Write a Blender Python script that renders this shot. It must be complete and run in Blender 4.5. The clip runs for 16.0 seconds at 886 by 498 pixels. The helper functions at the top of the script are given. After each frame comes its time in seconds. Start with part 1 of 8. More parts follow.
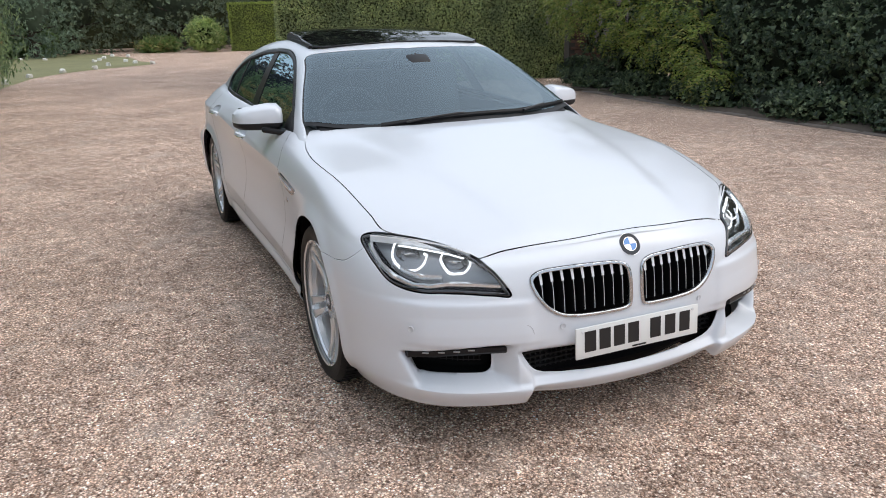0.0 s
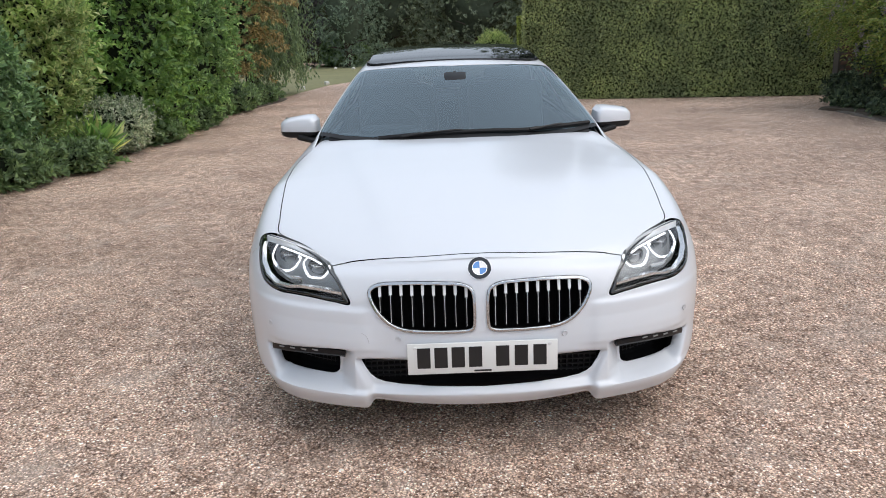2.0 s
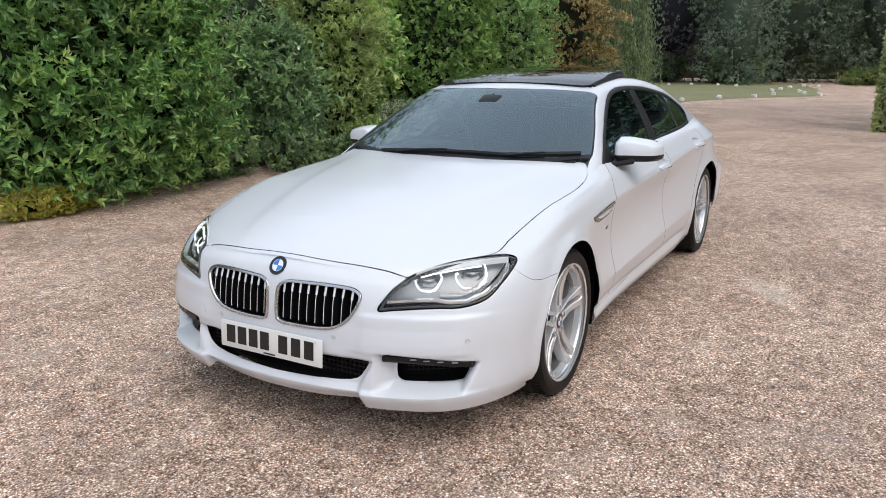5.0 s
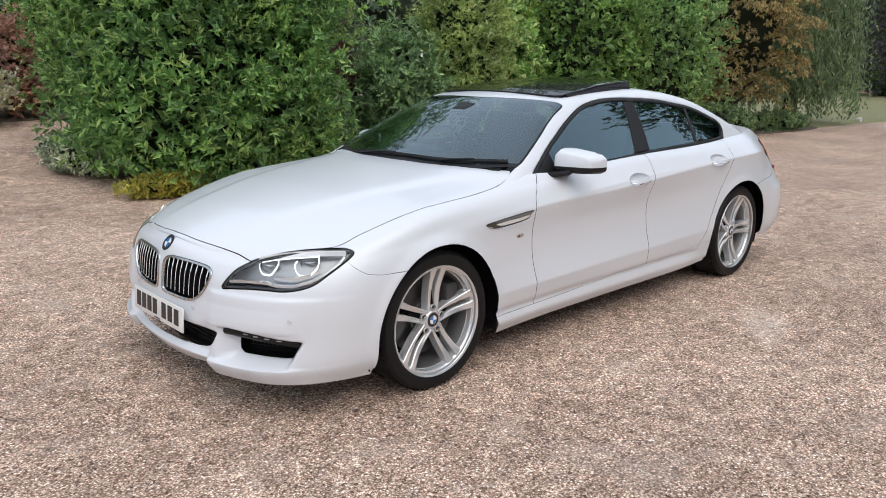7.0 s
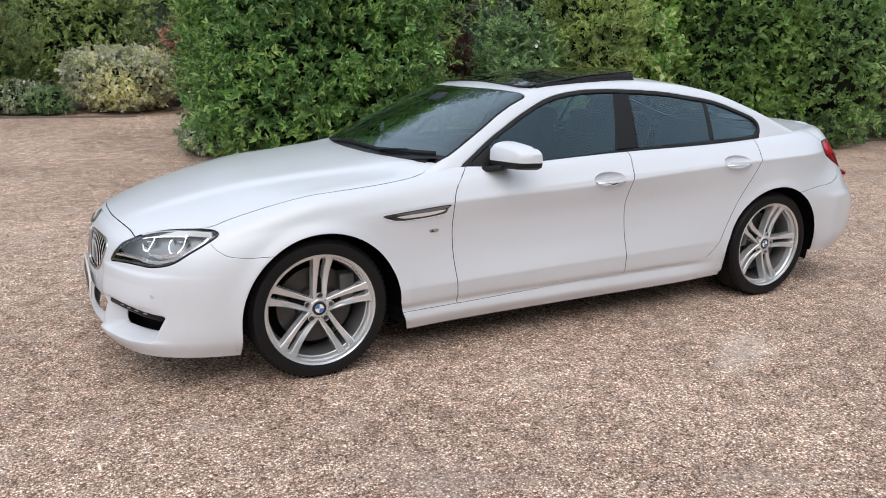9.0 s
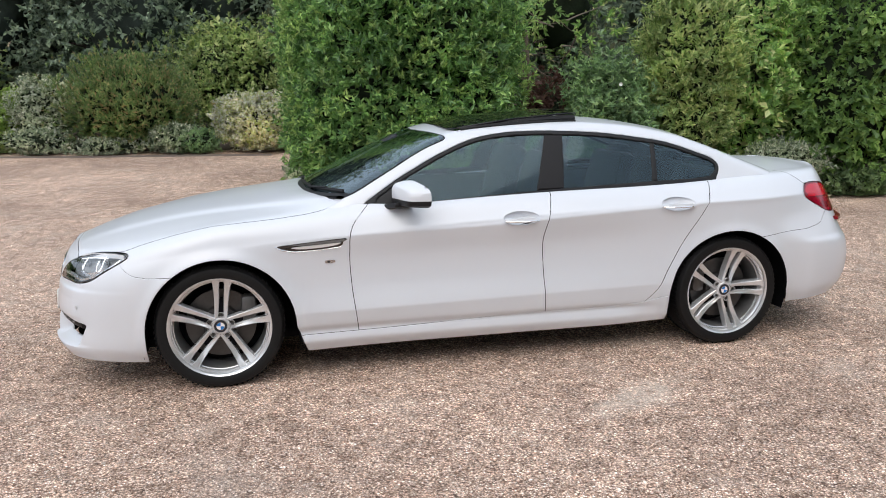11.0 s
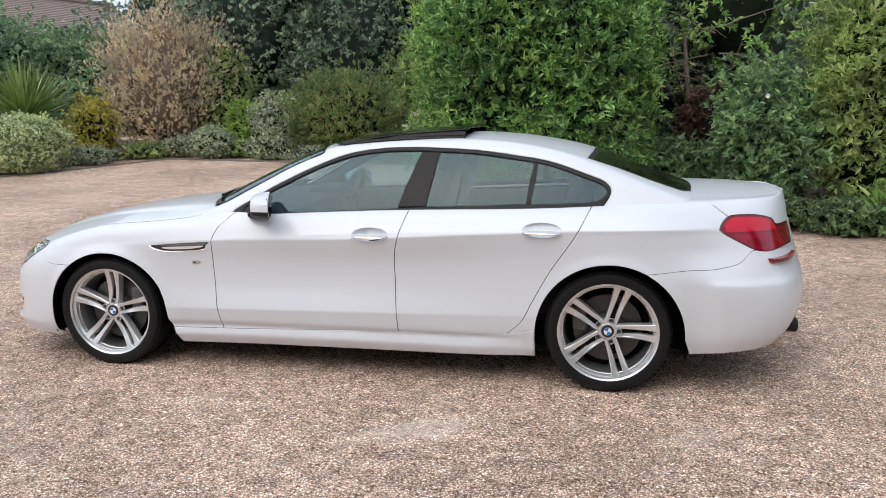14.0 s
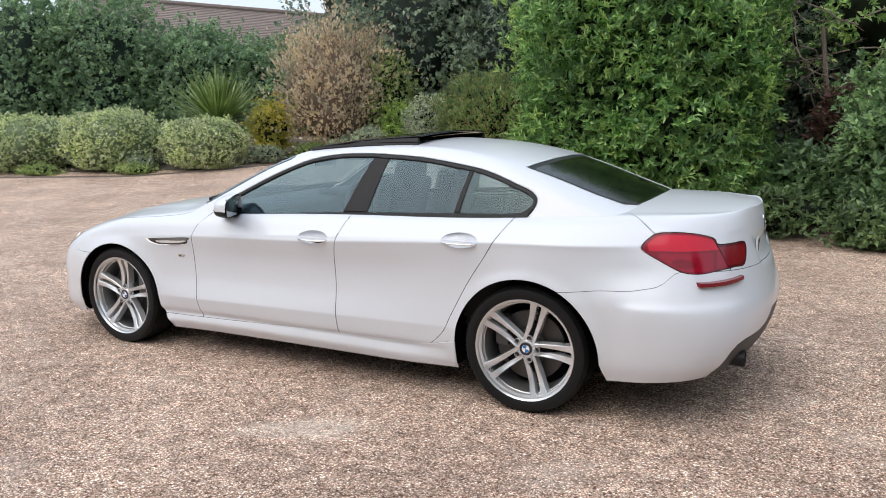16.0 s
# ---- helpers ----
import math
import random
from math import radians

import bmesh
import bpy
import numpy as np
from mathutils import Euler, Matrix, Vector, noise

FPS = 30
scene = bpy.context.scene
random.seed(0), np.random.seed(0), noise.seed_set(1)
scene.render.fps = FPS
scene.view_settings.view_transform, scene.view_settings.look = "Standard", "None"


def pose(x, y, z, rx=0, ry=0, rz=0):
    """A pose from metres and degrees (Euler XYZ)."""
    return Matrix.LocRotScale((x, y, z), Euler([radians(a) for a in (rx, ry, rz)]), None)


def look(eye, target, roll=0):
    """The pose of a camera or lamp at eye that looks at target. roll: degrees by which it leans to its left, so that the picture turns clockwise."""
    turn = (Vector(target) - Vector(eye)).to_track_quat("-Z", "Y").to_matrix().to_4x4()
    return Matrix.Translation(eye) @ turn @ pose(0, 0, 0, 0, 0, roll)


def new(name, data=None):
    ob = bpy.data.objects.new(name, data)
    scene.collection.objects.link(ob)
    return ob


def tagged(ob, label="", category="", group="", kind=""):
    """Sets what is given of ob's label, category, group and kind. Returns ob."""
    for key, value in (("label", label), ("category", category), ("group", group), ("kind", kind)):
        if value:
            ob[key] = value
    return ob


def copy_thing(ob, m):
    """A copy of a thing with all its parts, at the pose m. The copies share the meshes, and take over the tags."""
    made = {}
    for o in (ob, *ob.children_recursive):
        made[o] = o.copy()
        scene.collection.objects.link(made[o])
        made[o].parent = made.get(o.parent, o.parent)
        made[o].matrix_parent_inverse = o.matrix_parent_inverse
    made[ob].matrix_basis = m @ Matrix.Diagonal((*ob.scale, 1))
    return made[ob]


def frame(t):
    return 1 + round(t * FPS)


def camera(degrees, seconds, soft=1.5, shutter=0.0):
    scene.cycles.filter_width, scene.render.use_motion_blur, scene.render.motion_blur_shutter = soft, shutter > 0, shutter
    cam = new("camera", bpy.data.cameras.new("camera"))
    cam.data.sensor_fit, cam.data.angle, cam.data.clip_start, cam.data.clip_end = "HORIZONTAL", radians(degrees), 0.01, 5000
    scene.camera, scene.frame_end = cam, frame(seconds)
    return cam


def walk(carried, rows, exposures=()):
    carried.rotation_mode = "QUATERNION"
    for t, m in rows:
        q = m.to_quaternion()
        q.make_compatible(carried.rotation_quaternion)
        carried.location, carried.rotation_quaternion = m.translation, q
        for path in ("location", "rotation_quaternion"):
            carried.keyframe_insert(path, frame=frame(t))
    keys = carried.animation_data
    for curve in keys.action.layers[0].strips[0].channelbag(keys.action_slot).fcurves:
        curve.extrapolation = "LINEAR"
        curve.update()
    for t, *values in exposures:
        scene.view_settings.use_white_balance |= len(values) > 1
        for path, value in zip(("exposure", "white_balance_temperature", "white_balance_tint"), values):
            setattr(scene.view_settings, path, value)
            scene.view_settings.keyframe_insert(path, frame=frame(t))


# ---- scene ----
cam = camera(60.8, 16.0, 0.95)
PATH = [
    (0, (4.413, -1.6, 1.463), (2.656, -0.843, 0.877), -1.5),
    (0.5, (4.488, -1.255, 1.451), (2.665, -0.67, 0.873), -1.3),
    (1, (4.637, -0.898, 1.45), (2.759, -0.508, 0.885), -1.5),
    (1.5, (4.831, -0.537, 1.491), (2.919, -0.331, 0.94), -1.7),
    (2, (4.857, -0.156, 1.463), (2.931, -0.132, 0.925), -1.9),
    (2.5, (4.878, 0.178, 1.468), (2.954, 0.037, 0.941), -2.0),
    (3, (4.978, 0.588, 1.494), (3.071, 0.276, 0.978), -1.9),
    (3.5, (4.948, 0.944, 1.485), (3.077, 0.452, 0.976), -1.7),
    (3.7, (4.894, 1.069, 1.48), (3.038, 0.523, 0.974), -1.5),
    (5.8, (4.34, 2.642, 1.506), (2.788, 1.474, 1.027), 0.3),
    (6, (4.277, 2.808, 1.512), (2.758, 1.597, 1.037), 0.4),
    (6.5, (4.084, 3.124, 1.515), (2.653, 1.808, 1.042), 0.5),
    (7, (3.784, 3.333, 1.501), (2.44, 1.93, 1.025), 0.5),
    (7.5, (3.516, 3.6, 1.484), (2.273, 2.111, 0.996), 0.4),
    (8, (3.213, 3.861, 1.501), (2.087, 2.285, 1.003), 0.5),
    (8.5, (2.843, 3.982, 1.48), (1.831, 2.332, 0.977), 0.5),
    (9, (2.518, 4.115, 1.486), (1.626, 2.395, 0.989), 0.5),
    (9.2, (2.364, 4.191, 1.485), (1.519, 2.447, 0.992), 0.5),
    (11.3, (0.924, 4.948, 1.528), (0.589, 3.016, 1.137), -1.0),
    (11.5, (0.757, 4.98, 1.508), (0.483, 3.036, 1.123), -1.2),
    (12, (0.377, 5.01, 1.514), (0.22, 3.052, 1.14), -1.5),
    (12.5, (-0.07, 5.067, 1.501), (-0.1, 3.102, 1.131), -1.4),
    (13, (-0.526, 5.049, 1.502), (-0.412, 3.087, 1.133), -1.1),
    (13.5, (-0.967, 4.945, 1.525), (-0.716, 2.995, 1.159), -0.9),
    (14, (-1.373, 4.89, 1.519), (-0.995, 2.96, 1.155), -0.8),
    (14.5, (-1.714, 4.805, 1.52), (-1.197, 2.907, 1.16), -0.8),
    (15, (-2.084, 4.619, 1.528), (-1.425, 2.764, 1.175), -1.0),
    (15.5, (-2.479, 4.5, 1.512), (-1.695, 2.694, 1.16), -1.1),
    (16, (-2.829, 4.383, 1.531), (-1.923, 2.635, 1.177), -1.0),
]
walk(cam, [(t, look(eye, target, roll)) for t, eye, target, roll in PATH], ((0.0, 0.0), (1.5, -0.07), (3.5, -0.05), (6.0, -0.02), (8.5, -0.06), (11.5, 0.04), (14.0, 0.06), (16.0, 0.11)))

# ---- light ----
world = bpy.data.worlds.new("overcast_sky")
scene.world = world
world.use_nodes = True
wn, wl = world.node_tree.nodes, world.node_tree.links
sky = wn.new("ShaderNodeTexSky")
sky.sky_type, sky.sun_disc = "NISHITA", False
sky.sun_elevation, sky.sun_rotation = radians(52), radians(20)
sky.air_density, sky.dust_density, sky.ozone_density = 1.6, 6.0, 1.0
soften = wn.new("ShaderNodeMixRGB")
soften.inputs[0].default_value = 0.72
soften.inputs[2].default_value = (7.5, 8.5, 10.0, 1)
wl.new(sky.outputs[0], soften.inputs[1])
wl.new(soften.outputs[0], wn["Background"].inputs[0])
wn["Background"].inputs[1].default_value = 0.131
sun_data = bpy.data.lights.new("sun", "SUN")
sun_data.energy, sun_data.angle, sun_data.color = 1.3, radians(70), (1.0, 0.97, 0.93)
sun = new("sun", sun_data)
sun.matrix_world = look((6, 10, 20), (0, 0, 0))


# ---- materials ----
def rgb(c):
    return (c[0], c[1], c[2], 1)


def plain(name, color, rough=0.5, metal=0.0, coat=0.0, grain=0.0, scale=40.0, bump=0.0, spec=0.5):
    """A Principled material with two scales of variation in colour and roughness."""
    m = bpy.data.materials.new(name)
    m.use_nodes = True
    n, l = m.node_tree.nodes, m.node_tree.links
    b = n["Principled BSDF"]
    b.inputs["Base Color"].default_value = rgb(color)
    b.inputs["Roughness"].default_value = rough
    b.inputs["Metallic"].default_value = metal
    b.inputs["Coat Weight"].default_value = coat
    b.inputs["Coat Roughness"].default_value = 0.04
    b.inputs["Specular IOR Level"].default_value = spec
    if grain or bump:
        tc = n.new("ShaderNodeTexCoord")
        big, fine = n.new("ShaderNodeTexNoise"), n.new("ShaderNodeTexNoise")
        big.inputs["Scale"].default_value, fine.inputs["Scale"].default_value = scale * 0.12, scale
        big.inputs["Detail"].default_value = 4
        add = n.new("ShaderNodeMath")
        add.operation = "MULTIPLY_ADD"
        add.inputs[1].default_value = 0.5
        l.new(tc.outputs["Object"], big.inputs["Vector"])
        l.new(tc.outputs["Object"], fine.inputs["Vector"])
        half = n.new("ShaderNodeMath")
        half.operation = "MULTIPLY"
        half.inputs[1].default_value = 0.5
        l.new(fine.outputs["Fac"], half.inputs[0])
        l.new(big.outputs["Fac"], add.inputs[0])
        l.new(half.outputs[0], add.inputs[2])
        mix = n.new("ShaderNodeMixRGB")
        mix.inputs[1].default_value = rgb([c * (1 - grain) for c in color])
        mix.inputs[2].default_value = rgb([min(1, c * (1 + grain)) for c in color])
        l.new(add.outputs[0], mix.inputs[0])
        l.new(mix.outputs[0], b.inputs["Base Color"])
        if bump:
            bp = n.new("ShaderNodeBump")
            bp.inputs["Strength"].default_value = bump
            bp.inputs["Distance"].default_value = 0.004
            l.new(fine.outputs["Fac"], bp.inputs["Height"])
            l.new(bp.outputs[0], b.inputs["Normal"])
    return m


def glazing(name, tint, rough=0.0, gloss=0.08, sheen=(1, 1, 1), power=4.0):
    """Thin tinted glass: a clear tint with a gloss that grows towards grazing angles."""
    m = bpy.data.materials.new(name)
    m.use_nodes = True
    n, l = m.node_tree.nodes, m.node_tree.links
    n.remove(n["Principled BSDF"])
    t, g, f, x, p, k = (n.new("ShaderNode" + k) for k in ("BsdfTransparent", "BsdfGlossy", "LayerWeight", "MixShader", "Math", "Math"))
    t.inputs[0].default_value = rgb(tint)
    g.inputs["Roughness"].default_value = rough
    g.inputs["Color"].default_value = rgb(sheen)
    f.inputs["Blend"].default_value = 0.5
    p.operation, k.operation = "POWER", "MULTIPLY_ADD"
    p.inputs[1].default_value = power
    k.inputs[1].default_value, k.inputs[2].default_value = 1 - gloss, gloss
    l.new(f.outputs["Facing"], p.inputs[0])
    l.new(p.outputs[0], k.inputs[0])
    l.new(k.outputs[0], x.inputs[0])
    l.new(t.outputs[0], x.inputs[1])
    l.new(g.outputs[0], x.inputs[2])
    l.new(x.outputs[0], n["Material Output"].inputs[0])
    return m


PAINT = plain("white_paint", (0.680, 0.700, 0.742), 0.30, 0.0, 0.60, 0.012, 900.0)
BLACK_GLOSS = plain("black_gloss", (0.008, 0.008, 0.009), 0.06, 0.0, 1.0)
TRIM = plain("black_trim", (0.014, 0.014, 0.015), 0.42, 0.0, 0.0, 0.25, 120.0, spec=0.25)
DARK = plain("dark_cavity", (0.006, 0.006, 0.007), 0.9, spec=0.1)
MESH_BLACK = plain("black_mesh", (0.005, 0.005, 0.006), 0.6, 0.0, 0.0, 0.3, 200.0)
CHROME = plain("chrome", (0.82, 0.83, 0.84), 0.08, 1.0)
SATIN = plain("satin_chrome", (0.60, 0.61, 0.62), 0.22, 1.0, 0.0, 0.05, 80.0)
ALLOY = plain("alloy", (0.74, 0.75, 0.765), 0.22, 0.60, 0.5, 0.05, 60.0)
# the wheel alloy again, darker: shade inside the rim put into the colour
ALLOY_SHADED = plain("alloy_shade", (0.38, 0.375, 0.37), 0.35, 0.8, 0.0, 0.15, 50.0)
ALLOY_DARK = plain("alloy_grey", (0.10, 0.10, 0.10), 0.45, 0.6, 0.0, 0.2, 40.0)
IRON = plain("disc_iron", (0.085, 0.082, 0.08), 0.42, 0.8, 0.0, 0.3, 50.0)
RUBBER = plain("rubber", (0.008, 0.008, 0.0085), 0.55, 0.0, 0.0, 0.35, 60.0, 0.25, 0.25)
GLASS = glazing("window_glass", (0.54, 0.67, 0.72), 0.0, 0.056, (0.69, 0.91, 1.0), 2.5)
GLASS_SCREEN = glazing("screen_glass", (0.52, 0.62, 0.65), 0.0, 0.16, (0.82, 0.95, 1.0))
GLASS_DARK = glazing("rear_glass", (0.12, 0.14, 0.14), 0.13, 0.035, (0.7, 0.72, 0.72))
LENS = glazing("lamp_lens", (0.95, 0.96, 0.97), 0.0, 0.03)
ROOF_GLASS = plain("roof_glass", (0.006, 0.006, 0.007), 0.03, 0.0, 0.0, spec=0.32)
PILLAR = plain("pillar_black", (0.014, 0.013, 0.014), 0.30, 0.0, 0.0, 0.2, 60.0, spec=0.18)
DIFFUSER_GREY = plain("diffuser_grey", (0.060, 0.058, 0.057), 0.5, 0.0, 0.0, 0.2, 80.0, spec=0.3)
RED_LENS = plain("red_lens", (0.54, 0.005, 0.024), 0.12, 0.0, 0.3, 0.15, 30.0, spec=0.3)
RED_MID = plain("mid_red_lens", (0.28, 0.004, 0.020), 0.12, 0.0, 0.3, 0.15, 30.0, spec=0.3)
RED_DEEP = plain("deep_red_lens", (0.20, 0.004, 0.014), 0.12, 0.0, 0.3, 0.3, 30.0, spec=0.3)
RED_DARK = plain("dark_red_lens", (0.085, 0.003, 0.010), 0.12, 0.0, 0.3, 0.3, 30.0, spec=0.3)
LAMP_SILVER = plain("lamp_reflector", (0.78, 0.79, 0.80), 0.22, 0.8)
LAMP_GREY = plain("lamp_housing", (0.34, 0.344, 0.348), 0.35, 0.5)
LAMP_BOWL = plain("lamp_bowl", (0.20, 0.203, 0.206), 0.25, 0.5)
PLATE = plain("plate_white", (0.78, 0.78, 0.76), 0.35, 0.0, 0.3, 0.02, 200.0)
PLATE_INK = plain("plate_ink", (0.012, 0.012, 0.013), 0.4)
BLUE = plain("badge_blue", (0.03, 0.20, 0.55), 0.15, 0.0, 1.0)
VENT_SILVER = plain("vent_silver", (0.82, 0.83, 0.84), 0.14, 0.45, 0.4)
SEAM_GREY = plain("seam_grey", (0.42, 0.42, 0.44), 0.4)
GRILLE_CHROME = plain("grille_chrome", (0.50, 0.51, 0.525), 0.14, 0.9, 0.2)
SENSOR = plain("sensor_face", (0.58, 0.59, 0.62), 0.4, 0.0, 0.2)
SILVER_TRIM = plain("silver_trim", (0.84, 0.85, 0.86), 0.18, 0.12, 0.5)
BADGE_RING = plain("badge_ring", (0.020, 0.024, 0.032), 0.35, 0.0, 0.0, spec=0.3)
WHITE = plain("badge_white", (0.80, 0.80, 0.80), 0.2, 0.0, 1.0)
LEATHER = plain("black_leather", (0.022, 0.022, 0.024), 0.5, 0.0, 0.0, 0.25, 90.0, 0.2)
CABIN = plain("cabin_plastic", (0.02, 0.02, 0.022), 0.6, 0.0, 0.0, 0.2, 60.0)
HEADLINE = plain("headlining", (0.12, 0.12, 0.118), 0.9, 0.0, 0.0, 0.05, 80.0)


def glowing(name, color, strength):
    m = plain(name, color, 0.2)
    b = m.node_tree.nodes["Principled BSDF"]
    b.inputs["Emission Color"].default_value = rgb(color)
    b.inputs["Emission Strength"].default_value = strength
    return m


LED = glowing("daylight_led", (0.95, 0.97, 1.0), 1.0)
MIRROR = plain("mirror_glass", (0.30, 0.32, 0.33), 0.03, 1.0)


# ---- mesh helpers ----
def mesh_ob(name, verts, faces, mat, parent=None, label="", smooth=True, angle=None):
    me = bpy.data.meshes.new(name)
    me.from_pydata([tuple(v) for v in verts], [], [tuple(f) for f in faces])
    me.materials.append(mat)
    me.polygons.foreach_set("use_smooth", [smooth] * len(me.polygons))
    if smooth and angle:
        me.set_sharp_from_angle(angle=radians(angle))
    ob = new(name, me)
    if parent:
        ob.parent = parent
    return tagged(ob, label)


def part(name, bm, mat, parent, label="", smooth=True, angle=35):
    """One mesh object out of a bmesh, under a thing or a part."""
    me = bpy.data.meshes.new(name)
    bmesh.ops.recalc_face_normals(bm, faces=bm.faces)
    bm.to_mesh(me)
    bm.free()
    me.materials.append(mat)
    me.polygons.foreach_set("use_smooth", [smooth] * len(me.polygons))
    if smooth and angle:
        me.set_sharp_from_angle(angle=radians(angle))
    ob = new(name, me)
    if parent:
        ob.parent = parent
    return tagged(ob, label)


def block(bm, cx, cy, cz, sx, sy, sz, bev=0.0, m=None):
    """A box with rounded edges."""
    r = bmesh.ops.create_cube(bm, size=1)
    for v in r["verts"]:
        v.co = Vector((cx + v.co.x * sx, cy + v.co.y * sy, cz + v.co.z * sz))
    if bev:
        es = list({e for v in r["verts"] for e in v.link_edges})
        r2 = bmesh.ops.bevel(bm, geom=es, offset=bev, segments=2, profile=0.5, affect="EDGES")
        vs = list({v for f in r2["faces"] for v in f.verts} | {v for v in r["verts"] if v.is_valid})
    else:
        vs = r["verts"]
    if m is not None:
        for v in vs:
            v.co = m @ v.co
    return vs


def lathe(bm, prof, n=48, closed=False, m=None):
    """Turns a profile of (radius, y) round the y axis."""
    rings = []
    for i in range(n):
        a = 2 * math.pi * i / n
        ring = [bm.verts.new((r * math.cos(a), y, r * math.sin(a))) for r, y in prof]
        rings.append(ring)
    k = len(prof)
    for i in range(n):
        a, b = rings[i], rings[(i + 1) % n]
        for j in range(k if closed else k - 1):
            j2 = (j + 1) % k
            bm.faces.new((a[j], a[j2], b[j2], b[j]))
    if m is not None:
        for r in rings:
            for v in r:
                v.co = m @ v.co
    return rings


def tube(bm, pts, radius, sides=6, closed=False, flat=1.0):
    """A thin tube along points."""
    pts = [Vector(p) for p in pts]
    n = len(pts)
    rings = []
    for i, p in enumerate(pts):
        a = pts[(i - 1) % n] if closed or i else p
        b = pts[(i + 1) % n] if closed or i < n - 1 else p
        t = (b - a).normalized()
        s = t.cross(Vector((0, 0, 1)))
        if s.length < 1e-3:
            s = t.cross(Vector((1, 0, 0)))
        s.normalize()
        w = t.cross(s)
        rr = radius[i] if isinstance(radius, (list, tuple)) else radius
        rings.append([bm.verts.new(p + (s * math.cos(2 * math.pi * k / sides) + w * math.sin(2 * math.pi * k / sides) * flat) * rr) for k in range(sides)])
    for i in range(n if closed else n - 1):
        a, b = rings[i], rings[(i + 1) % n]
        for k in range(sides):
            bm.faces.new((a[k], a[(k + 1) % sides], b[(k + 1) % sides], b[k]))
    if not closed:
        bm.faces.new(rings[0][::-1])
        bm.faces.new(rings[-1])
    return rings


# ---- car shell ----
def spl(xs, ys, x):
    """Smooth curve through knots (cubic Hermite, limited slopes)."""
    xs, ys, x = np.asarray(xs, float), np.asarray(ys, float), np.asarray(x, float)
    if xs[0] > xs[-1]:
        xs, ys = xs[::-1], ys[::-1]
    h = np.diff(xs)
    d = np.diff(ys) / h
    m = np.empty(len(xs))
    m[0], m[-1] = d[0], d[-1]
    m[1:-1] = (d[:-1] * h[1:] + d[1:] * h[:-1]) / (h[:-1] + h[1:])
    x = np.clip(x, xs[0], xs[-1])
    i = np.clip(np.searchsorted(xs, x, side="right") - 1, 0, len(h) - 1)
    t = (x - xs[i]) / h[i]
    return ((2 * t**3 - 3 * t**2 + 1) * ys[i] + (t**3 - 2 * t**2 + t) * h[i] * m[i]
            + (3 * t**2 - 2 * t**3) * ys[i + 1] + (t**3 - t**2) * h[i] * m[i + 1])


AXLE = 1.484
KNOTS_X = (1.48, 0.75, 0.0, -0.75, -1.48)
KNOTS_U = (0, 0.15, 0.3, 0.4, 0.5, 0.6, 0.7, 0.85, 1.0)
# each level of the body's side: nose, tail, fullness of the front and rear corner, half widths, heights
LEVELS = (
    (2.385, -2.50, 0.45, 0.28, (0.87, 0.82, 0.83, 0.85, 0.89), (0.184, 0.174, 0.155, 0.155, 0.16, 0.165, 0.19, 0.265, 0.30)),
    (2.425, -2.56, 0.48, 0.30, (0.915, 0.875, 0.885, 0.895, 0.92), (0.25, 0.25, 0.25, 0.245, 0.255, 0.27, 0.29, 0.34, 0.36)),
    (2.415, -2.60, 0.50, 0.33, (0.93, 0.908, 0.910, 0.914, 0.935), (0.37, 0.37, 0.38, 0.38, 0.39, 0.40, 0.42, 0.45, 0.46)),
    (2.405, -2.605, 0.50, 0.38, (0.935, 0.880, 0.880, 0.892, 0.945), (0.49, 0.49, 0.52, 0.52, 0.53, 0.55, 0.57, 0.57, 0.57)),
    (2.39, -2.575, 0.52, 0.47, (0.93, 0.878, 0.877, 0.889, 0.945), (0.60, 0.585, 0.64, 0.66, 0.67, 0.69, 0.70, 0.69, 0.69)),
    (2.36, -2.53, 0.55, 0.66, (0.905, 0.898, 0.906, 0.916, 0.93), (0.68, 0.655, 0.75, 0.79, 0.81, 0.85, 0.885, 0.88, 0.86)),
    (2.325, -2.50, 0.58, 0.66, (0.855, 0.825, 0.805, 0.80, 0.80), (0.715, 0.69, 0.845, 0.905, 0.945, 0.968, 0.99, 1.005, 1.01)),
)
DECK = ((2.325, 2.2, 2.05, 1.88, 1.7, 1.5, 1.32, 1.13, 0.95, 0.5, -1.6, -1.9, -2.1, -2.3, -2.42, -2.5),
        (0.722, 0.765, 0.808, 0.848, 0.884, 0.912, 0.935, 0.957, 0.972, 0.97, 1.04, 1.058, 1.055, 1.047, 1.035, 1.015))


def rail(level, u):
    """One level line of the left side, from the middle of the nose (u=0) to the middle of the tail (u=1)."""
    xf, xr, af, ar, ws, zs = level
    def quarter(end, x0, w, a, t):
        th = np.linspace(0, 1, 600) ** 0.8 * math.pi / 2
        c = np.cos(th)
        c[-1] = 0
        px, py = x0 + (end - x0) * c**a, w * np.sin(th) ** 0.95
        s = np.concatenate(([0], np.cumsum(np.hypot(np.diff(px), np.diff(py)))))
        return np.interp(t, s / s[-1], px), np.interp(t, s / s[-1], py)
    x, y = np.empty_like(u), np.empty_like(u)
    f, r = u < 0.3, u > 0.7
    m = ~(f | r)
    x[f], y[f] = quarter(xf, 1.48, ws[0], af, u[f] / 0.3)
    x[r], y[r] = quarter(xr, -1.48, ws[-1], ar, (1 - u[r]) / 0.3)
    x[m] = 1.48 - (u[m] - 0.3) / 0.4 * 2.96
    y[m] = spl(KNOTS_X, ws, x[m])
    return np.stack((x, y, spl(KNOTS_U, zs, u)), -1)


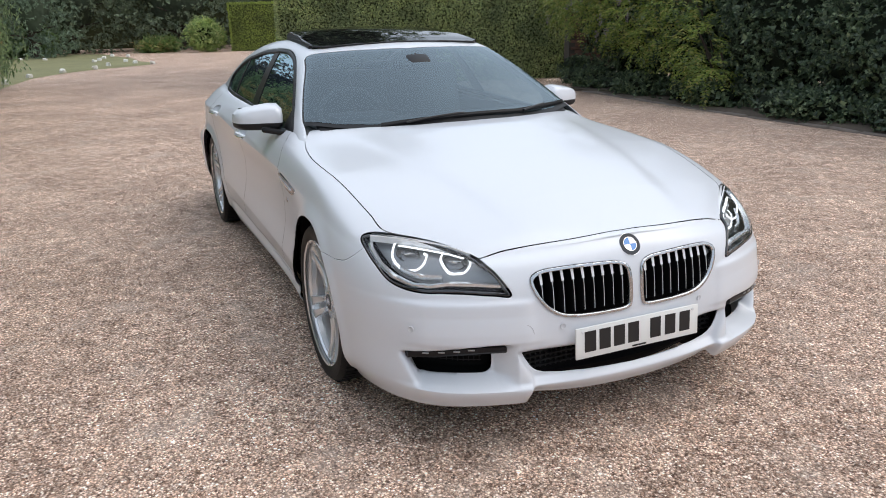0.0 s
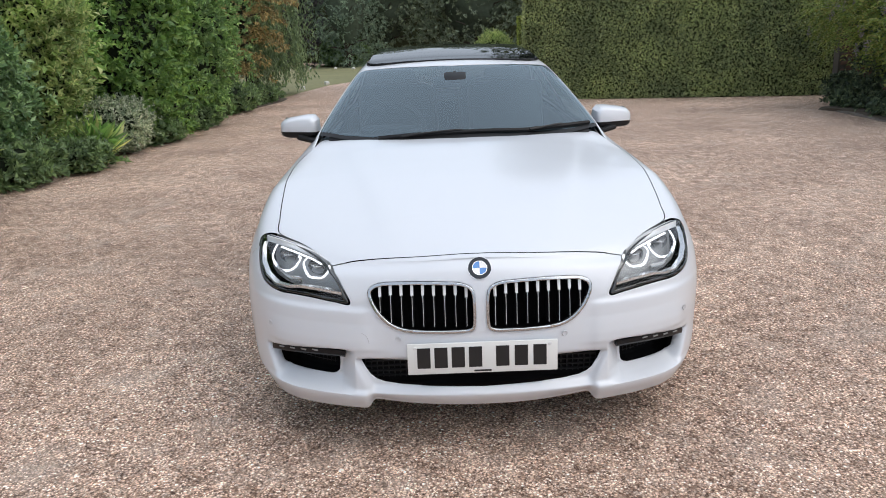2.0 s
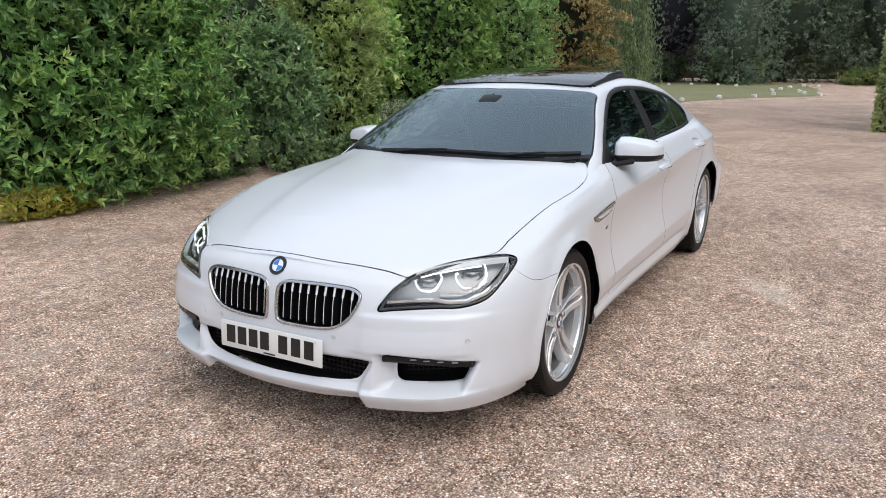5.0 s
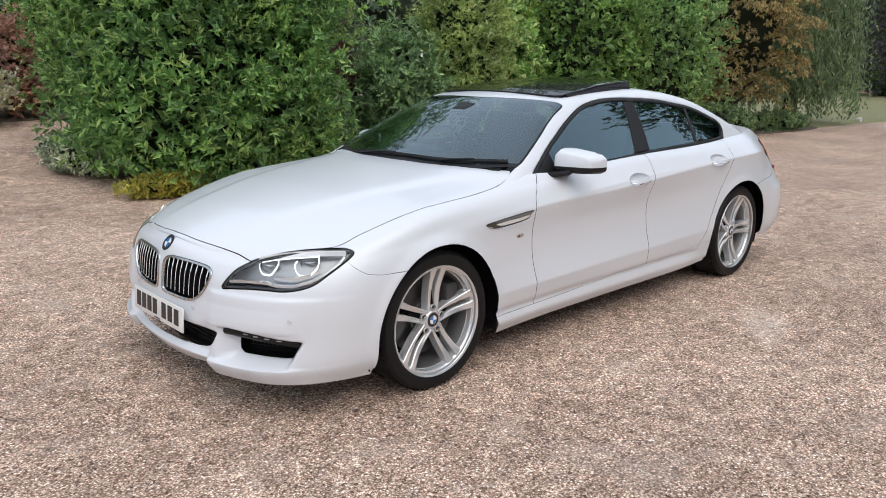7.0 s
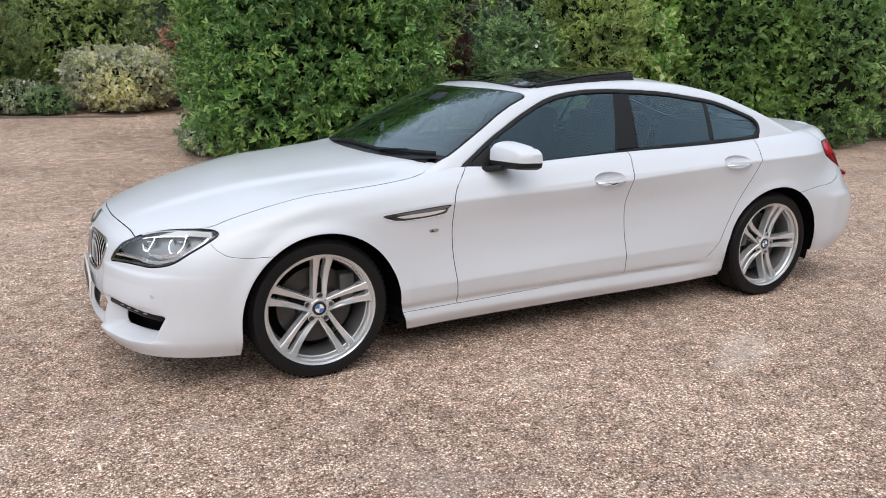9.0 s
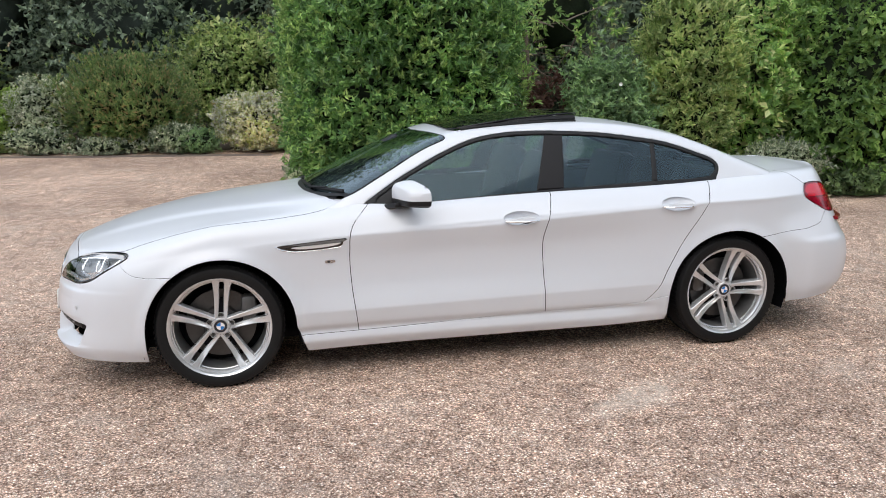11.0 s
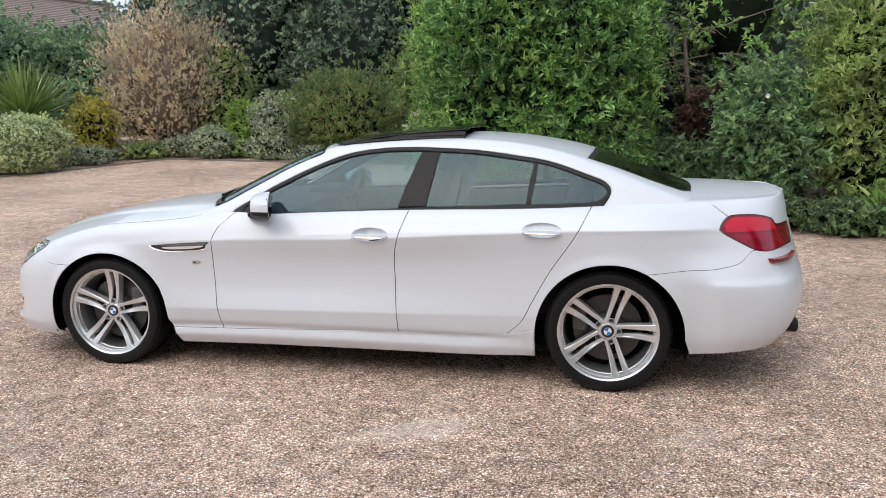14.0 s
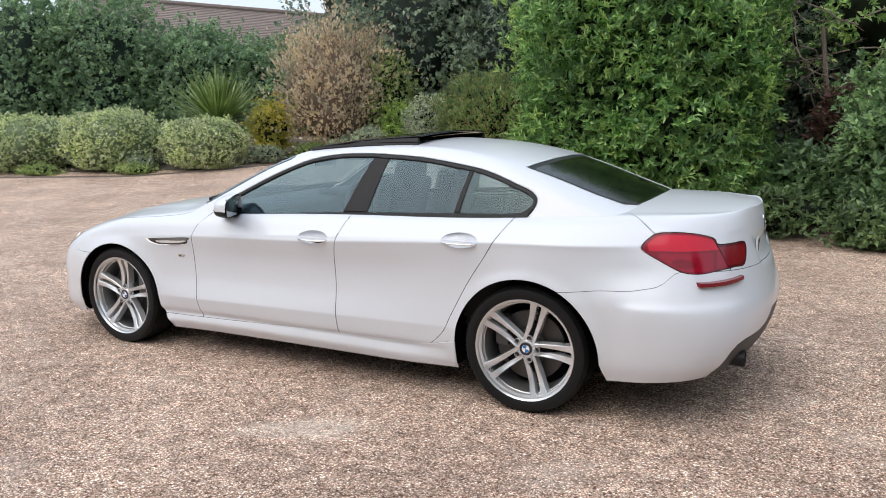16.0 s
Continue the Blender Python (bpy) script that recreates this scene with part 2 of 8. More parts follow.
def through_levels(net, v, cut=None):
    """Smooth curves through the rows of net (levels first), at the fractional levels v."""
    n = len(net)
    lo, hi = (0, n - 1) if cut is None else cut
    i = np.clip(np.floor(v).astype(int), lo, hi - 1)
    t = (v - i)[:, None, None]
    def at(k):
        kk = np.clip(k, lo, hi)
        p = net[kk].copy()
        over = (k > hi)
        if over.any():
            p[over] = 2 * net[hi] - net[hi - 1] if hi != n - 1 else net[hi - 1] * np.array((1, -1, 1))
        under = (k < lo)
        if under.any():
            p[under] = 2 * net[lo] - net[lo + 1]
        return p
    p0, p1, p2, p3 = at(i - 1), at(i), at(i + 1), at(i + 2)
    return 0.5 * (2 * p1 + (p2 - p0) * t + (2 * p0 - 5 * p1 + 4 * p2 - p3) * t**2 + (3 * p1 - p0 - 3 * p2 + p3) * t**3)


def body_shell(nu=(150, 100, 100), nv=150):
    """Grid [v, u] of the left half of the body, from the bottom edge over the shoulder to the middle line."""
    u = np.concatenate((np.linspace(0, 0.3, nu[0]), np.linspace(0.3, 0.7, nu[1])[1:], np.linspace(0.7, 1, nu[2])[1:]))
    net = [rail(l, u) for l in LEVELS]
    top = net[-1]
    zc = spl(*DECK, top[:, 0])
    for q, f in ((0.8, 0.55), (0.45, 0.17), (0.0, 0.0)):
        net.append(np.stack((top[:, 0], top[:, 1] * q, zc + (top[:, 2] - zc) * f), -1))
    net = np.array(net)
    v = np.linspace(0, len(net) - 1, nv)
    smooth = through_levels(net, v)
    low, mid, upper = v <= 2, (v > 2) & (v <= 5), v > 5
    sharp = np.concatenate((through_levels(net, v[low], (0, 2)), through_levels(net, v[mid], (2, 5)), through_levels(net, v[upper], (5, len(net) - 1))))
    k = np.clip((u - 0.3) / 0.1, 0, 1) * np.clip((0.86 - u) / 0.1, 0, 1)
    p = smooth + (sharp - smooth) * (k * 0.8)[None, :, None]
    # flared lips round the wheels
    for cx, r in ((1.471, 0.385), (-1.485, 0.392)):
        d = np.hypot(p[..., 0] - cx, p[..., 2] - 0.317) - r
        p[..., 1] += 0.012 * np.exp(-(d / 0.035) ** 2) * (np.abs(p[..., 1]) > 0.7) * (p[..., 2] > 0.2)
    # two long ridges on the bonnet
    x, y = p[..., 0], p[..., 1]
    ridge = 0.33 + 0.30 * np.clip((2.25 - x) / 1.4, 0, 1)
    onb = np.clip((x - 0.85) / 0.3, 0, 1) * np.clip((2.28 - x) / 0.25, 0, 1) * (v[:, None] > 6)
    p[..., 2] += onb * (0.010 / (1 + np.exp((y - ridge) / 0.018)) )
    p[-1, :, 1] = 0
    p[:, 0, 1] = 0
    p[:, -1, 1] = 0
    return p


ROOF = ((1.12, 1.0, 0.8, 0.6, 0.4, 0.26, 0.12, -0.1, -0.4, -0.68, -1.06, -1.35, -1.5, -1.8, -2.1, -2.2),
        (0.925, 0.985, 1.083, 1.176, 1.262, 1.312, 1.341, 1.363, 1.376, 1.375, 1.342, 1.284, 1.237, 1.125, 1.015, 0.98))
BELT = ((1.0, 0.71, -0.39, -1.38, -1.9, -2.2), (0.80, 0.803, 0.785, 0.785, 0.73, 0.67))


def cabin_gap(x, y, z):
    """Below zero inside the cabin."""
    bow = np.clip(x / 0.25, 0, 1) * 0.14 + np.clip((-1.0 - x) / 0.4, 0, 1) * -0.12
    top = z - (spl(*ROOF, x + bow * y * y) - 0.112 * y * y)
    zb = spl((1.0, 0.71, -0.39, -1.38, -2.2), (0.90, 0.905, 0.96, 0.985, 1.02), x)
    h = z - zb
    side = (np.abs(y) - (spl(*BELT, x) - 0.48 * h - 0.40 * np.maximum(h, 0) ** 2)) * 0.85
    r = 0.045
    m = np.maximum(top, side)
    e = np.clip(r - np.abs(top - side), 0, None) / r
    return m + e * e * r * 0.25


def cabin_shell(nx=240, nv=110):
    """Grid [v, x] of the left half of the cabin, from below the belt to the middle of the roof."""
    x = np.linspace(1.08, -2.16, nx)[None, :].repeat(nv, 0)
    ang = np.linspace(-0.35, 1, nv)[:, None] ** 1.0
    phi = np.where(ang < 0, ang * 0.5, ang * math.pi / 2)
    phi = phi.repeat(nx, 1)
    z0 = 0.93
    lo, hi = np.zeros_like(x), np.full_like(x, 1.3)
    for _ in range(40):
        mid = (lo + hi) / 2
        inside = cabin_gap(x, mid * np.cos(phi), z0 + mid * np.sin(phi)) < 0
        lo, hi = np.where(inside, mid, lo), np.where(inside, hi, mid)
    p = np.stack((x, lo * np.cos(phi), z0 + lo * np.sin(phi)), -1)
    p[-1, :, 1] = 0
    return p



# ---- ground ----
def ground_z(x, y):
    """Level round the car, rising gently beyond it towards the planted bed."""
    r = np.clip(-np.asarray(y, float) - 3.5, 0, 11)
    return 0.055 * r**1.15 * np.clip((np.asarray(x, float) + 19) / 8, 0, 1)


def gravel_material():
    m = bpy.data.materials.new("gravel")
    m.use_nodes = True
    n, l = m.node_tree.nodes, m.node_tree.links
    b = n["Principled BSDF"]
    b.inputs["Roughness"].default_value = 0.85
    b.inputs["Specular IOR Level"].default_value = 0.3
    tc = n.new("ShaderNodeTexCoord")
    def vor(scale):
        v = n.new("ShaderNodeTexVoronoi")
        v.inputs["Scale"].default_value = scale
        l.new(tc.outputs["Object"], v.inputs["Vector"])
        return v
    def noi(scale, detail=3):
        v = n.new("ShaderNodeTexNoise")
        v.inputs["Scale"].default_value, v.inputs["Detail"].default_value = scale, detail
        l.new(tc.outputs["Object"], v.inputs["Vector"])
        return v
    def mixc(kind, fac, a, c):
        k = n.new("ShaderNodeMixRGB")
        k.blend_type = kind
        for i, s in enumerate((fac, a, c)):
            if isinstance(s, (int, float)):
                k.inputs[i].default_value = s
            elif isinstance(s, tuple):
                k.inputs[i].default_value = rgb(s)
            else:
                l.new(s, k.inputs[i])
        return k.outputs[0]
    def ramp(src, stops, interp="LINEAR"):
        r = n.new("ShaderNodeValToRGB")
        r.color_ramp.interpolation = interp
        e = r.color_ramp.elements
        while len(e) < len(stops):
            e.new(0.5)
        for k, (p, c) in zip(e, stops):
            k.position, k.color = p, rgb(c)
        l.new(src, r.inputs[0])
        return r.outputs[0]
    fine, mid = vor(140), vor(90)
    def one(v):
        s = n.new("ShaderNodeSeparateColor")
        l.new(v.outputs["Color"], s.inputs[0])
        return s.outputs[0]
    tones = ((0.0, (0.10, 0.062, 0.046)), (0.16, (0.25, 0.16, 0.115)), (0.36, (0.45, 0.325, 0.25)), (0.56, (0.56, 0.435, 0.345)), (0.72, (0.38, 0.29, 0.235)), (0.86, (0.72, 0.60, 0.50)), (1.0, (0.86, 0.79, 0.72)))
    c1 = ramp(one(fine), tones)
    c2 = ramp(one(mid), tones)
    pick = ramp(noi(30, 2).outputs["Fac"], ((0.47, (0, 0, 0)), (0.55, (1, 1, 1))))
    c = mixc("MIX", pick, c1, c2)
    # dark between the stones
    gap1 = ramp(fine.outputs["Distance"], ((0.28, (1.12, 1.12, 1.12)), (0.68, (0.30, 0.27, 0.25))))
    gap2 = ramp(mid.outputs["Distance"], ((0.30, (1.12, 1.12, 1.12)), (0.70, (0.30, 0.27, 0.25))))
    c = mixc("MULTIPLY", 0.88, c, mixc("MIX", pick, gap1, gap2))
    # wheel-worn and dusty patches, grit washed into streaks
    patch = ramp(noi(0.8, 8).outputs["Fac"], ((0.34, (1.36, 1.28, 1.26)), (0.5, (1.63, 1.55, 1.53)), (0.66, (1.92, 1.85, 1.83))))
    c = mixc("MULTIPLY", 1.0, c, patch)
    grit = ramp(noi(9.0, 6).outputs["Fac"], ((0.36, (0.80, 0.79, 0.78)), (0.64, (1.20, 1.20, 1.19))))
    c = mixc("MULTIPLY", 1.0, c, grit)
    dust = ramp(noi(2.3, 7).outputs["Fac"], ((0.54, (0, 0, 0)), (0.72, (0.26, 0.26, 0.26))))
    c = mixc("MIX", dust, c, (0.70, 0.60, 0.52))
    # pale sandy spots where the stones are worn away
    for px, py, turn, half_l, half_w in ((-0.58, 1.545, 0.56, 0.42, 0.15),):
        mp, sp = n.new("ShaderNodeMapping"), n.new("ShaderNodeTexGradient")
        mp.vector_type, sp.gradient_type = "TEXTURE", "SPHERICAL"
        mp.inputs["Location"].default_value = (px, py, 0)
        mp.inputs["Rotation"].default_value = (0, 0, turn)
        mp.inputs["Scale"].default_value = (half_l, half_w, 1)
        l.new(tc.outputs["Object"], mp.inputs["Vector"])
        l.new(mp.outputs[0], sp.inputs["Vector"])
        ragged = mixc("MULTIPLY", 1.0, sp.outputs["Fac"], ramp(noi(14.0, 6).outputs["Fac"], ((0.35, (0, 0, 0)), (0.60, (2.0, 2.0, 2.0)))))
        c = mixc("MIX", ramp(ragged, ((0.05, (0, 0, 0)), (0.80, (0.38, 0.38, 0.38)))), c, (0.80, 0.70, 0.60))
    l.new(c, b.inputs["Base Color"])
    inv = n.new("ShaderNodeMath")
    inv.operation = "SUBTRACT"
    inv.inputs[0].default_value = 1.0
    l.new(fine.outputs["Distance"], inv.inputs[1])
    bp = n.new("ShaderNodeBump")
    bp.inputs["Strength"].default_value, bp.inputs["Distance"].default_value = 0.9, 0.008
    l.new(inv.outputs[0], bp.inputs["Height"])
    l.new(bp.outputs[0], b.inputs["Normal"])
    return m


GRAVEL = gravel_material()
SOIL = plain("soil", (0.10, 0.080, 0.062), 0.95, 0, 0, 0.5, 25.0, 0.6)
GRASS = plain("lawn_grass", (0.205, 0.200, 0.098), 0.9, 0, 0, 0.5, 5.0, 0.6)
STONE = plain("edging_stone", (0.18, 0.15, 0.13), 0.85, 0, 0, 0.4, 20.0, 0.5)


def axis_steps(near, far):
    a = np.arange(-near, near + 0.01, 0.5)
    b = near * (far / near) ** np.linspace(0.08, 1, 14)
    return np.concatenate((-b[::-1], a, b))


gx, gy = np.meshgrid(axis_steps(30, 900), axis_steps(30, 900))
gp = np.stack((gx, gy, ground_z(gx, gy)), -1)
nv, nu = gx.shape
gi = np.arange(nv * nu).reshape(nv, nu)
gq = np.stack((gi[:-1, :-1], gi[:-1, 1:], gi[1:, 1:], gi[1:, :-1]), -1).reshape(-1, 4)
tagged(mesh_ob("ground", gp.reshape(-1, 3), gq.tolist(), GRAVEL), "pinkish brown gravel drive", "ground", kind="structure")


def sheet_area(name, outline, mat, lift, label, category):
    """A flat area on the ground with a bevelled rim."""
    o = np.array(outline, float)
    c = o.mean(0)
    rows = []
    for r, h in ((1.0, 0.002), (0.985, lift), (0.7, lift + 0.01), (0.35, lift + 0.015), (0.03, lift + 0.01)):
        p = c + (o - c) * r
        rows.append(np.column_stack((p, ground_z(p[:, 0], p[:, 1]) + h)))
    v = np.concatenate(rows)
    n = len(o)
    f = [(k * n + i, k * n + (i + 1) % n, (k + 1) * n + (i + 1) % n, (k + 1) * n + i) for k in range(len(rows) - 1) for i in range(n)]
    f.append(tuple((len(rows) - 1) * n + i for i in range(n)))
    return tagged(mesh_ob(name, v, f, mat), label, category, kind="structure")


def closed_curve(pts, n=8):
    """A smooth closed outline through a few corner points."""
    p = np.array(pts, float)
    t = np.linspace(0, 1, n, endpoint=False)[:, None]
    out = []
    for i in range(len(p)):
        a, b, c, d = p[i - 1], p[i], p[(i + 1) % len(p)], p[(i + 2) % len(p)]
        out.append(0.5 * (2 * b + (c - a) * t + (2 * a - 5 * b + 4 * c - d) * t**2 + (3 * b - a - 3 * c + d) * t**3))
    return np.concatenate(out)


sheet_area("lawn", closed_curve([(-15, -4.75), (-19.3, -3.95), (-22.2, -3.55), (-24.4, -2.7), (-26.0, -1.65), (-28.3, 0.3), (-31, -0.1), (-37, -0.7), (-44, -4.0), (-44, -22), (-20, -16), (-15, -9)]), GRASS, 0.03, "short sunlit lawn beside the drive", "lawn")
sheet_area("bed_row", closed_curve([(-0.7, -6.8), (-0.9, -5.9), (-2.2, -5.3), (-5.0, -4.7), (-8.0, -4.7), (-12.0, -4.3), (-16.5, -4.1), (-18, -7), (-10, -10), (-1.0, -10), (-0.8, -8)]), SOIL, 0.03, "dark soil bed under the shrubs", "flower bed")
sheet_area("bed_back", closed_curve([(0.6, -10.5), (4.0, -10.5), (7.5, -10.8), (8.9, -10.2), (10.0, -8.8), (12.0, -8.0), (16.0, -7.4), (24.0, -6.9), (26, -16), (14, -22), (0, -20), (-2, -12)]), SOIL, 0.03, "dark soil bed under mixed shrubs", "flower bed")
sheet_area("bed_side", closed_curve([(-9.0, 7.2), (-7.9, 7.0), (-4.0, 6.75), (0.5, 6.75), (1.5, 7.2), (1.0, 11), (-9.0, 11)]), SOIL, 0.05, "dark soil bed behind the kerb", "flower bed")
# kerb of single stones
kerb = tagged(new("kerb"), "low worn stone kerb along the bed", "kerb", kind="structure")
rnd = random.Random(5)
bm = bmesh.new()
block(bm, 0, 0, -0.008, 0.44, 0.09, 0.07, 0.018)
me = bpy.data.meshes.new("kerb_stone")
bm.to_mesh(me)
bm.free()
me.materials.append(STONE)
for i in range(22):
    xx = -8.6 + 0.46 * i
    yy = float(np.interp(xx, (-9, -7.9, -4.0, 2.0), (7.05, 6.98, 6.70, 6.62)))
    st = new("kerb_stone", me)
    st.parent = kerb
    st.matrix_basis = pose(xx, yy, rnd.uniform(-0.012, 0.006), rnd.uniform(-2, 2), rnd.uniform(-1.5, 1.5), -3 + rnd.uniform(-3, 3))
# timber edging of the bed
bm = bmesh.new()
prev = None
for t in np.linspace(0, 1, 40):
    p = [np.interp(t, (0, 0.25, 0.45, 0.6, 0.75, 1), c) for c in ((1.2, 5.0, 7.8, 9.2, 11.0, 17.0), (-9.60, -10.0, -10.45, -8.8, -7.35, -6.2))]
    zz = float(ground_z(p[0], p[1]))
    q = [bm.verts.new((p[0], p[1] + o, zz + h)) for o, h in ((-0.02, -0.02), (0.02, -0.02), (0.02, 0.03), (-0.02, 0.03))]
    if prev:
        for a in range(4):
            bm.faces.new((prev[a], prev[(a + 1) % 4], q[(a + 1) % 4], q[a]))
    prev = q
tagged(part("edging_board", bm, STONE, None), "weathered board edging the bed", "edging", kind="structure")

# loose stones near the car
rs = np.random.RandomState(11)
n = 9000
px, py = rs.uniform(-4.2, 5.2, n), rs.uniform(-3.2, 4.6, n)
far_off = (np.abs(px) > 2.4) | (np.abs(py) > 0.85)
px, py = px[far_off], py[far_off]
n = len(px)
size = rs.uniform(0.0025, 0.0058, n) * (1 + 0.7 * (rs.rand(n) > 0.93))
octa = np.array([(1, 0, 0), (0, 1, 0), (-1, 0, 0), (0, -1, 0), (0.1, 0.1, 0.75), (0, 0, -0.5)])
faces8 = np.array([(0, 1, 4), (1, 2, 4), (2, 3, 4), (3, 0, 4), (1, 0, 5), (2, 1, 5), (3, 2, 5), (0, 3, 5)])
ang = rs.uniform(0, 6.283, n)
ca, sa = np.cos(ang)[:, None], np.sin(ang)[:, None]
sx, sy = rs.uniform(0.7, 1.4, n)[:, None], rs.uniform(0.6, 1.1, n)[:, None]
lx, ly = octa[None, :, 0] * sx, octa[None, :, 1] * sy
pv = np.stack((px[:, None] + (lx * ca - ly * sa) * size[:, None], py[:, None] + (lx * sa + ly * ca) * size[:, None],
               0.001 + (octa[None, :, 2] + 0.25) * size[:, None] + 0 * lx), -1).reshape(-1, 3)
pf = (faces8[None] + (np.arange(n) * 6)[:, None, None]).reshape(-1, 3)


def fast_mesh(name, verts, faces, mat, smooth=False):
    """A mesh out of arrays; all faces have the same number of corners."""
    me = bpy.data.meshes.new(name)
    nf, k = faces.shape
    me.vertices.add(len(verts))
    me.vertices.foreach_set("co", np.ascontiguousarray(verts, dtype=np.float32).ravel())
    me.loops.add(nf * k)
    me.loops.foreach_set("vertex_index", np.ascontiguousarray(faces, dtype=np.int32).ravel())
    me.polygons.add(nf)
    me.polygons.foreach_set("loop_start", np.arange(0, nf * k, k, dtype=np.int32))
    me.update(calc_edges=True)
    me.polygons.foreach_set("use_smooth", [smooth] * nf)
    me.materials.append(mat)
    return me


def island_material(name, tones, rough, bump=0.0):
    """One tone for each loose piece of a mesh."""
    m = bpy.data.materials.new(name)
    m.use_nodes = True
    n, l = m.node_tree.nodes, m.node_tree.links
    g = n.new("ShaderNodeNewGeometry")
    r = n.new("ShaderNodeValToRGB")
    e = r.color_ramp.elements
    while len(e) < len(tones):
        e.new(0.5)
    for i, (k, c) in enumerate(zip(e, tones)):
        k.position, k.color = i / (len(tones) - 1), rgb(c)
    l.new(g.outputs["Random Per Island"], r.inputs[0])
    l.new(r.outputs[0], n["Principled BSDF"].inputs["Base Color"])
    n["Principled BSDF"].inputs["Roughness"].default_value = rough
    return m


PEBBLE = island_material("pebbles", ((0.14, 0.09, 0.065), (0.34, 0.22, 0.155), (0.47, 0.34, 0.26), (0.54, 0.43, 0.34), (0.40, 0.32, 0.26), (0.74, 0.65, 0.56)), 0.8)
tagged(new("loose_gravel", fast_mesh("loose_gravel", pv, pf, PEBBLE)), "loose gravel stones of brown and beige", "gravel", kind="stuff")


# ---- sheets cut out of the shell ----
def outline_gap(px, pz, poly):
    """Distance to an outline, below zero inside it."""
    best = np.full(px.shape, 1e9)
    inside = np.zeros(px.shape, bool)
    for (ax, az), (bx, bz) in zip(poly, np.roll(poly, -1, 0)):
        ex, ez = bx - ax, bz - az
        t = np.clip(((px - ax) * ex + (pz - az) * ez) / (ex * ex + ez * ez + 1e-15), 0, 1)
        best = np.minimum(best, (px - ax - t * ex) ** 2 + (pz - az - t * ez) ** 2)
        cross = (az > pz) != (bz > pz)
        inside ^= cross & (px < ax + (pz - az) / (ez if abs(ez) > 1e-12 else 1e-12) * ex)
    d = np.sqrt(best)
    return np.where(inside, -d, d)


class Sheet:
    """A piece of surface: vertices, quads and other faces."""

    def __init__(self, verts, quads, rest=()):
        self.v, self.q, self.rest = verts, quads, list(rest)

    @staticmethod
    def grid(p):
        nv, nu = p.shape[:2]
        i = np.arange(nv * nu).reshape(nv, nu)
        q = np.stack((i[:-1, :-1], i[:-1, 1:], i[1:, 1:], i[1:, :-1]), -1).reshape(-1, 4)
        return Sheet(p.reshape(-1, 3), q)

    def keep(self, d):
        """The part where d, a value for each vertex, is below zero."""
        ins = d < 0
        count = ins[self.q].sum(1)
        made, extra, verts, base = {}, [], [], len(self.v)
        for poly in self.q[(count > 0) & (count < 4)].tolist() + self.rest:
            out = []
            for a, b in zip(poly, poly[1:] + poly[:1]):
                if ins[a]:
                    out.append(a)
                if ins[a] != ins[b]:
                    k = (min(a, b), max(a, b))
                    if k not in made:
                        made[k] = base + len(verts)
                        verts.append(self.v[a] + (self.v[b] - self.v[a]) * (d[a] / (d[a] - d[b])))
                    out.append(made[k])
            if len(out) > 2:
                extra.append(out)
        v = np.concatenate((self.v, np.array(verts))) if verts else self.v
        return Sheet(v, self.q[count == 4], extra)

    def split(self, d, gap=0.0021):
        """Inside and outside of d = 0, with a joint between them."""
        return self.keep(d + gap), self.keep(-d + gap)

    def mirrored(self):
        return Sheet(self.v * np.array((1, -1, 1)), self.q[:, ::-1], [p[::-1] for p in self.rest])

    def both(self):
        o, n = self.mirrored(), len(self.v)
        return Sheet(np.concatenate((self.v, o.v)), np.concatenate((self.q, o.q + n)), self.rest + [[i + n for i in p] for p in o.rest])

    def moved(self, by):
        return Sheet(self.v + by, self.q, self.rest)

    def object(self, name, mat, parent, label="", thick=0.0, weld=False):
        faces = self.q.tolist() + self.rest
        used = np.unique(np.array([i for f in faces for i in f], int))
        back = np.full(len(self.v), -1)
        back[used] = np.arange(len(used))
        ob = mesh_ob(name, self.v[used], [[int(back[i]) for i in f] for f in faces], mat, parent, label, True, 50)
        if weld:
            w = ob.modifiers.new("weld", "WELD")
            w.merge_threshold = 0.0004
        if thick:
            s = ob.modifiers.new("thickness", "SOLIDIFY")
            s.thickness, s.offset = thick, -1
        return ob


def along(pairs, x):
    return spl([p[0] for p in pairs], [p[1] for p in pairs], x)


car = new("car")
tagged(car, "white four-door coupe with black roof glass parked on gravel", "car")

NF, NV = 300, 180
shell = body_shell((NF, 90, 90), NV)
# sculpted nose: shelf under the lamps, hollows round the low vents, blades at the corners
X, Y, Z = shell[..., 0], shell[..., 1], shell[..., 2]
nose = np.clip((X - 1.85) / 0.2, 0, 1)
step = lambda t: 1 / (1 + np.exp(-np.clip(t, -40, 40)))
low = np.zeros_like(X)
low += 0.010 * step((0.552 - Z) / 0.0035) * step((Y - 0.40) / 0.012) * np.clip((0.87 - Y) / 0.14, 0.15, 1)
# upper part of the bumper overhangs the vents
low += 0.006 * step((Z - 0.402) / 0.003) * step((Y - 0.36) / 0.02) * np.clip((0.80 - Y) / 0.06, 0, 1) * np.clip((0.50 - Z) / 0.06, 0, 1)
# wedge-shaped recess at each corner: floor rising backwards, upright outer wall, inner side fading into a fin
floor_rise = np.clip((Z - 0.247) / 0.040, 0, 1) ** 0.8
outer_edge = 0.752 + 0.045 * np.clip((Z - 0.255) / 0.13, 0, 1)
recess = floor_rise * step((outer_edge - Y) / 0.0035) * np.clip((Y - 0.452) / 0.055, 0, 1) * step((0.399 - 0.032 * np.clip((Y - 0.52) / 0.26, 0, 1) ** 1.3 - Z) / 0.0025)
low -= 0.064 * recess
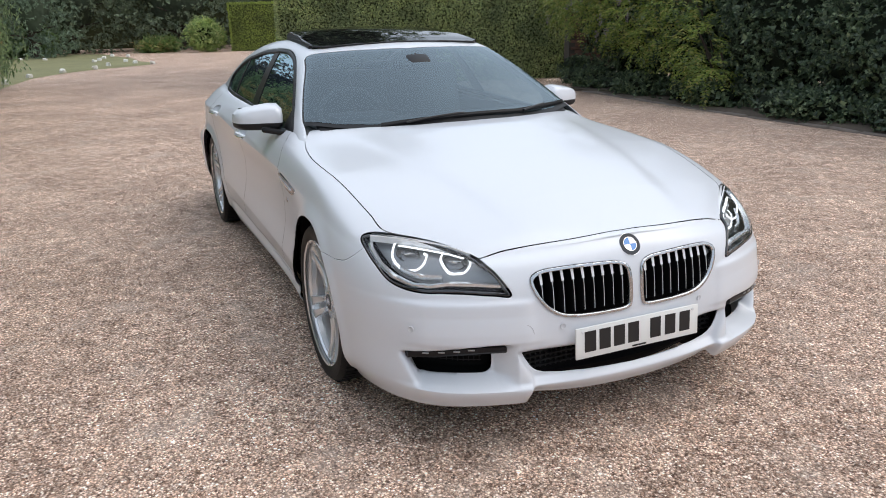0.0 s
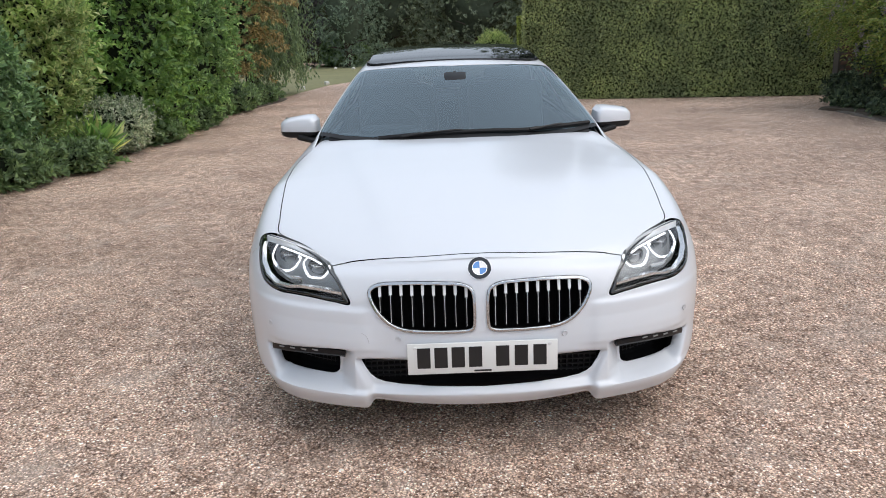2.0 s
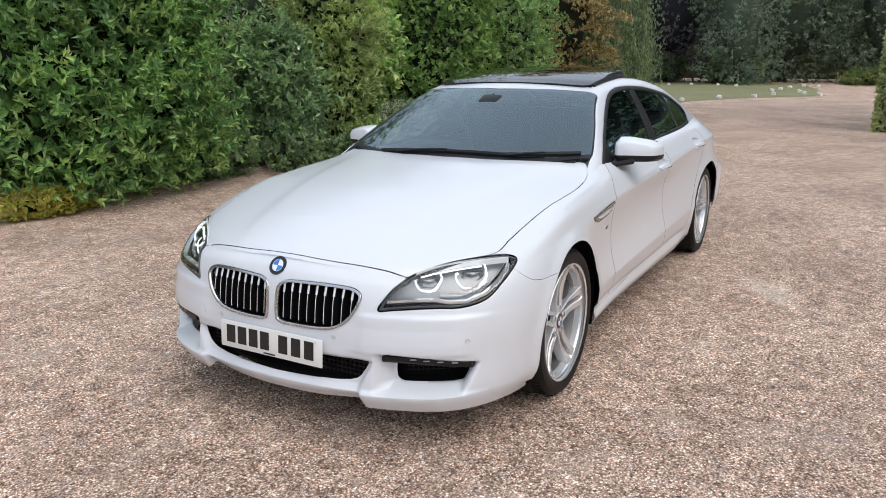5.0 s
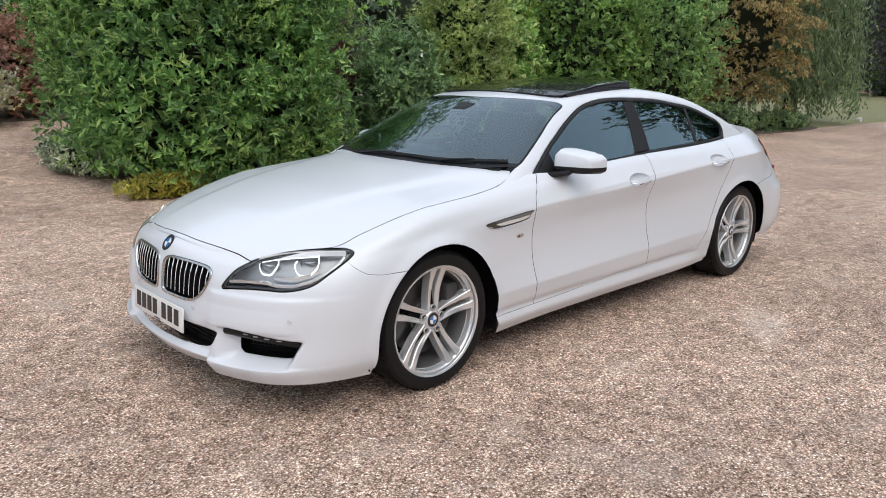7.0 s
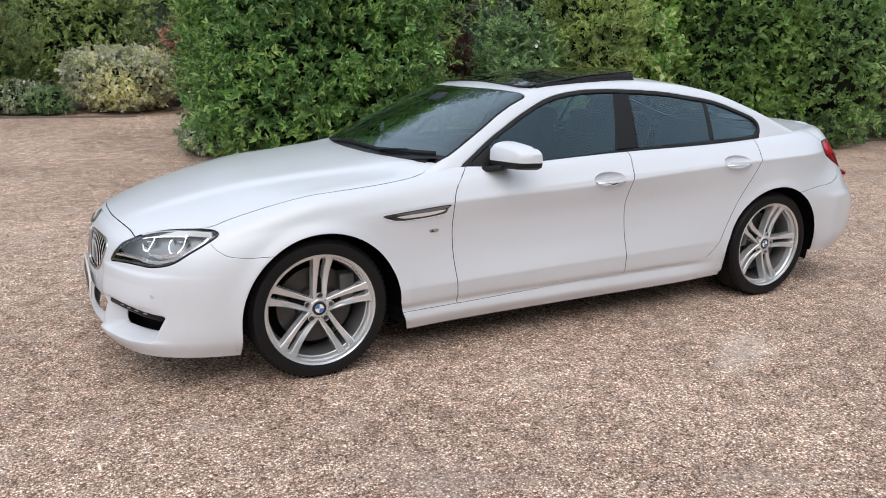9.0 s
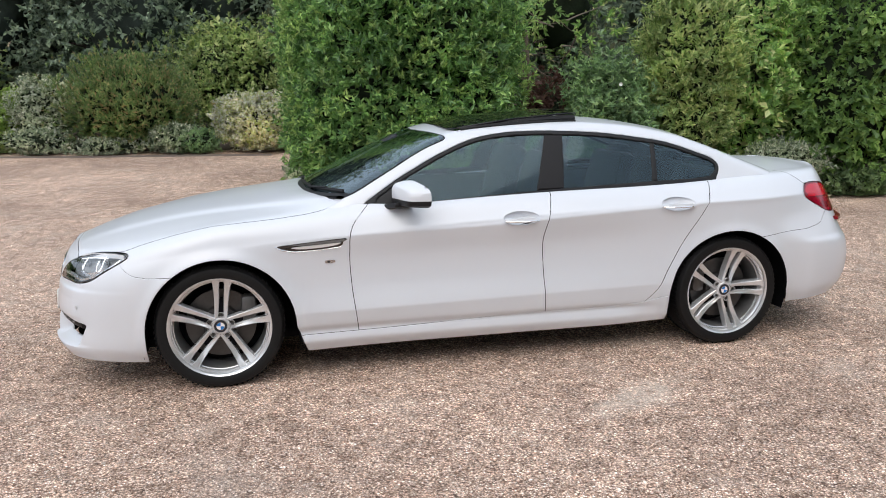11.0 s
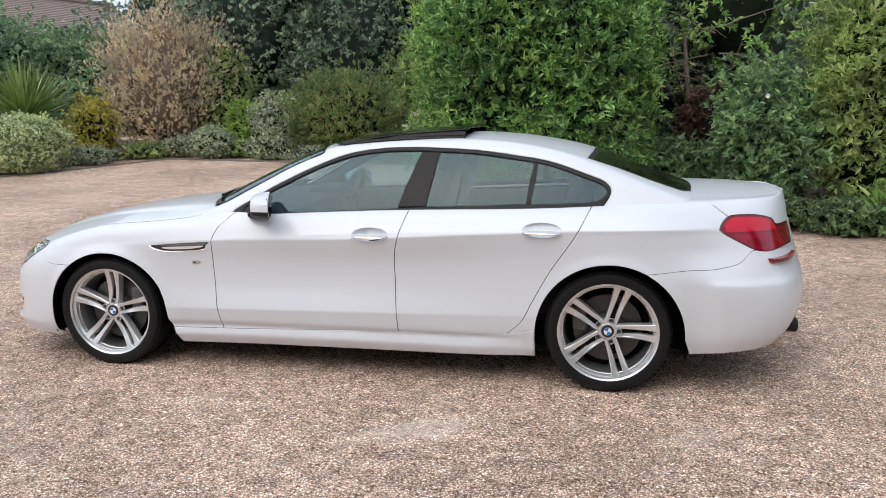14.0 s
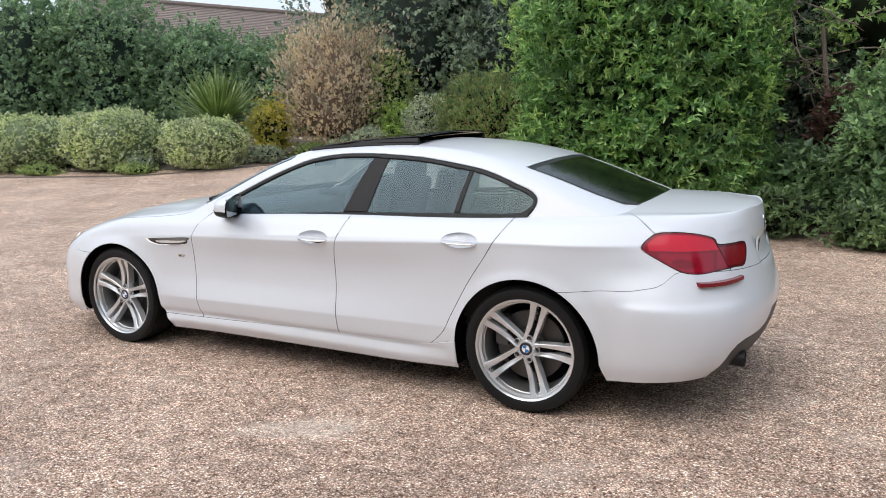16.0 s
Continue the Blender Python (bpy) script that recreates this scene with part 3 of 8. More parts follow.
# sunken middle round the intake, between two fins
fin_in = 0.448 - 0.05 * np.clip((0.37 - Z) / 0.10, 0, 1)
mid_in = step((0.372 - Z) / 0.004) * step((fin_in - Y) / 0.005) * np.clip((Z - 0.244) / 0.028, 0, 1)
low -= 0.026 * mid_in
# blade along the lower corner
low += 0.020 * step((0.254 - Z) / 0.003) * step((Y - 0.405) / 0.004) * np.clip((0.83 - Y) / 0.16, 0.05, 1)
shell[..., 0] += low * nose
shell[..., 1] += low * nose * np.clip((Y - 0.5) / 0.4, 0, 1)
lip_rise = 0.004 + 0.022 * np.clip(Y / 0.38, 0, 1) ** 2
shell[..., 2] += lip_rise * step((0.400 - Y) / 0.005) * nose * np.clip((0.25 - Z) / 0.06, 0, 1)
# blistered lip at the end of the boot lid
tail_lip = np.exp(-((X + 2.46) / 0.05) ** 2) * (Z > 0.93) * np.clip((0.62 - Y) / 0.1, 0, 1)
shell[..., 2] += 0.012 * tail_lip
# hollow under the boot lid's lip, for the plate
plate_d = outline_gap(Y, Z, np.array([(-0.3, 0.88), (0.30, 0.88), (0.27, 0.76), (-0.3, 0.76)]))
shell[..., 0] += 0.02 * step(-plate_d / 0.01) * (X < -2.2)
# soft shelf along the rear bumper and the sill
shell[..., 1] += 0.016 * step((0.625 - Z) / 0.008) * np.clip((-1.95 - X) / 0.1, 0, 1) * np.clip((Y - 0.5) / 0.2, 0, 1)
skirt = np.clip((X + 1.05) / 0.25, 0, 1) * (X < 1.15)
shell[..., 1] += 0.010 * step((0.235 - Z) / 0.012) * (np.abs(X) < 1.15) + 0.016 * step((0.228 - Z) / 0.009) * skirt - 0.012 * np.exp(-((Z - 0.272) / 0.020) ** 2) * skirt
# the bonnet's rear corners rise to the foot of the windscreen
BASE = ((0.0, 1.01), (0.25, 1.00), (0.45, 0.955), (0.60, 0.885), (0.72, 0.80), (0.80, 0.72))
ahead = X - np.interp(Y, [b[0] for b in BASE], [b[1] for b in BASE])
rise = np.interp(Y, (0.0, 0.25, 0.40, 0.55, 0.70, 0.77, 0.83), (0.0, 0.004, 0.012, 0.022, 0.032, 0.026, 0.0))
shell[..., 2] += rise * np.exp(-(np.clip(ahead, 0, None) / 0.13) ** 1.6) * np.exp(-(np.clip(-ahead - 0.05, 0, None) / 0.15) ** 2) * (Z > 0.80)
# the rear quarters draw in towards the tail lights
def draw_in(x):
    return 1 - 0.055 * np.exp(-((x + 2.06) / np.where(x < -2.06, 0.17, 0.28)) ** 2)


lift_in = np.clip((Z - 0.60) / 0.2, 0, 1)
shell[..., 1] *= 1 + (draw_in(X) - 1) * lift_in * lift_in * (3 - 2 * lift_in)
# crease along the flank, undercut below
crease = Z - np.interp(X, (-2.2, -1.128, -0.176, 0.75), (0.896, 0.885, 0.846, 0.800))
fade = np.clip((X + 2.25) / 0.3, 0, 1) * np.clip((0.72 - X) / 0.6, 0, 1) * (Y > 0.6)
shell[..., 1] += 0.009 * fade * np.where(crease > 0, np.exp(-crease / 0.05), np.exp(crease / 0.020))
shell[-1, :, 1] = 0
shell[:, 0, 1] = 0
shell[:, -1, 1] = 0
SKIN = Sheet.grid(shell)
if np.cross(shell[74, NF + 46] - shell[74, NF + 45], shell[75, NF + 45] - shell[74, NF + 45])[1] < 0:
    SKIN.q = SKIN.q[:, ::-1]


def xyz(s):
    return s.v[:, 0], s.v[:, 1], s.v[:, 2]


def arch_gap(s, more=0.0):
    x, y, z = xyz(s)
    out = []
    for cx, r in ((1.471, 0.385), (-1.487, 0.392)):
        slant = np.where(x < cx, 0.34, 0.0) * np.clip(0.317 - z, 0, 1)
        d = np.where(z > 0.317, np.hypot(x - cx, z - 0.317), np.abs(x - cx) - slant) - r - more
        out.append(d)
    return np.where(y > 0.55, np.minimum(*out), 1)


LAMP_OUT = closed_curve([(-1.325, 0.572), (-1.268, 0.641), (-1.203, 0.677), (-1.119, 0.703), (-0.991, 0.725), (-0.844, 0.736), (-0.785, 0.734), (-0.762, 0.719),
                         (-0.804, 0.684), (-0.853, 0.651), (-0.911, 0.612), (-0.972, 0.592), (-1.042, 0.583), (-1.110, 0.584), (-1.185, 0.582), (-1.272, 0.574)], 5)
KIDNEY = closed_curve([(0.020, 0.50), (0.020, 0.60), (0.034, 0.632), (0.065, 0.646), (0.109, 0.650), (0.22, 0.652), (0.326, 0.648), (0.372, 0.638), (0.394, 0.617),
                       (0.388, 0.582), (0.362, 0.537), (0.322, 0.500), (0.267, 0.479), (0.18, 0.473), (0.102, 0.473), (0.042, 0.477)], 5)
INTAKE = np.array([(-0.3, 0.366), (0.432, 0.368), (0.418, 0.340), (0.397, 0.308), (0.378, 0.292), (0.350, 0.282), (0.29, 0.275), (0.2, 0.271), (0.0, 0.267), (-0.3, 0.269)])
FOG = np.array([(0.513, 0.382), (0.514, 0.326), (0.518, 0.302), (0.528, 0.291), (0.545, 0.286), (0.712, 0.281), (0.731, 0.285), (0.743, 0.296), (0.754, 0.325), (0.764, 0.362), (0.65, 0.378)])
TAIL_OUT = closed_curve([(0.864, 0.885), (0.904, 0.920), (0.966, 0.948), (1.065, 0.950), (1.151, 0.939), (1.230, 0.916), (1.246, 0.888), (1.347, 0.884), (1.452, 0.874),
                         (1.412, 0.782), (1.325, 0.777), (1.205, 0.773), (1.112, 0.766), (1.038, 0.771), (0.992, 0.787), (0.940, 0.821), (0.884, 0.861)], 4)


def lamp_gap(s):
    x, y, z = xyz(s)
    return np.where(x > 1.7, outline_gap((y - x) * 0.7071, z, LAMP_OUT), 1)


def tail_gap(s):
    x, y, z = xyz(s)
    return np.where((x < -1.9) & (z > 0.7), outline_gap(-(x + y) * 0.7071, z, TAIL_OUT), 1)


def nose_gap(s, poly):
    x, y, z = xyz(s)
    return np.where(x > 2.0, outline_gap(y, z, poly), 1)


LEFT_ARCHED = SKIN.keep(-arch_gap(SKIN))
lamp_lens, rest = LEFT_ARCHED.split(lamp_gap(LEFT_ARCHED), 0.003)
tail_lens, rest = rest.split(tail_gap(rest), 0.0018)
kidney_patch, rest = rest.split(nose_gap(rest, KIDNEY), 0.0)
_, rest = rest.split(nose_gap(rest, INTAKE), 0.0)
fog_patch, rest = rest.split(nose_gap(rest, FOG), 0.0)

# bonnet
HOOD_SIDE = ((0.70, 0.60), (0.80, 0.725), (0.935, 0.785), (1.1, 0.812), (1.38, 0.815), (1.64, 0.797), (1.846, 0.778), (1.95, 0.764), (2.065, 0.664), (2.165, 0.582), (2.225, 0.530))
HOOD_FRONT = ((0.0, 2.303), (0.19, 2.292), (0.302, 2.273), (0.394, 2.253), (0.458, 2.238), (0.504, 2.231), (0.60, 2.215))
x, y, z = xyz(rest)
hood_d = np.maximum(np.maximum(y - along(HOOD_SIDE, x), x - along(HOOD_FRONT, y)), along(BASE, y) - x)
hood_d = np.where(z > 0.6, hood_d, 1)
bonnet, rest = rest.split(hood_d)
# room for the cabin
x, y, z = xyz(rest)
open_d = np.where(z > 0.8, np.maximum(np.maximum(y - along(((1.1, 0.74), (0.72, 0.785), (-0.39, 0.770), (-1.38, 0.768), (-1.62, 0.745), (-1.80, 0.66), (-1.95, 0.50)), x), x - 1.3), -1.93 - x), 1)
rest = rest.keep(-open_d)
# bumpers, sill, doors, wings, boot
x, y, z = xyz(rest)
front_d = np.where(x > 1.3, z - along(((1.5, 0.625), (1.723, 0.625), (1.846, 0.628), (1.912, 0.648), (1.955, 0.69), (2.0, 0.8), (2.1, 1.3)), x), 1)
front_bumper, rest = rest.split(front_d, 0.0011)
x, y, z = xyz(rest)
back_d = np.where(x < -1.5, z - along(((-2.7, 0.755), (-2.48, 0.76), (-2.39, 0.768), (-2.26, 0.775), (-2.205, 0.772), (-2.152, 0.724), (-2.06, 0.697), (-1.86, 0.683), (-1.724, 0.667), (-1.6, 0.66)), x), 1)
rear_bumper, rest = rest.split(back_d, 0.0012)
DIFFUSER = np.array([(-0.3, 0.53), (0.26, 0.525), (0.30, 0.495), (0.36, 0.467), (0.46, 0.448), (0.62, 0.440), (0.68, 0.425), (0.715, 0.395), (0.735, 0.35), (0.75, 0.30), (0.76, 0.2), (0.76, 0.0), (-0.3, 0.0)])
x, y, z = xyz(rear_bumper)
diffuser, rear_bumper = rear_bumper.split(np.where(x < -2.2, outline_gap(y, z, DIFFUSER), 1), 0.0)
x, y, z = xyz(rest)
sill_d = np.where((x > -1.2) & (x < 1.2), z - along(((-1.2, 0.335), (-1.05, 0.325), (-0.94, 0.30), (-0.75, 0.284), (-0.3, 0.281), (0.75, 0.254), (1.2, 0.254)), x), 1)
sill, rest = rest.split(sill_d, 0.0012)
x, y, z = xyz(rest)
FRONT_LINE = ((0.25, 0.752), (0.506, 0.782), (0.708, 0.788), (0.808, 0.778), (0.855, 0.755), (0.905, 0.708), (0.95, 0.66))
MID_LINE = ((0.27, -0.327), (0.555, -0.313), (0.73, -0.313), (0.848, -0.342), (0.98, -0.385))
BACK_LINE = ((0.27, -0.90), (0.304, -0.945), (0.364, -1.01), (0.488, -1.079), (0.653, -1.17), (0.832, -1.29), (0.994, -1.385), (1.05, -1.42))
wing_d = np.where(y > 0.5, along(FRONT_LINE, z) - x, 1)
front_wing, rest = rest.split(np.where(xyz(rest)[0] > 0.3, wing_d, 1))
x, y, z = xyz(rest)
front_door, rest = rest.split(np.where(x > -0.7, along(MID_LINE, z) - x, 1))
x, y, z = xyz(rest)
rear_door, rest = rest.split(np.where(x > -1.7, along(BACK_LINE, z) - x, 1))
x, y, z = xyz(rest)
lid_d = np.where(x < -1.8, y - along(((-2.6, 0.585), (-2.48, 0.595), (-2.36, 0.612), (-2.2, 0.735), (-2.105, 0.79), (-2.03, 0.762), (-1.945, 0.672), (-1.88, 0.575), (-1.8, 0.5)), x) * draw_in(x), 1)
boot_lid, rear_wing = rest.split(lid_d)

HANDLES = (("front_door", -0.176, 0.838), ("rear_door", -1.128, 0.880))


def hollow(s, cx, cz):
    x, y, z = xyz(s)
    d = (np.hypot((x - cx) / 0.106, (z - cz) / 0.038) - 1) * 0.038
    return s.keep(-np.where((np.abs(x - cx) < 0.2) & (y > 0.6), d, 1))


front_door, rear_door = hollow(front_door, *HANDLES[0][1:]), hollow(rear_door, *HANDLES[1][1:])
bonnet.both().object("bonnet", PAINT, car, "", 0.0, True)
boot_lid.both().object("boot_lid", PAINT, car, "", 0.0, True)
bumper_f = front_bumper.both().object("front_bumper", PAINT, car, "sculpted white sports bumper", 0.004, True)
bumper_r = rear_bumper.both().object("rear_bumper", PAINT, car, "", 0.0, True)
doors = {}
for name, s in (("front_wing", front_wing), ("front_door", front_door), ("rear_door", rear_door), ("rear_wing", rear_wing), ("side_skirt", sill)):
    rim_t = 0.004 if "skirt" in name else 0.0
    doors[name, 1] = s.object(name, PAINT, car, "", rim_t)
    doors[name, -1] = s.mirrored().object(name, PAINT, car, "", rim_t)

# dark inner body behind the joints, with wells for the wheels
du, dv = np.gradient(shell, axis=1), np.gradient(shell, axis=0)
nrm = np.cross(du, dv)
nrm /= np.linalg.norm(nrm, axis=2, keepdims=True) + 1e-12
if nrm[74, NF + 45, 1] < 0:
    nrm = -nrm
inner = shell - nrm * 0.008
ends = np.stack((shell[..., 0] - 0.10 * np.clip((X - 1.7) / 0.3, 0, 1) + 0.07 * np.clip((-1.7 - X) / 0.4, 0, 1), shell[..., 1] - 0.035, shell[..., 2] - 0.035 * np.clip((Z - 0.4) / 0.1, 0, 1)), -1)
at_end = np.clip((np.abs(X) - 1.68) / 0.1, 0, 1)[..., None]
top_side = np.clip((Z - 0.84) / 0.03, 0, 1)[..., None]
at_end = np.maximum(at_end, top_side)
inner = inner * (1 - at_end) + ends * at_end
inner[..., 1] = np.maximum(inner[..., 1], 0)
inner = inner[::3, ::4]
core = Sheet.grid(inner)
core = hollow(hollow(core.keep(-arch_gap(core, 0.012)), *HANDLES[0][1:]), *HANDLES[1][1:])
x, y, z = xyz(core)
core = core.keep(-np.where(z > 0.8, np.maximum(np.maximum(y - 0.72, x - 1.0), -1.86 - x), 1))
core.both().object("inner_body", DARK, car, "black inner shell behind the panel joints")
bm = bmesh.new()
block(bm, 0, 0, 0.20, 4.3, 1.30, 0.06, 0.02)
block(bm, 0, 0, 0.22, 2.15, 1.62, 0.08, 0.02)
part("underbody", bm, DARK, car, "black underbody")
for cx in (1.471, -1.487):
    for side in (1, -1):
        bm = bmesh.new()
        prof = [(0.425, 0.885), (0.43, 0.60), (0.30, 0.58), (0.02, 0.58)]
        rings = lathe(bm, prof, 40)
        bmesh.ops.delete(bm, geom=[f for f in bm.faces if f.calc_center_median().z < -0.12], context="FACES")
        for v in bm.verts:
            v.co = Vector((v.co.x + cx, v.co.y * side, v.co.z + 0.317))
        part("wheel_arch_liner", bm, DARK, car, "black wheel arch liner")

# ---- cabin ----
cab = cabin_shell(260, 120)
CAB = Sheet.grid(cab)
if np.cross(cab[60, 131] - cab[60, 130], cab[61, 130] - cab[60, 130])[1] < 0:
    CAB.q = CAB.q[:, ::-1]
SIDE_WIN = closed_curve([(0.722, 0.896), (0.56, 1.025), (0.387, 1.119), (0.21, 1.202), (0.033, 1.266), (-0.146, 1.296), (-0.327, 1.304), (-0.52, 1.300), (-0.757, 1.286), (-0.962, 1.259),
                         (-1.166, 1.224), (-1.364, 1.157), (-1.456, 1.119), (-1.487, 1.075), (-1.460, 1.015), (-1.39, 0.979), (-0.975, 0.964), (-0.5, 0.946), (-0.1, 0.927), (0.35, 0.904)], 4)
SCREEN = np.array([(1.2, -0.2), (1.2, 0.83), (0.95, 0.775), (0.81, 0.752), (0.74, 0.747), (0.68, 0.732), (0.57, 0.699), (0.484, 0.671), (0.40, 0.640), (0.30, 0.608), (0.20, 0.585), (0.182, 0.57), (0.225, 0.38), (0.265, 0.20), (0.285, 0.0), (0.285, -0.2)])
BACKLIGHT = np.array([(-1.405, -0.2), (-1.405, 0.0), (-1.392, 0.27), (-1.365, 0.50), (-1.358, 0.548), (-1.38, 0.552), (-1.73, 0.54), (-1.88, 0.52), (-1.95, 0.43), (-2.01, 0.28), (-2.05, 0.0), (-2.05, -0.2)])
x, y, z = xyz(CAB)
side_area = np.where((z < 1.5) & (y > 0.4), outline_gap(x, z, SIDE_WIN), 1)
window, rest = CAB.split(side_area, 0.001)
x, y, z = xyz(rest)
screen, rest = rest.split(np.where(x > 0, outline_gap(x, y, SCREEN), 1), 0.001)
x, y, z = xyz(screen)
screen = screen.keep(x - np.interp(y, [b[0] for b in BASE], [b[1] for b in BASE]) - 0.012)
x, y, z = xyz(rest)
back_glass, rest = rest.split(np.where(x < -1, outline_gap(x, y, BACKLIGHT), 1), 0.001)
x, y, z = xyz(rest)
ROOF_HOLE = closed_curve([(0.165, -0.3), (0.165, 0.0), (0.155, 0.30), (0.115, 0.49), (0.06, 0.508), (-0.3, 0.49), (-0.60, 0.468), (-0.64, 0.44), (-0.645, 0.2), (-0.645, 0.0), (-0.645, -0.3)], 3)
_, rest = rest.split(np.where((z > 1.15), outline_gap(x, y, ROOF_HOLE), 1), 0.0)
x, y, z = xyz(rest)
rest = rest.keep(0.86 - z)
rest_roof = rest
roof = rest.both().object("roof", PAINT, car, "white roof frame and pillars", 0.004, True)

# windscreen with its black border
x, y, z = xyz(screen)
sd = np.maximum(outline_gap(x, y, SCREEN) + 0.009, x - np.interp(y, [b[0] for b in BASE], [b[1] for b in BASE]) + 0.018)
clear, frit = screen.split(sd, 0.0)
ws = clear.both().object("windscreen", GLASS_SCREEN, car, "grey tinted windscreen", 0, True)
frit.moved(np.array((0, 0, -0.002))).both().object("screen_border", TRIM, ws, "black screen border", 0, True)
x, y, z = xyz(back_glass)
sd = outline_gap(x, y, BACKLIGHT)
clear, frit = back_glass.split(sd + 0.03, 0.0)
rw = clear.moved(np.array((0, 0, -0.004))).both().object("rear_window", GLASS_DARK, car, "dark tinted rear window", 0, True)
frit.moved(np.array((0, 0, -0.004))).both().object("screen_border", TRIM, rw, "", 0, True)

# side windows: trim, panes, black pillar and divider
x, y, z = xyz(window)
belt = np.interp(x, (-1.39, -0.975, -0.5, -0.1, 0.35, 0.72), (0.979, 0.964, 0.946, 0.927, 0.904, 0.89))
ring_d = -(outline_gap(x, z, SIDE_WIN) + 0.020 + 0.016 * np.clip((belt + 0.07 - z) / 0.02, 0, 1))
trim, inside = window.split(ring_d, 0.0)
x, y, z = xyz(inside)
B_FRONT = ((0.9, -0.285), (0.97, -0.306), (1.28, -0.415), (1.4, -0.456))
B_BACK = ((0.9, -0.462), (0.975, -0.473), (1.28, -0.525), (1.4, -0.545))
DIV_F = ((0.9, -1.012), (0.99, -1.027), (1.22, -1.066), (1.4, -1.096))
DIV_B = ((0.9, -1.044), (0.99, -1.059), (1.22, -1.093), (1.4, -1.12))
sail, inside = inside.split(0.475 - x + (z - 0.92) * 0.25, 0.0)
x, y, z = xyz(inside)
pane_f, inside = inside.split(along(B_FRONT, z) - x, 0.0)
x, y, z = xyz(inside)
pillar, inside = inside.split(along(B_BACK, z) - x, 0.0)
x, y, z = xyz(inside)
pane_r, inside = inside.split(along(DIV_F, z) - x, 0.0)
x, y, z = xyz(inside)
divider, pane_q = inside.split(along(DIV_B, z) - x, 0.0)
IN = np.array((0, -0.006, 0))
for side in (1, -1):
    pick = (lambda s: s) if side > 0 else (lambda s: s.mirrored())
    fd, rd = doors["front_door", side], doors["rear_door", side]
    pick(trim.moved(np.array((0, 0.003, 0)))).object("window_trim", TRIM, car, "black window surround", 0.012)
    pick(sail).object("mirror_base", TRIM, fd, "black mirror corner", 0.006)
    pick(pane_f.moved(IN)).object("window_pane", GLASS, fd, "tinted door glass")
    pick(pillar.moved(IN * 0.4)).object("pillar_cover", PILLAR, fd, "gloss black door pillar", 0.004)
    pick(pane_r.moved(IN)).object("window_pane", GLASS, rd, "tinted door glass")
    pick(divider.moved(IN * 0.4)).object("window_divider", TRIM, rd, "black window divider", 0.006)
    pick(pane_q.moved(IN)).object("window_pane", GLASS, rd, "tinted quarter glass")

# tilted roof glass
def on_roof(x, y):
    bow = np.clip(x / 0.25, 0, 1) * 0.14 + np.clip((-1.0 - x) / 0.4, 0, 1) * -0.12
    return spl(*ROOF, x + bow * y * y) - 0.112 * y * y


g = np.meshgrid(np.linspace(-0.54, 0.54, 60), np.linspace(0.19, -0.66, 60))
lid = np.stack((g[1], g[0], on_roof(g[1], g[0]) + 0.030 * g[0] ** 2 - 0.001 + 0.038 * np.clip((0.10 - g[1]) / 0.74, 0, 1) ** 1.0), -1)
lid = Sheet.grid(lid)
if lid.v[0, 1] < 0:
    lid.q = lid.q[:, ::-1]
x, y, z = xyz(lid)
edge = np.abs(y) - along(((-0.66, 0.462), (-0.6, 0.474), (-0.3, 0.494), (0.06, 0.512), (0.11, 0.50), (0.16, 0.40), (0.19, 0.2)), x)
lid = lid.keep(np.maximum(edge, x - 0.168 + 0.12 * y * y))
sunroof = lid.object("sunroof", ROOF_GLASS, car, "black glass sunroof tilted open", 0.008)
for side in (1, -1):
    bm = bmesh.new()
    xs = np.linspace(0.08, -0.655, 14)
    tube(bm, [(a, side * (float(along(((-0.66, 0.468), (-0.3, 0.498), (0.1, 0.512)), a)) + 0.006), float(on_roof(np.array(a), np.array(0.5))) + 0.002) for a in xs], 0.010, 6, False, 1.3)
    part("rubber_seal", bm, TRIM, sunroof)
    bm = bmesh.new()
    tube(bm, [(a, side * (float(along(((-0.66, 0.462), (-0.3, 0.490), (0.1, 0.505)), a))), float(on_roof(np.array(a), np.array(0.49))) + 0.003 + 0.018 * (0.10 - a) / 0.74) for a in np.linspace(0.0, -0.65, 10)], [0.006 + 0.014 * k / 9 for k in range(10)], 6, False, 1.2)
    part("side_seal", bm, TRIM, sunroof)

# ---- cabin fittings ----
bm = bmesh.new()
for cx, w in ((0.0, 1.45),):
    block(bm, -0.2, 0, 0.40, 2.3, 1.46, 0.05, 0.01)
part("cabin_floor", bm, CABIN, car, "dark carpeted cabin floor")
for side in (1, -1):
    bm = bmesh.new()
    block(bm, -0.3, side * 0.75, 0.68, 2.1, 0.05, 0.50, 0.02)
    part("door_card", bm, CABIN, car, "black door lining")
bm = bmesh.new()
block(bm, 0.62, 0, 0.84, 0.50, 1.44, 0.22, 0.06)
block(bm, 0.70, 0, 0.93, 0.40, 1.36, 0.05, 0.02)
block(bm, 0.50, -0.37, 0.955, 0.18, 0.36, 0.07, 0.03)
part("dashboard", bm, CABIN, car, "black dashboard")
bm = bmesh.new()
lathe(bm, [(0.185 + 0.016 * math.cos(a), 0.016 * math.sin(a)) for a in np.linspace(0, 2 * math.pi, 8, endpoint=False)], 36, True)
block(bm, 0, 0, 0, 0.12, 0.03, 0.10, 0.012)
block(bm, 0, 0, 0, 0.35, 0.018, 0.035, 0.006)
wheel_at = pose(0.33, -0.37, 0.93, 0, 0, 0) @ pose(0, 0, 0, 0, 0, 90) @ pose(0, 0, 0, -25, 0, 0)
for v in bm.verts:
    v.co = wheel_at @ v.co
part("steering_wheel", bm, LEATHER, car, "black leather steering wheel")


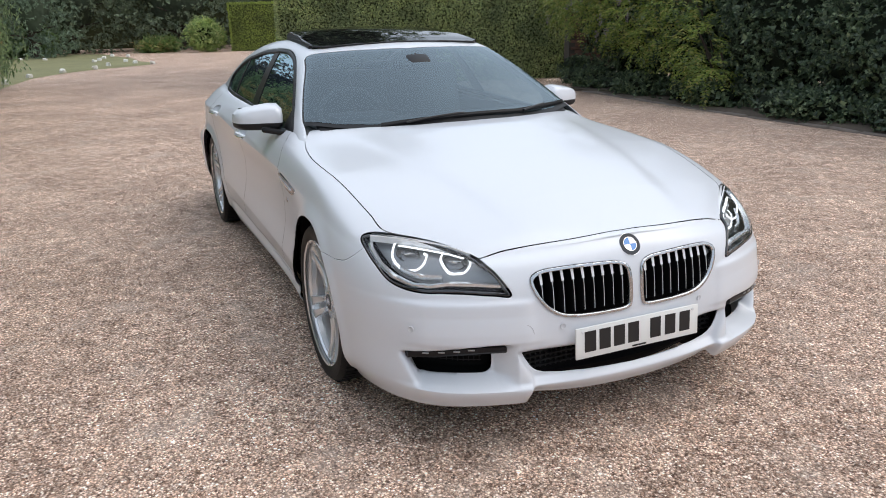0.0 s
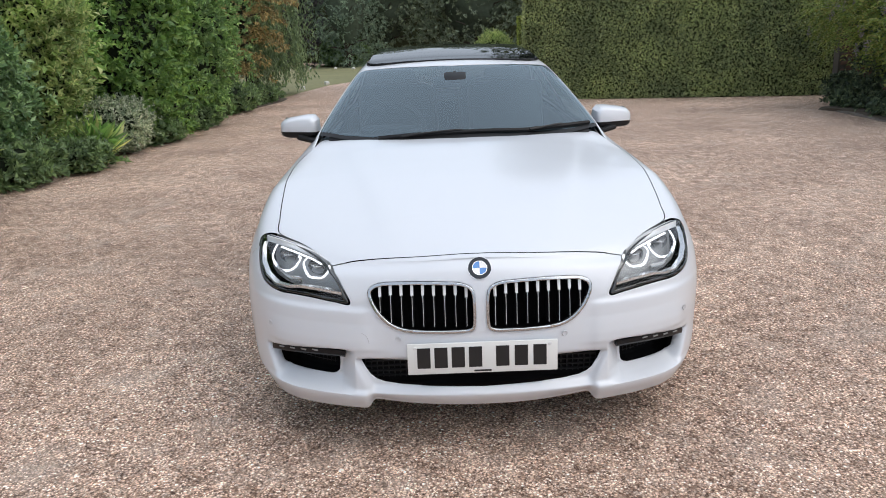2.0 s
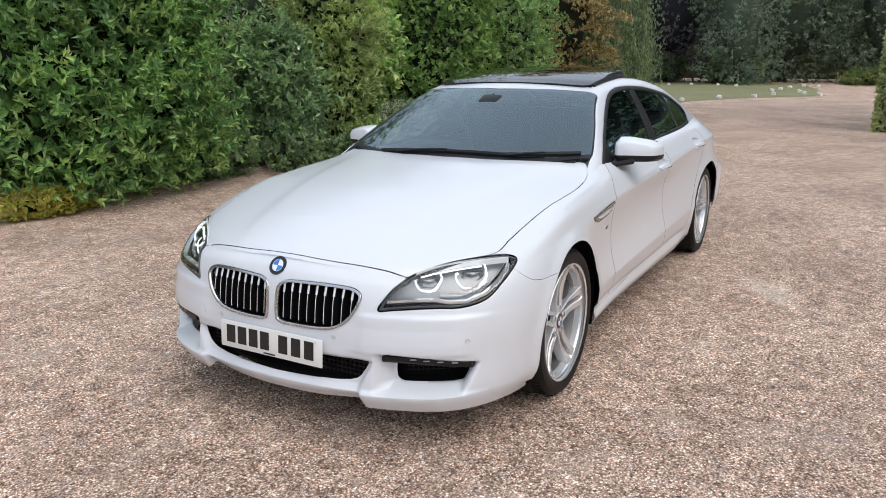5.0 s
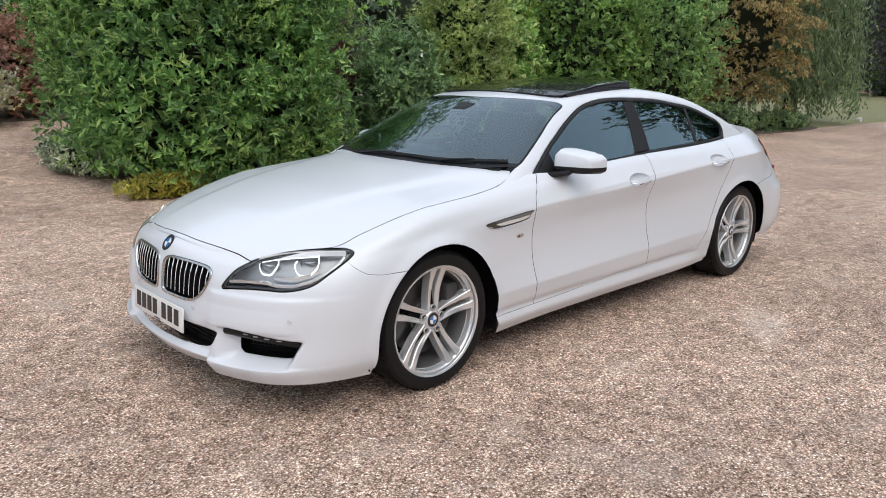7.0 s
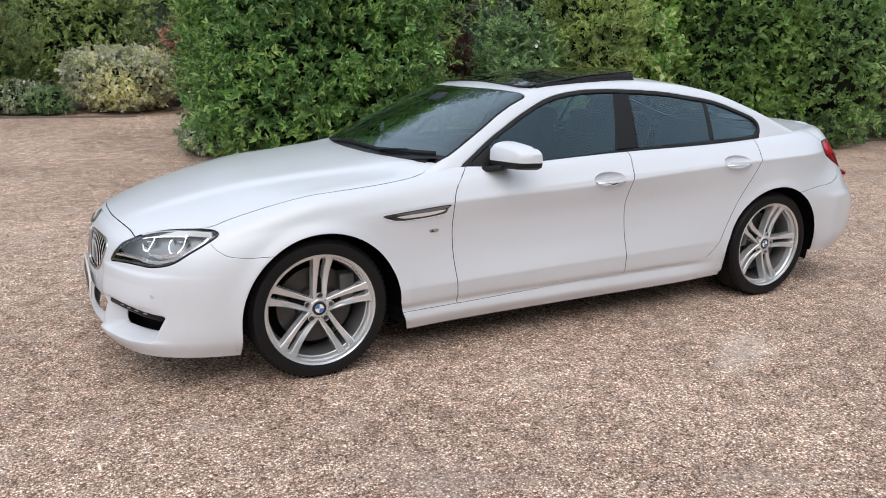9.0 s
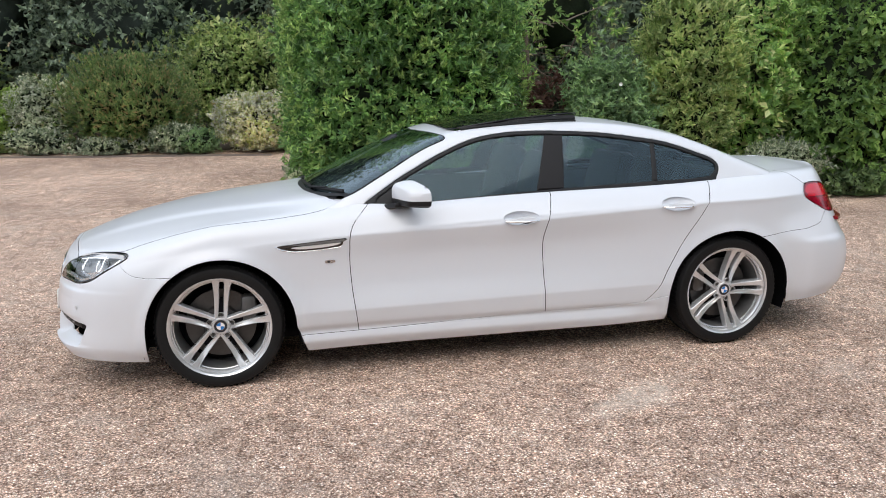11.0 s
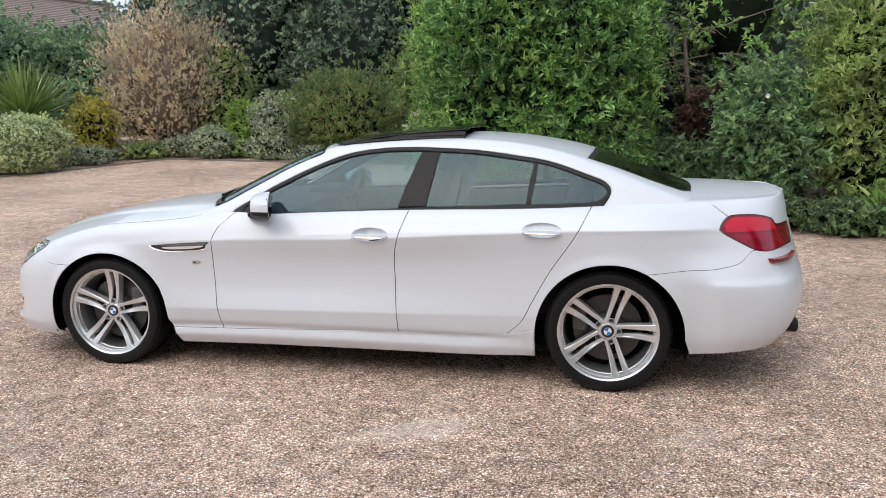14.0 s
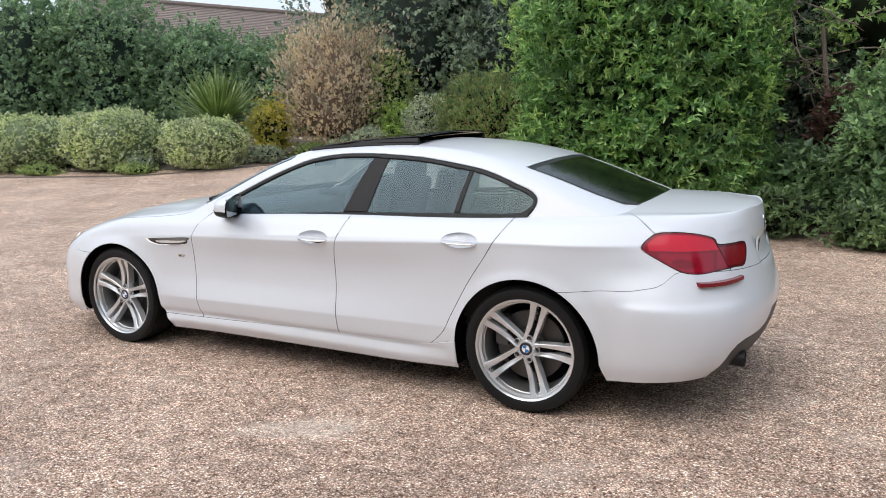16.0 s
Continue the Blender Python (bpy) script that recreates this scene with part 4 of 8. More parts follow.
def seat(cx, cy, w, low=0.0):
    top = new("seat")
    top.parent = car
    tagged(top, "black leather car seat")
    bm = bmesh.new()
    block(bm, cx, cy, 0.52, 0.52, w, 0.16, 0.05)
    part("cushion", bm, LEATHER, top)
    bm = bmesh.new()
    block(bm, 0, 0, 0, 0.14, w, 0.66, 0.06, pose(cx - 0.31, cy, 0.85 - low, 0, -16, 0))
    part("backrest", bm, LEATHER, top)
    bm = bmesh.new()
    block(bm, 0, 0, 0, 0.11, 0.29, 0.21, 0.055, pose(cx - 0.42, cy, 1.165 - low * 1.6, 0, -10, 0))
    tube(bm, [(cx - 0.40, cy + 0.06, 1.03 - low * 1.5), (cx - 0.415, cy + 0.06, 1.14 - low * 1.6)], 0.007)
    tube(bm, [(cx - 0.40, cy - 0.06, 1.03 - low * 1.5), (cx - 0.415, cy - 0.06, 1.14 - low * 1.6)], 0.007)
    part("headrest", bm, LEATHER, top)


seat(-0.12, 0.38, 0.52)
seat(-0.12, -0.38, 0.52)
seat(-0.92, 0.36, 0.56, 0.07)
seat(-0.92, -0.36, 0.56, 0.07)
bm = bmesh.new()
block(bm, -1.62, 0, 0.985, 0.46, 1.2, 0.03, 0.01)
part("parcel_shelf", bm, CABIN, car, "black parcel shelf")
bm = bmesh.new()
block(bm, 0, 0, 0, 0.02, 0.25, 0.065, 0.012, pose(0.36, 0, 1.215, 0, -12, 0))
tube(bm, [(0.36, 0, 1.23), (0.385, 0, 1.275)], 0.008)
part("rear_view_mirror", bm, TRIM, car, "black rear-view mirror")
bm = bmesh.new()
block(bm, 0, 0, 0, 0.11, 0.135, 0.04, 0.019, pose(0.425, 0, 1.237, 0, 27, 0))
part("sensor_housing", bm, TRIM, car, "black sensor housing behind the windscreen")
lining = Sheet(rest_roof.v * np.array((1, 0.975, 1)) - np.array((0, 0, 0.014)), rest_roof.q, rest_roof.rest)
x, y, z = xyz(lining)
lining.keep(0.93 - z).both().object("headlining", HEADLINE, car, "dark grey headlining and pillar trim")

# ---- nose parts ----
lin = np.linspace
_nose = shell[:int(NV * 0.71), :int(NF * 0.94)].reshape(-1, 3)


def nose_x(y, z):
    k = np.argsort((_nose[:, 1] - abs(y)) ** 2 + (_nose[:, 2] - z) ** 2 + (_nose[:, 0] < 1.9) * 1.0)[:4]
    w = 1 / (1e-4 + np.hypot(_nose[k, 1] - abs(y), _nose[k, 2] - z))
    return float((_nose[k, 0] * w).sum() / w.sum())


x, y, z = xyz(kidney_patch)
kd = outline_gap(y, z, KIDNEY)
ring, face = kidney_patch.split(-(kd + 0.0095), 0.0)
for side in (1, -1):
    pick = (lambda s: s) if side > 0 else (lambda s: s.mirrored())
    top = pick(ring.moved(np.array((0.006, 0, 0)))).object("kidney_grille", GRILLE_CHROME, car, "chrome-framed grille with black slats", 0.022)
    pick(face.moved(np.array((-0.075, 0, 0)))).object("grille_backing", DARK, top, "black backing")
    ys = lin(0.050, 0.352, 9)
    for i, yy in enumerate(ys):
        lo_z = max(0.482, float(np.interp(yy, (0.30, 0.33, 0.362, 0.388), (0.49, 0.507, 0.54, 0.585))))
        hi_z = float(np.interp(yy, (0.04, 0.07, 0.32, 0.37), (0.628, 0.640, 0.640, 0.63)))
        bm = bmesh.new()
        n = 7
        prev = None
        for k in range(n):
            zz = lo_z + (hi_z - lo_z) * k / (n - 1)
            xx = nose_x(yy, zz) - 0.010
            pts = [bm.verts.new((xx - 0.055, side * (yy + o), zz)) for o in (-0.0045, 0.0045)] + [bm.verts.new((xx, side * (yy + o), zz)) for o in (0.0035, -0.0035)]
            if prev:
                for a in range(4):
                    bm.faces.new((prev[a], prev[(a + 1) % 4], pts[(a + 1) % 4], pts[a]))
            else:
                bm.faces.new(pts)
            prev = pts
        bm.faces.new(prev)
        part("slat", bm, DARK, top, "", True, 30)
        # bright front edge, broad at the top
        bm = bmesh.new()
        zs = list(lin(lo_z + 0.004, hi_z - 0.038, 6)) + [hi_z - 0.0375, hi_z - 0.003]
        prev = None
        for k, zz in enumerate(zs):
            w = 0.0011 if k < 6 else 0.0052
            xx = nose_x(yy, zz) - 0.009
            pts = [bm.verts.new((xx, side * (yy - w), zz)), bm.verts.new((xx + 0.002, side * yy, zz)), bm.verts.new((xx, side * (yy + w), zz))]
            if prev:
                for a in range(2):
                    bm.faces.new((prev[a], prev[a + 1], pts[a + 1], pts[a]))
            prev = pts
        part("slat_edge", bm, SILVER_TRIM, top, "bright silver slat edge", True, 30)

# low intake and side vents, with mesh
bm = bmesh.new()
block(bm, 2.30, 0, 0.32, 0.02, 0.92, 0.13, 0.005)
intake = part("lower_intake", bm, DARK, car, "black lower intake")
bm = bmesh.new()
for k in range(5):
    block(bm, 2.318, 0, 0.285 + 0.019 * k, 0.012, 0.84, 0.004)
for k in range(41):
    block(bm, 2.317, -0.42 + 0.021 * k, 0.322, 0.008, 0.0035, 0.09)
part("intake_mesh", bm, MESH_BLACK, intake, "black plastic mesh")
for side in (1, -1):
    pick = (lambda s: s) if side > 0 else (lambda s: s.mirrored())
    vent = pick(fog_patch.moved(np.array((-0.055, -0.02, 0)))).object("fog_vent", DARK, car, "black side vent in the bumper")
    bm = bmesh.new()
    for k in range(5):
        zz = 0.317 + 0.014 * k
        tube(bm, [(nose_x(yy, zz) - 0.030, side * (yy - 0.012), zz) for yy in lin(0.545, 0.755, 8)], 0.0016, 4)
    for k in range(13):
        yy = 0.55 + 0.0165 * k
        tube(bm, [(nose_x(yy, 0.34) - 0.030, side * (yy - 0.012), zz) for zz in (0.31, 0.385)], 0.0014, 4)
    part("vent_mesh", bm, MESH_BLACK, vent)
    bm = bmesh.new()
    pts = [(nose_x(yy, 0.412) - 0.014, yy, zz) for yy, zz in ((0.487, 0.386), (0.54, 0.386), (0.60, 0.384), (0.66, 0.380), (0.72, 0.373), (0.765, 0.366), (0.780, 0.360))]
    prev = None
    for p in pts:
        ring_v = [bm.verts.new((p[0] + o[0], side * p[1], p[2] + o[1])) for o in ((-0.05, -0.012), (0.0, -0.012), (0.006, -0.004), (0.005, 0.011), (-0.05, 0.011))]
        if prev:
            for a in range(5):
                bm.faces.new((prev[a], prev[(a + 1) % 5], ring_v[(a + 1) % 5], ring_v[a]))
        else:
            bm.faces.new(ring_v)
        prev = ring_v
    bm.faces.new(prev)
    bar = part("fog_lamp_bar", bm, PILLAR, car, "slim black fog lamp bar")
    for k in range(4):
        yy = 0.60 + 0.045 * k
        bm = bmesh.new()
        block(bm, 0, 0, 0, 0.006, 0.024, 0.005, 0.002, pose(nose_x(yy, 0.412) - 0.008, side * yy, 0.391 - 0.10 * (yy - 0.60), 0, 0, side * 31))
        part("fog_led", bm, LAMP_GREY, bar)

# badge, plate, sensors
def roundel(at, axis, r, parent, name="badge"):
    """Ringed disc with four coloured quarters."""
    turn = Vector(axis).to_track_quat("Z", "Y").to_matrix().to_4x4()
    m = Matrix.Translation(at) @ turn
    def disc(r0, r1, z0, z1, a0=0.0, a1=2 * math.pi, n=36):
        bm = bmesh.new()
        ang = [a0 + (a1 - a0) * i / n for i in range(n + 1)]
        rows = [[m @ Vector((r * math.cos(a), r * math.sin(a), z)) for a in ang] for r, z in ((r1, 0), (r1, z1), (r0, z1 if r0 > 0 else z0))]
        vs = [[bm.verts.new(p) for p in row] for row in rows]
        for i in range(n):
            for j in range(2):
                bm.faces.new((vs[j][i], vs[j][i + 1], vs[j + 1][i + 1], vs[j + 1][i]))
        bmesh.ops.remove_doubles(bm, verts=bm.verts, dist=1e-6)
        return bm
    base = part(name, disc(0.0, r, 0.003, 0.003), CHROME, parent, "round badge with blue and white quarters")
    part("badge_ring", disc(r * 0.62, r * 0.98, 0.004, 0.0045), BADGE_RING, base, "black ring")
    for i in range(4):
        part("badge_quarter", disc(0.0, r * 0.60, 0.0047, 0.0047, math.pi / 2 * i, math.pi / 2 * (i + 1), 10), (WHITE, BLUE)[i % 2], base)
    part("badge_rim", disc(r * 0.60, r * 0.64, 0.005, 0.0052), CHROME, base)
    return base


roundel((2.349, 0, 0.688), (0.80, 0, 0.60), 0.041, car)
bm = bmesh.new()
block(bm, 0, 0, 0, 0.008, 0.524, 0.112, 0.003, pose(2.425, 0, 0.388, 0, -4, 0))
plate = part("number_plate", bm, PLATE, car, "white number plate with plain dark bars")
PLATE_AT = pose(2.4298, 0, 0.388, 0, -4, 0)
for i, yy in enumerate((-0.205, -0.145, -0.085, -0.025, 0.07, 0.135, 0.2)):
    bm = bmesh.new()
    block(bm, 0, yy, 0.004, 0.001, 0.046, 0.074, 0, PLATE_AT)
    part("plate_bar", bm, PLATE_INK, plate)
bm = bmesh.new()
block(bm, 0, 0.0, -0.047, 0.001, 0.06, 0.006, 0, PLATE_AT)
part("plate_bar", bm, PLATE_INK, plate)
for yy in (-0.235, 0.235):
    bm = bmesh.new()
    lathe(bm, [(0.0, 0.002), (0.005, 0.002), (0.006, 0.0)], 12)
    for v in bm.verts:
        v.co = PLATE_AT @ Vector((v.co.y, yy + v.co.x, 0.042 + v.co.z))
    part("plate_screw", bm, WHITE, plate)
_nose = shell[shell[..., 0] > 1.9].reshape(-1, 3)
for side in (1, -1):
    for yy, zz in ((0.292, 0.452), (0.772, 0.462)):
        bm = bmesh.new()
        turn = Vector((1, 0.15 if yy < 0.5 else 0.9, 0)).normalized()
        lathe(bm, [(0.0, 0.002), (0.0085, 0.002), (0.0095, 0.0025), (0.0105, 0.0)], 18)
        q = turn.to_track_quat("Y", "Z").to_matrix().to_4x4()
        k = np.argsort((_nose[:, 1] - yy) ** 2 + (_nose[:, 2] - zz) ** 2)[:3]
        at = Vector((float(_nose[k, 0].max()), yy, zz)) + turn * 0.003
        for v in bm.verts:
            p = at + q @ v.co
            v.co = Vector((p.x, p.y * side, p.z))
        part("parking_sensor", bm, SENSOR, bumper_f, "round parking sensor")

# round cover of the towing eye
bm = bmesh.new()
lathe(bm, [(0.0335, 0.0004), (0.0345, 0.0012), (0.0355, 0.0004)], 40)
q = Vector((1.0, -0.36, -0.05)).normalized().to_track_quat("Y", "Z").to_matrix().to_4x4()
for v in bm.verts:
    v.co = Vector((2.3660, -0.4295, 0.438)) + q @ v.co
part("tow_cover", bm, SEAM_GREY, bumper_f, "round towing eye cover")

# ---- headlights ----
def lens_points(s, depth):
    """The lamp's own surface moved inwards."""
    n = np.array((-0.7071, -0.7071, 0.0))
    return s.moved(n * depth)


x, y, z = xyz(lamp_lens)
ld = outline_gap((y - x) * 0.7071, z, LAMP_OUT)
rim, glass_s = lamp_lens.split(-(ld + 0.0062 + 0.005 * np.clip((0.615 - z) / 0.02, 0, 1)), 0.0)
_l = lamp_lens.v[np.unique(lamp_lens.q)]


def lamp_at(p, z, depth=0.0):
    """A place on the lamp's face (p along it, z up), moved inwards."""
    k = np.argsort(((_l[:, 1] - _l[:, 0]) * 0.7071 - p) ** 2 + (_l[:, 2] - z) ** 2)[:4]
    q = _l[k].mean(0)
    s = (q[0] + q[1]) * 0.7071 - depth
    return Vector(((s - p) * 0.7071, (s + p) * 0.7071, z))


def strip(bm, pts, w, d, side, depth):
    """A flat band along (p, z) points of the lamp's face."""
    prev = None
    n = len(pts)
    for i, (p, z) in enumerate(pts):
        a, b = pts[max(0, i - 1)], pts[min(n - 1, i + 1)]
        t = Vector((b[0] - a[0], b[1] - a[1]))
        t.normalize()
        nx, nz = -t.y, t.x
        ring_v = []
        for o, dd in ((-w, depth), (w, depth), (w, depth + d), (-w, depth + d)):
            c = lamp_at(p, z, dd)
            c = Vector((c.x - nx * o * 0.7071, c.y + nx * o * 0.7071, z + nz * o))
            ring_v.append(bm.verts.new((c.x, c.y * side, c.z)))
        if prev:
            for a in range(4):
                bm.faces.new((prev[a], prev[(a + 1) % 4], ring_v[(a + 1) % 4], ring_v[a]))
        else:
            bm.faces.new(ring_v)
        prev = ring_v
    bm.faces.new(prev)


for side in (1, -1):
    pick = (lambda s: s) if side > 0 else (lambda s: s.mirrored())
    lamp = pick(lens_points(lamp_lens, 0.075)).object("headlight", LAMP_GREY, car, "lit LED headlight with twin rings")
    pick(rim.moved(np.array((0.001, 0.001, 0)))).object("lamp_rim", BLACK_GLOSS, lamp, "black lamp surround", 0.016)
    pick(glass_s).object("lens", LENS, lamp, "clear lamp lens")
    # bright brow along the top and bottom edge
    bm = bmesh.new()
    strip(bm, [(-1.165, 0.683), (-1.10, 0.698), (-1.0, 0.710), (-0.90, 0.717), (-0.83, 0.719), (-0.795, 0.719)], 0.0115, 0.02, side, 0.012)
    part("brow", bm, SILVER_TRIM, lamp, "silver brow")
    bm = bmesh.new()
    strip(bm, [(-1.150, 0.678), (-1.10, 0.687), (-1.02, 0.697), (-0.96, 0.7025), (-0.91, 0.706)], 0.0015, 0.010, side, 0.010)
    part("brow_edge", bm, LED, lamp, "thin lit edge below the brow")
    bm = bmesh.new()
    strip(bm, [(-1.288, 0.600), (-1.211, 0.607), (-1.117, 0.609), (-1.067, 0.600), (-1.0, 0.600), (-0.926, 0.621), (-0.865, 0.652), (-0.815, 0.689), (-0.80, 0.708)], 0.0050, 0.02, side, 0.006)
    part("lower_trim", bm, LAMP_SILVER, lamp, "silver lower trim")
    bm = bmesh.new()
    strip(bm, [(-1.09, 0.617), (-1.02, 0.615), (-0.95, 0.628), (-0.90, 0.648)], 0.011, 0.01, side, 0.040)
    part("lower_trim", bm, LAMP_SILVER, lamp, "silver lower trim")
    # open rings, flat along the bottom, with a bowl behind each
    for pc, zc, w, ring_pts in ((-1.118, 0.662, 0.050, ((-1.052, 0.686), (-1.056, 0.676), (-1.064, 0.671), (-1.094, 0.651), (-1.119, 0.638), (-1.150, 0.637), (-1.175, 0.641), (-1.185, 0.658), (-1.179, 0.671), (-1.168, 0.675))),
                                (-0.945, 0.678, 0.052, ((-0.862, 0.707), (-0.869, 0.690), (-0.887, 0.667), (-0.935, 0.646), (-0.966, 0.640), (-1.0, 0.642), (-1.021, 0.648), (-1.035, 0.664), (-1.029, 0.682), (-1.010, 0.688)))):
        c = lamp_at(pc, zc, 0.060)
        ax = Vector((0.80, 0.60, 0.0)).normalized()
        q = ax.to_track_quat("Y", "Z").to_matrix().to_4x4()
        def put(bm):
            for v in bm.verts:
                p = c + q @ v.co
                v.co = Vector((p.x, p.y * side, p.z))
        bm = bmesh.new()
        lathe(bm, [(0.027, 0.010), (0.025, 0.0), (0.016, -0.008), (0.001, -0.010)], 28)
        for v in bm.verts:
            v.co.x *= 1.6
        put(bm)
        unit = part("lamp_reflector", bm, LAMP_BOWL, lamp, "grey reflector bowl")
        bm = bmesh.new()
        block(bm, 0, 0.006, 0.004, w * 0.9, 0.012, 0.004, 0.0015)
        block(bm, 0, 0.014, 0.002, w * 0.35, 0.008, 0.008, 0.003)
        put(bm)
        part("projector_shelf", bm, LAMP_SILVER, unit)
        bm = bmesh.new()
        at = np.arange(len(ring_pts))
        fine_at = lin(0, len(ring_pts) - 1, 37)
        strip(bm, [(float(p), float(zz) - 0.004) for p, zz in zip(spl(at, [r[0] for r in ring_pts], fine_at), spl(at, [r[1] for r in ring_pts], fine_at))], 0.0034, 0.007, side, 0.036)
        # the rings face more nearly straight ahead than the lens does
        xm = sum(v.co.x for v in bm.verts) / len(bm.verts)
        for v in bm.verts:
            dx = 0.55 * (xm - 0.008 - v.co.x)
            v.co += Vector((dx, -0.175 * dx * side, 0.29 * dx))
        part("light_ring", bm, LED, unit, "glowing white ring")

# ---- tail lights ----
x, y, z = xyz(tail_lens)
inner_split = np.where(x < -2.1, y - np.interp(x, (-2.6, -2.48, -2.36), (0.585, 0.598, 0.612)), 1)
t_in, t_out = tail_lens.split(inner_split, 0.002)
x, y, z = xyz(t_out)
tp = -(x + y) * 0.7071
divide = 0.866 - 0.02 * (tp - 1.0)
bright_d = np.maximum(divide + 0.003 - z, outline_gap(tp, z, TAIL_OUT) + 0.011)
bright_d = np.maximum(bright_d, 0.895 - tp)
bright, t_dark = t_out.split(bright_d, 0.0)
x, y, z = xyz(t_dark)
tp = -(x + y) * 0.7071
low_d = np.maximum(np.maximum(z - (0.860 - 0.02 * (tp - 1.0)), outline_gap(tp, z, TAIL_OUT) + 0.010), 0.93 - tp)
low_lens, t_dark = t_dark.split(low_d, 0.0)
x, y, z = xyz(low_lens)
tp = -(x + y) * 0.7071
# a darker eye at the outer end, and a dark upright band
eye_d = (np.hypot((tp - 1.035 - (z - 0.815) * 0.5) / 0.062, (z - 0.812 + (tp - 1.035) * 0.15) / 0.022) - 1) * 0.022
eye_lens, low_lens = low_lens.split(eye_d, 0.0)
x, y, z = xyz(low_lens)
tp = -(x + y) * 0.7071
band_lens, low_lens = low_lens.split(np.abs(tp - 1.20 - (z - 0.82) * 0.3) - 0.012, 0.0)
x, y, z = xyz(t_in)
in_d = outline_gap(-(x + y) * 0.7071, z, TAIL_OUT) + 0.012
in_mid, t_in = t_in.split(in_d, 0.0)
for side in (1, -1):
    pick = (lambda s: s) if side > 0 else (lambda s: s.mirrored())
    OUT = np.array((-0.001, 0.001, 0))
    lamp = pick(t_dark.moved(OUT)).object("tail_light", RED_DEEP, car, "red wrap-around tail light")
    pick(bright.moved(OUT)).object("light_bar", RED_LENS, lamp, "bright red light bar")
    pick(low_lens.moved(OUT)).object("brake_lens", RED_MID, lamp, "mid red brake lens")
    pick(eye_lens.moved(OUT)).object("reverse_lens", RED_DEEP, lamp, "deep red lamp eye")
    pick(band_lens.moved(OUT)).object("lens_band", RED_DEEP, lamp, "deep red upright band")
    pick(t_in.moved(OUT)).object("inner_lens", RED_DARK, lamp, "dark red inner lens")
    pick(in_mid.moved(OUT)).object("inner_glow", RED_DEEP, lamp, "deep red inner lens")
    bm = bmesh.new()
    prev = None
    for p in ((-2.312, 0.797, 0.722), (-2.36, 0.757, 0.720), (-2.41, 0.695, 0.720), (-2.45, 0.618, 0.722), (-2.475, 0.558, 0.727)):
        q = [bm.verts.new((p[0] + o[0] - 0.001, side * (p[1] + o[0] * -0.8 - 0.001), p[2] + o[1])) for o in ((0.02, -0.010), (-0.004, -0.009), (-0.004, 0.009), (0.02, 0.010))]
        if prev:
            for a in range(4):
                bm.faces.new((prev[a], prev[(a + 1) % 4], q[(a + 1) % 4], q[a]))
        else:
            bm.faces.new(q)
        prev = q
    bm.faces.new(prev)
    part("reflector", bm, RED_DEEP, bumper_r, "slim red reflector")

# rear: badge, plate, diffuser, pipes
_tail = shell[(shell[..., 0] < -2.2) & (shell[..., 1] < 0.2)]
TAIL_X = float(_tail[np.argmin(np.abs(_tail[:, 2] - 0.82)), 0]) + 0.014
roundel((-2.512, 0, 0.935), (-1, 0, 0.12), 0.041, car)
bm = bmesh.new()
block(bm, 0, 0, 0, 0.008, 0.524, 0.112, 0.003, pose(TAIL_X, 0, 0.82, 0, 3, 0))
plate2 = part("number_plate", bm, PLATE, car, "number plate with plain dark bars")
for yy in (-0.205, -0.145, -0.085, -0.025, 0.07, 0.135, 0.2):
    bm = bmesh.new()
    block(bm, -0.0048, yy, 0.004, 0.001, 0.046, 0.074, 0, pose(TAIL_X, 0, 0.82, 0, 3, 0))
    part("plate_bar", bm, PLATE_INK, plate2)
diffuser.moved(np.array((0.004, 0, 0))).both().object("diffuser", DIFFUSER_GREY, car, "dark grey rear diffuser", 0.006, True)
for side in (1, -1):
    bm = bmesh.new()
    lathe(bm, [(0.030, -0.10), (0.038, -0.10), (0.042, 0.0), (0.039, 0.012), (0.035, 0.01), (0.033, -0.09), (0.0, -0.09)], 24)
    for v in bm.verts:
        v.co = Vector((-2.495 - v.co.y, side * 0.570 + v.co.x * 1.25, 0.325 + v.co.z))
    part("tailpipe", bm, TRIM, car, "dark oval tailpipe")

# ---- door handles, wing vents, small badges, mirrors, wipers ----
_side = shell[10:int(NV * 0.685), NF - 2:NF + 95].reshape(-1, 3)


def skin_y(x, z):
    k = np.argsort((_side[:, 0] - x) ** 2 + (_side[:, 2] - z) ** 2)[:4]
    w = 1 / (1e-4 + np.hypot(_side[k, 0] - x, _side[k, 2] - z))
    return float((_side[k, 1] * w).sum() / w.sum())


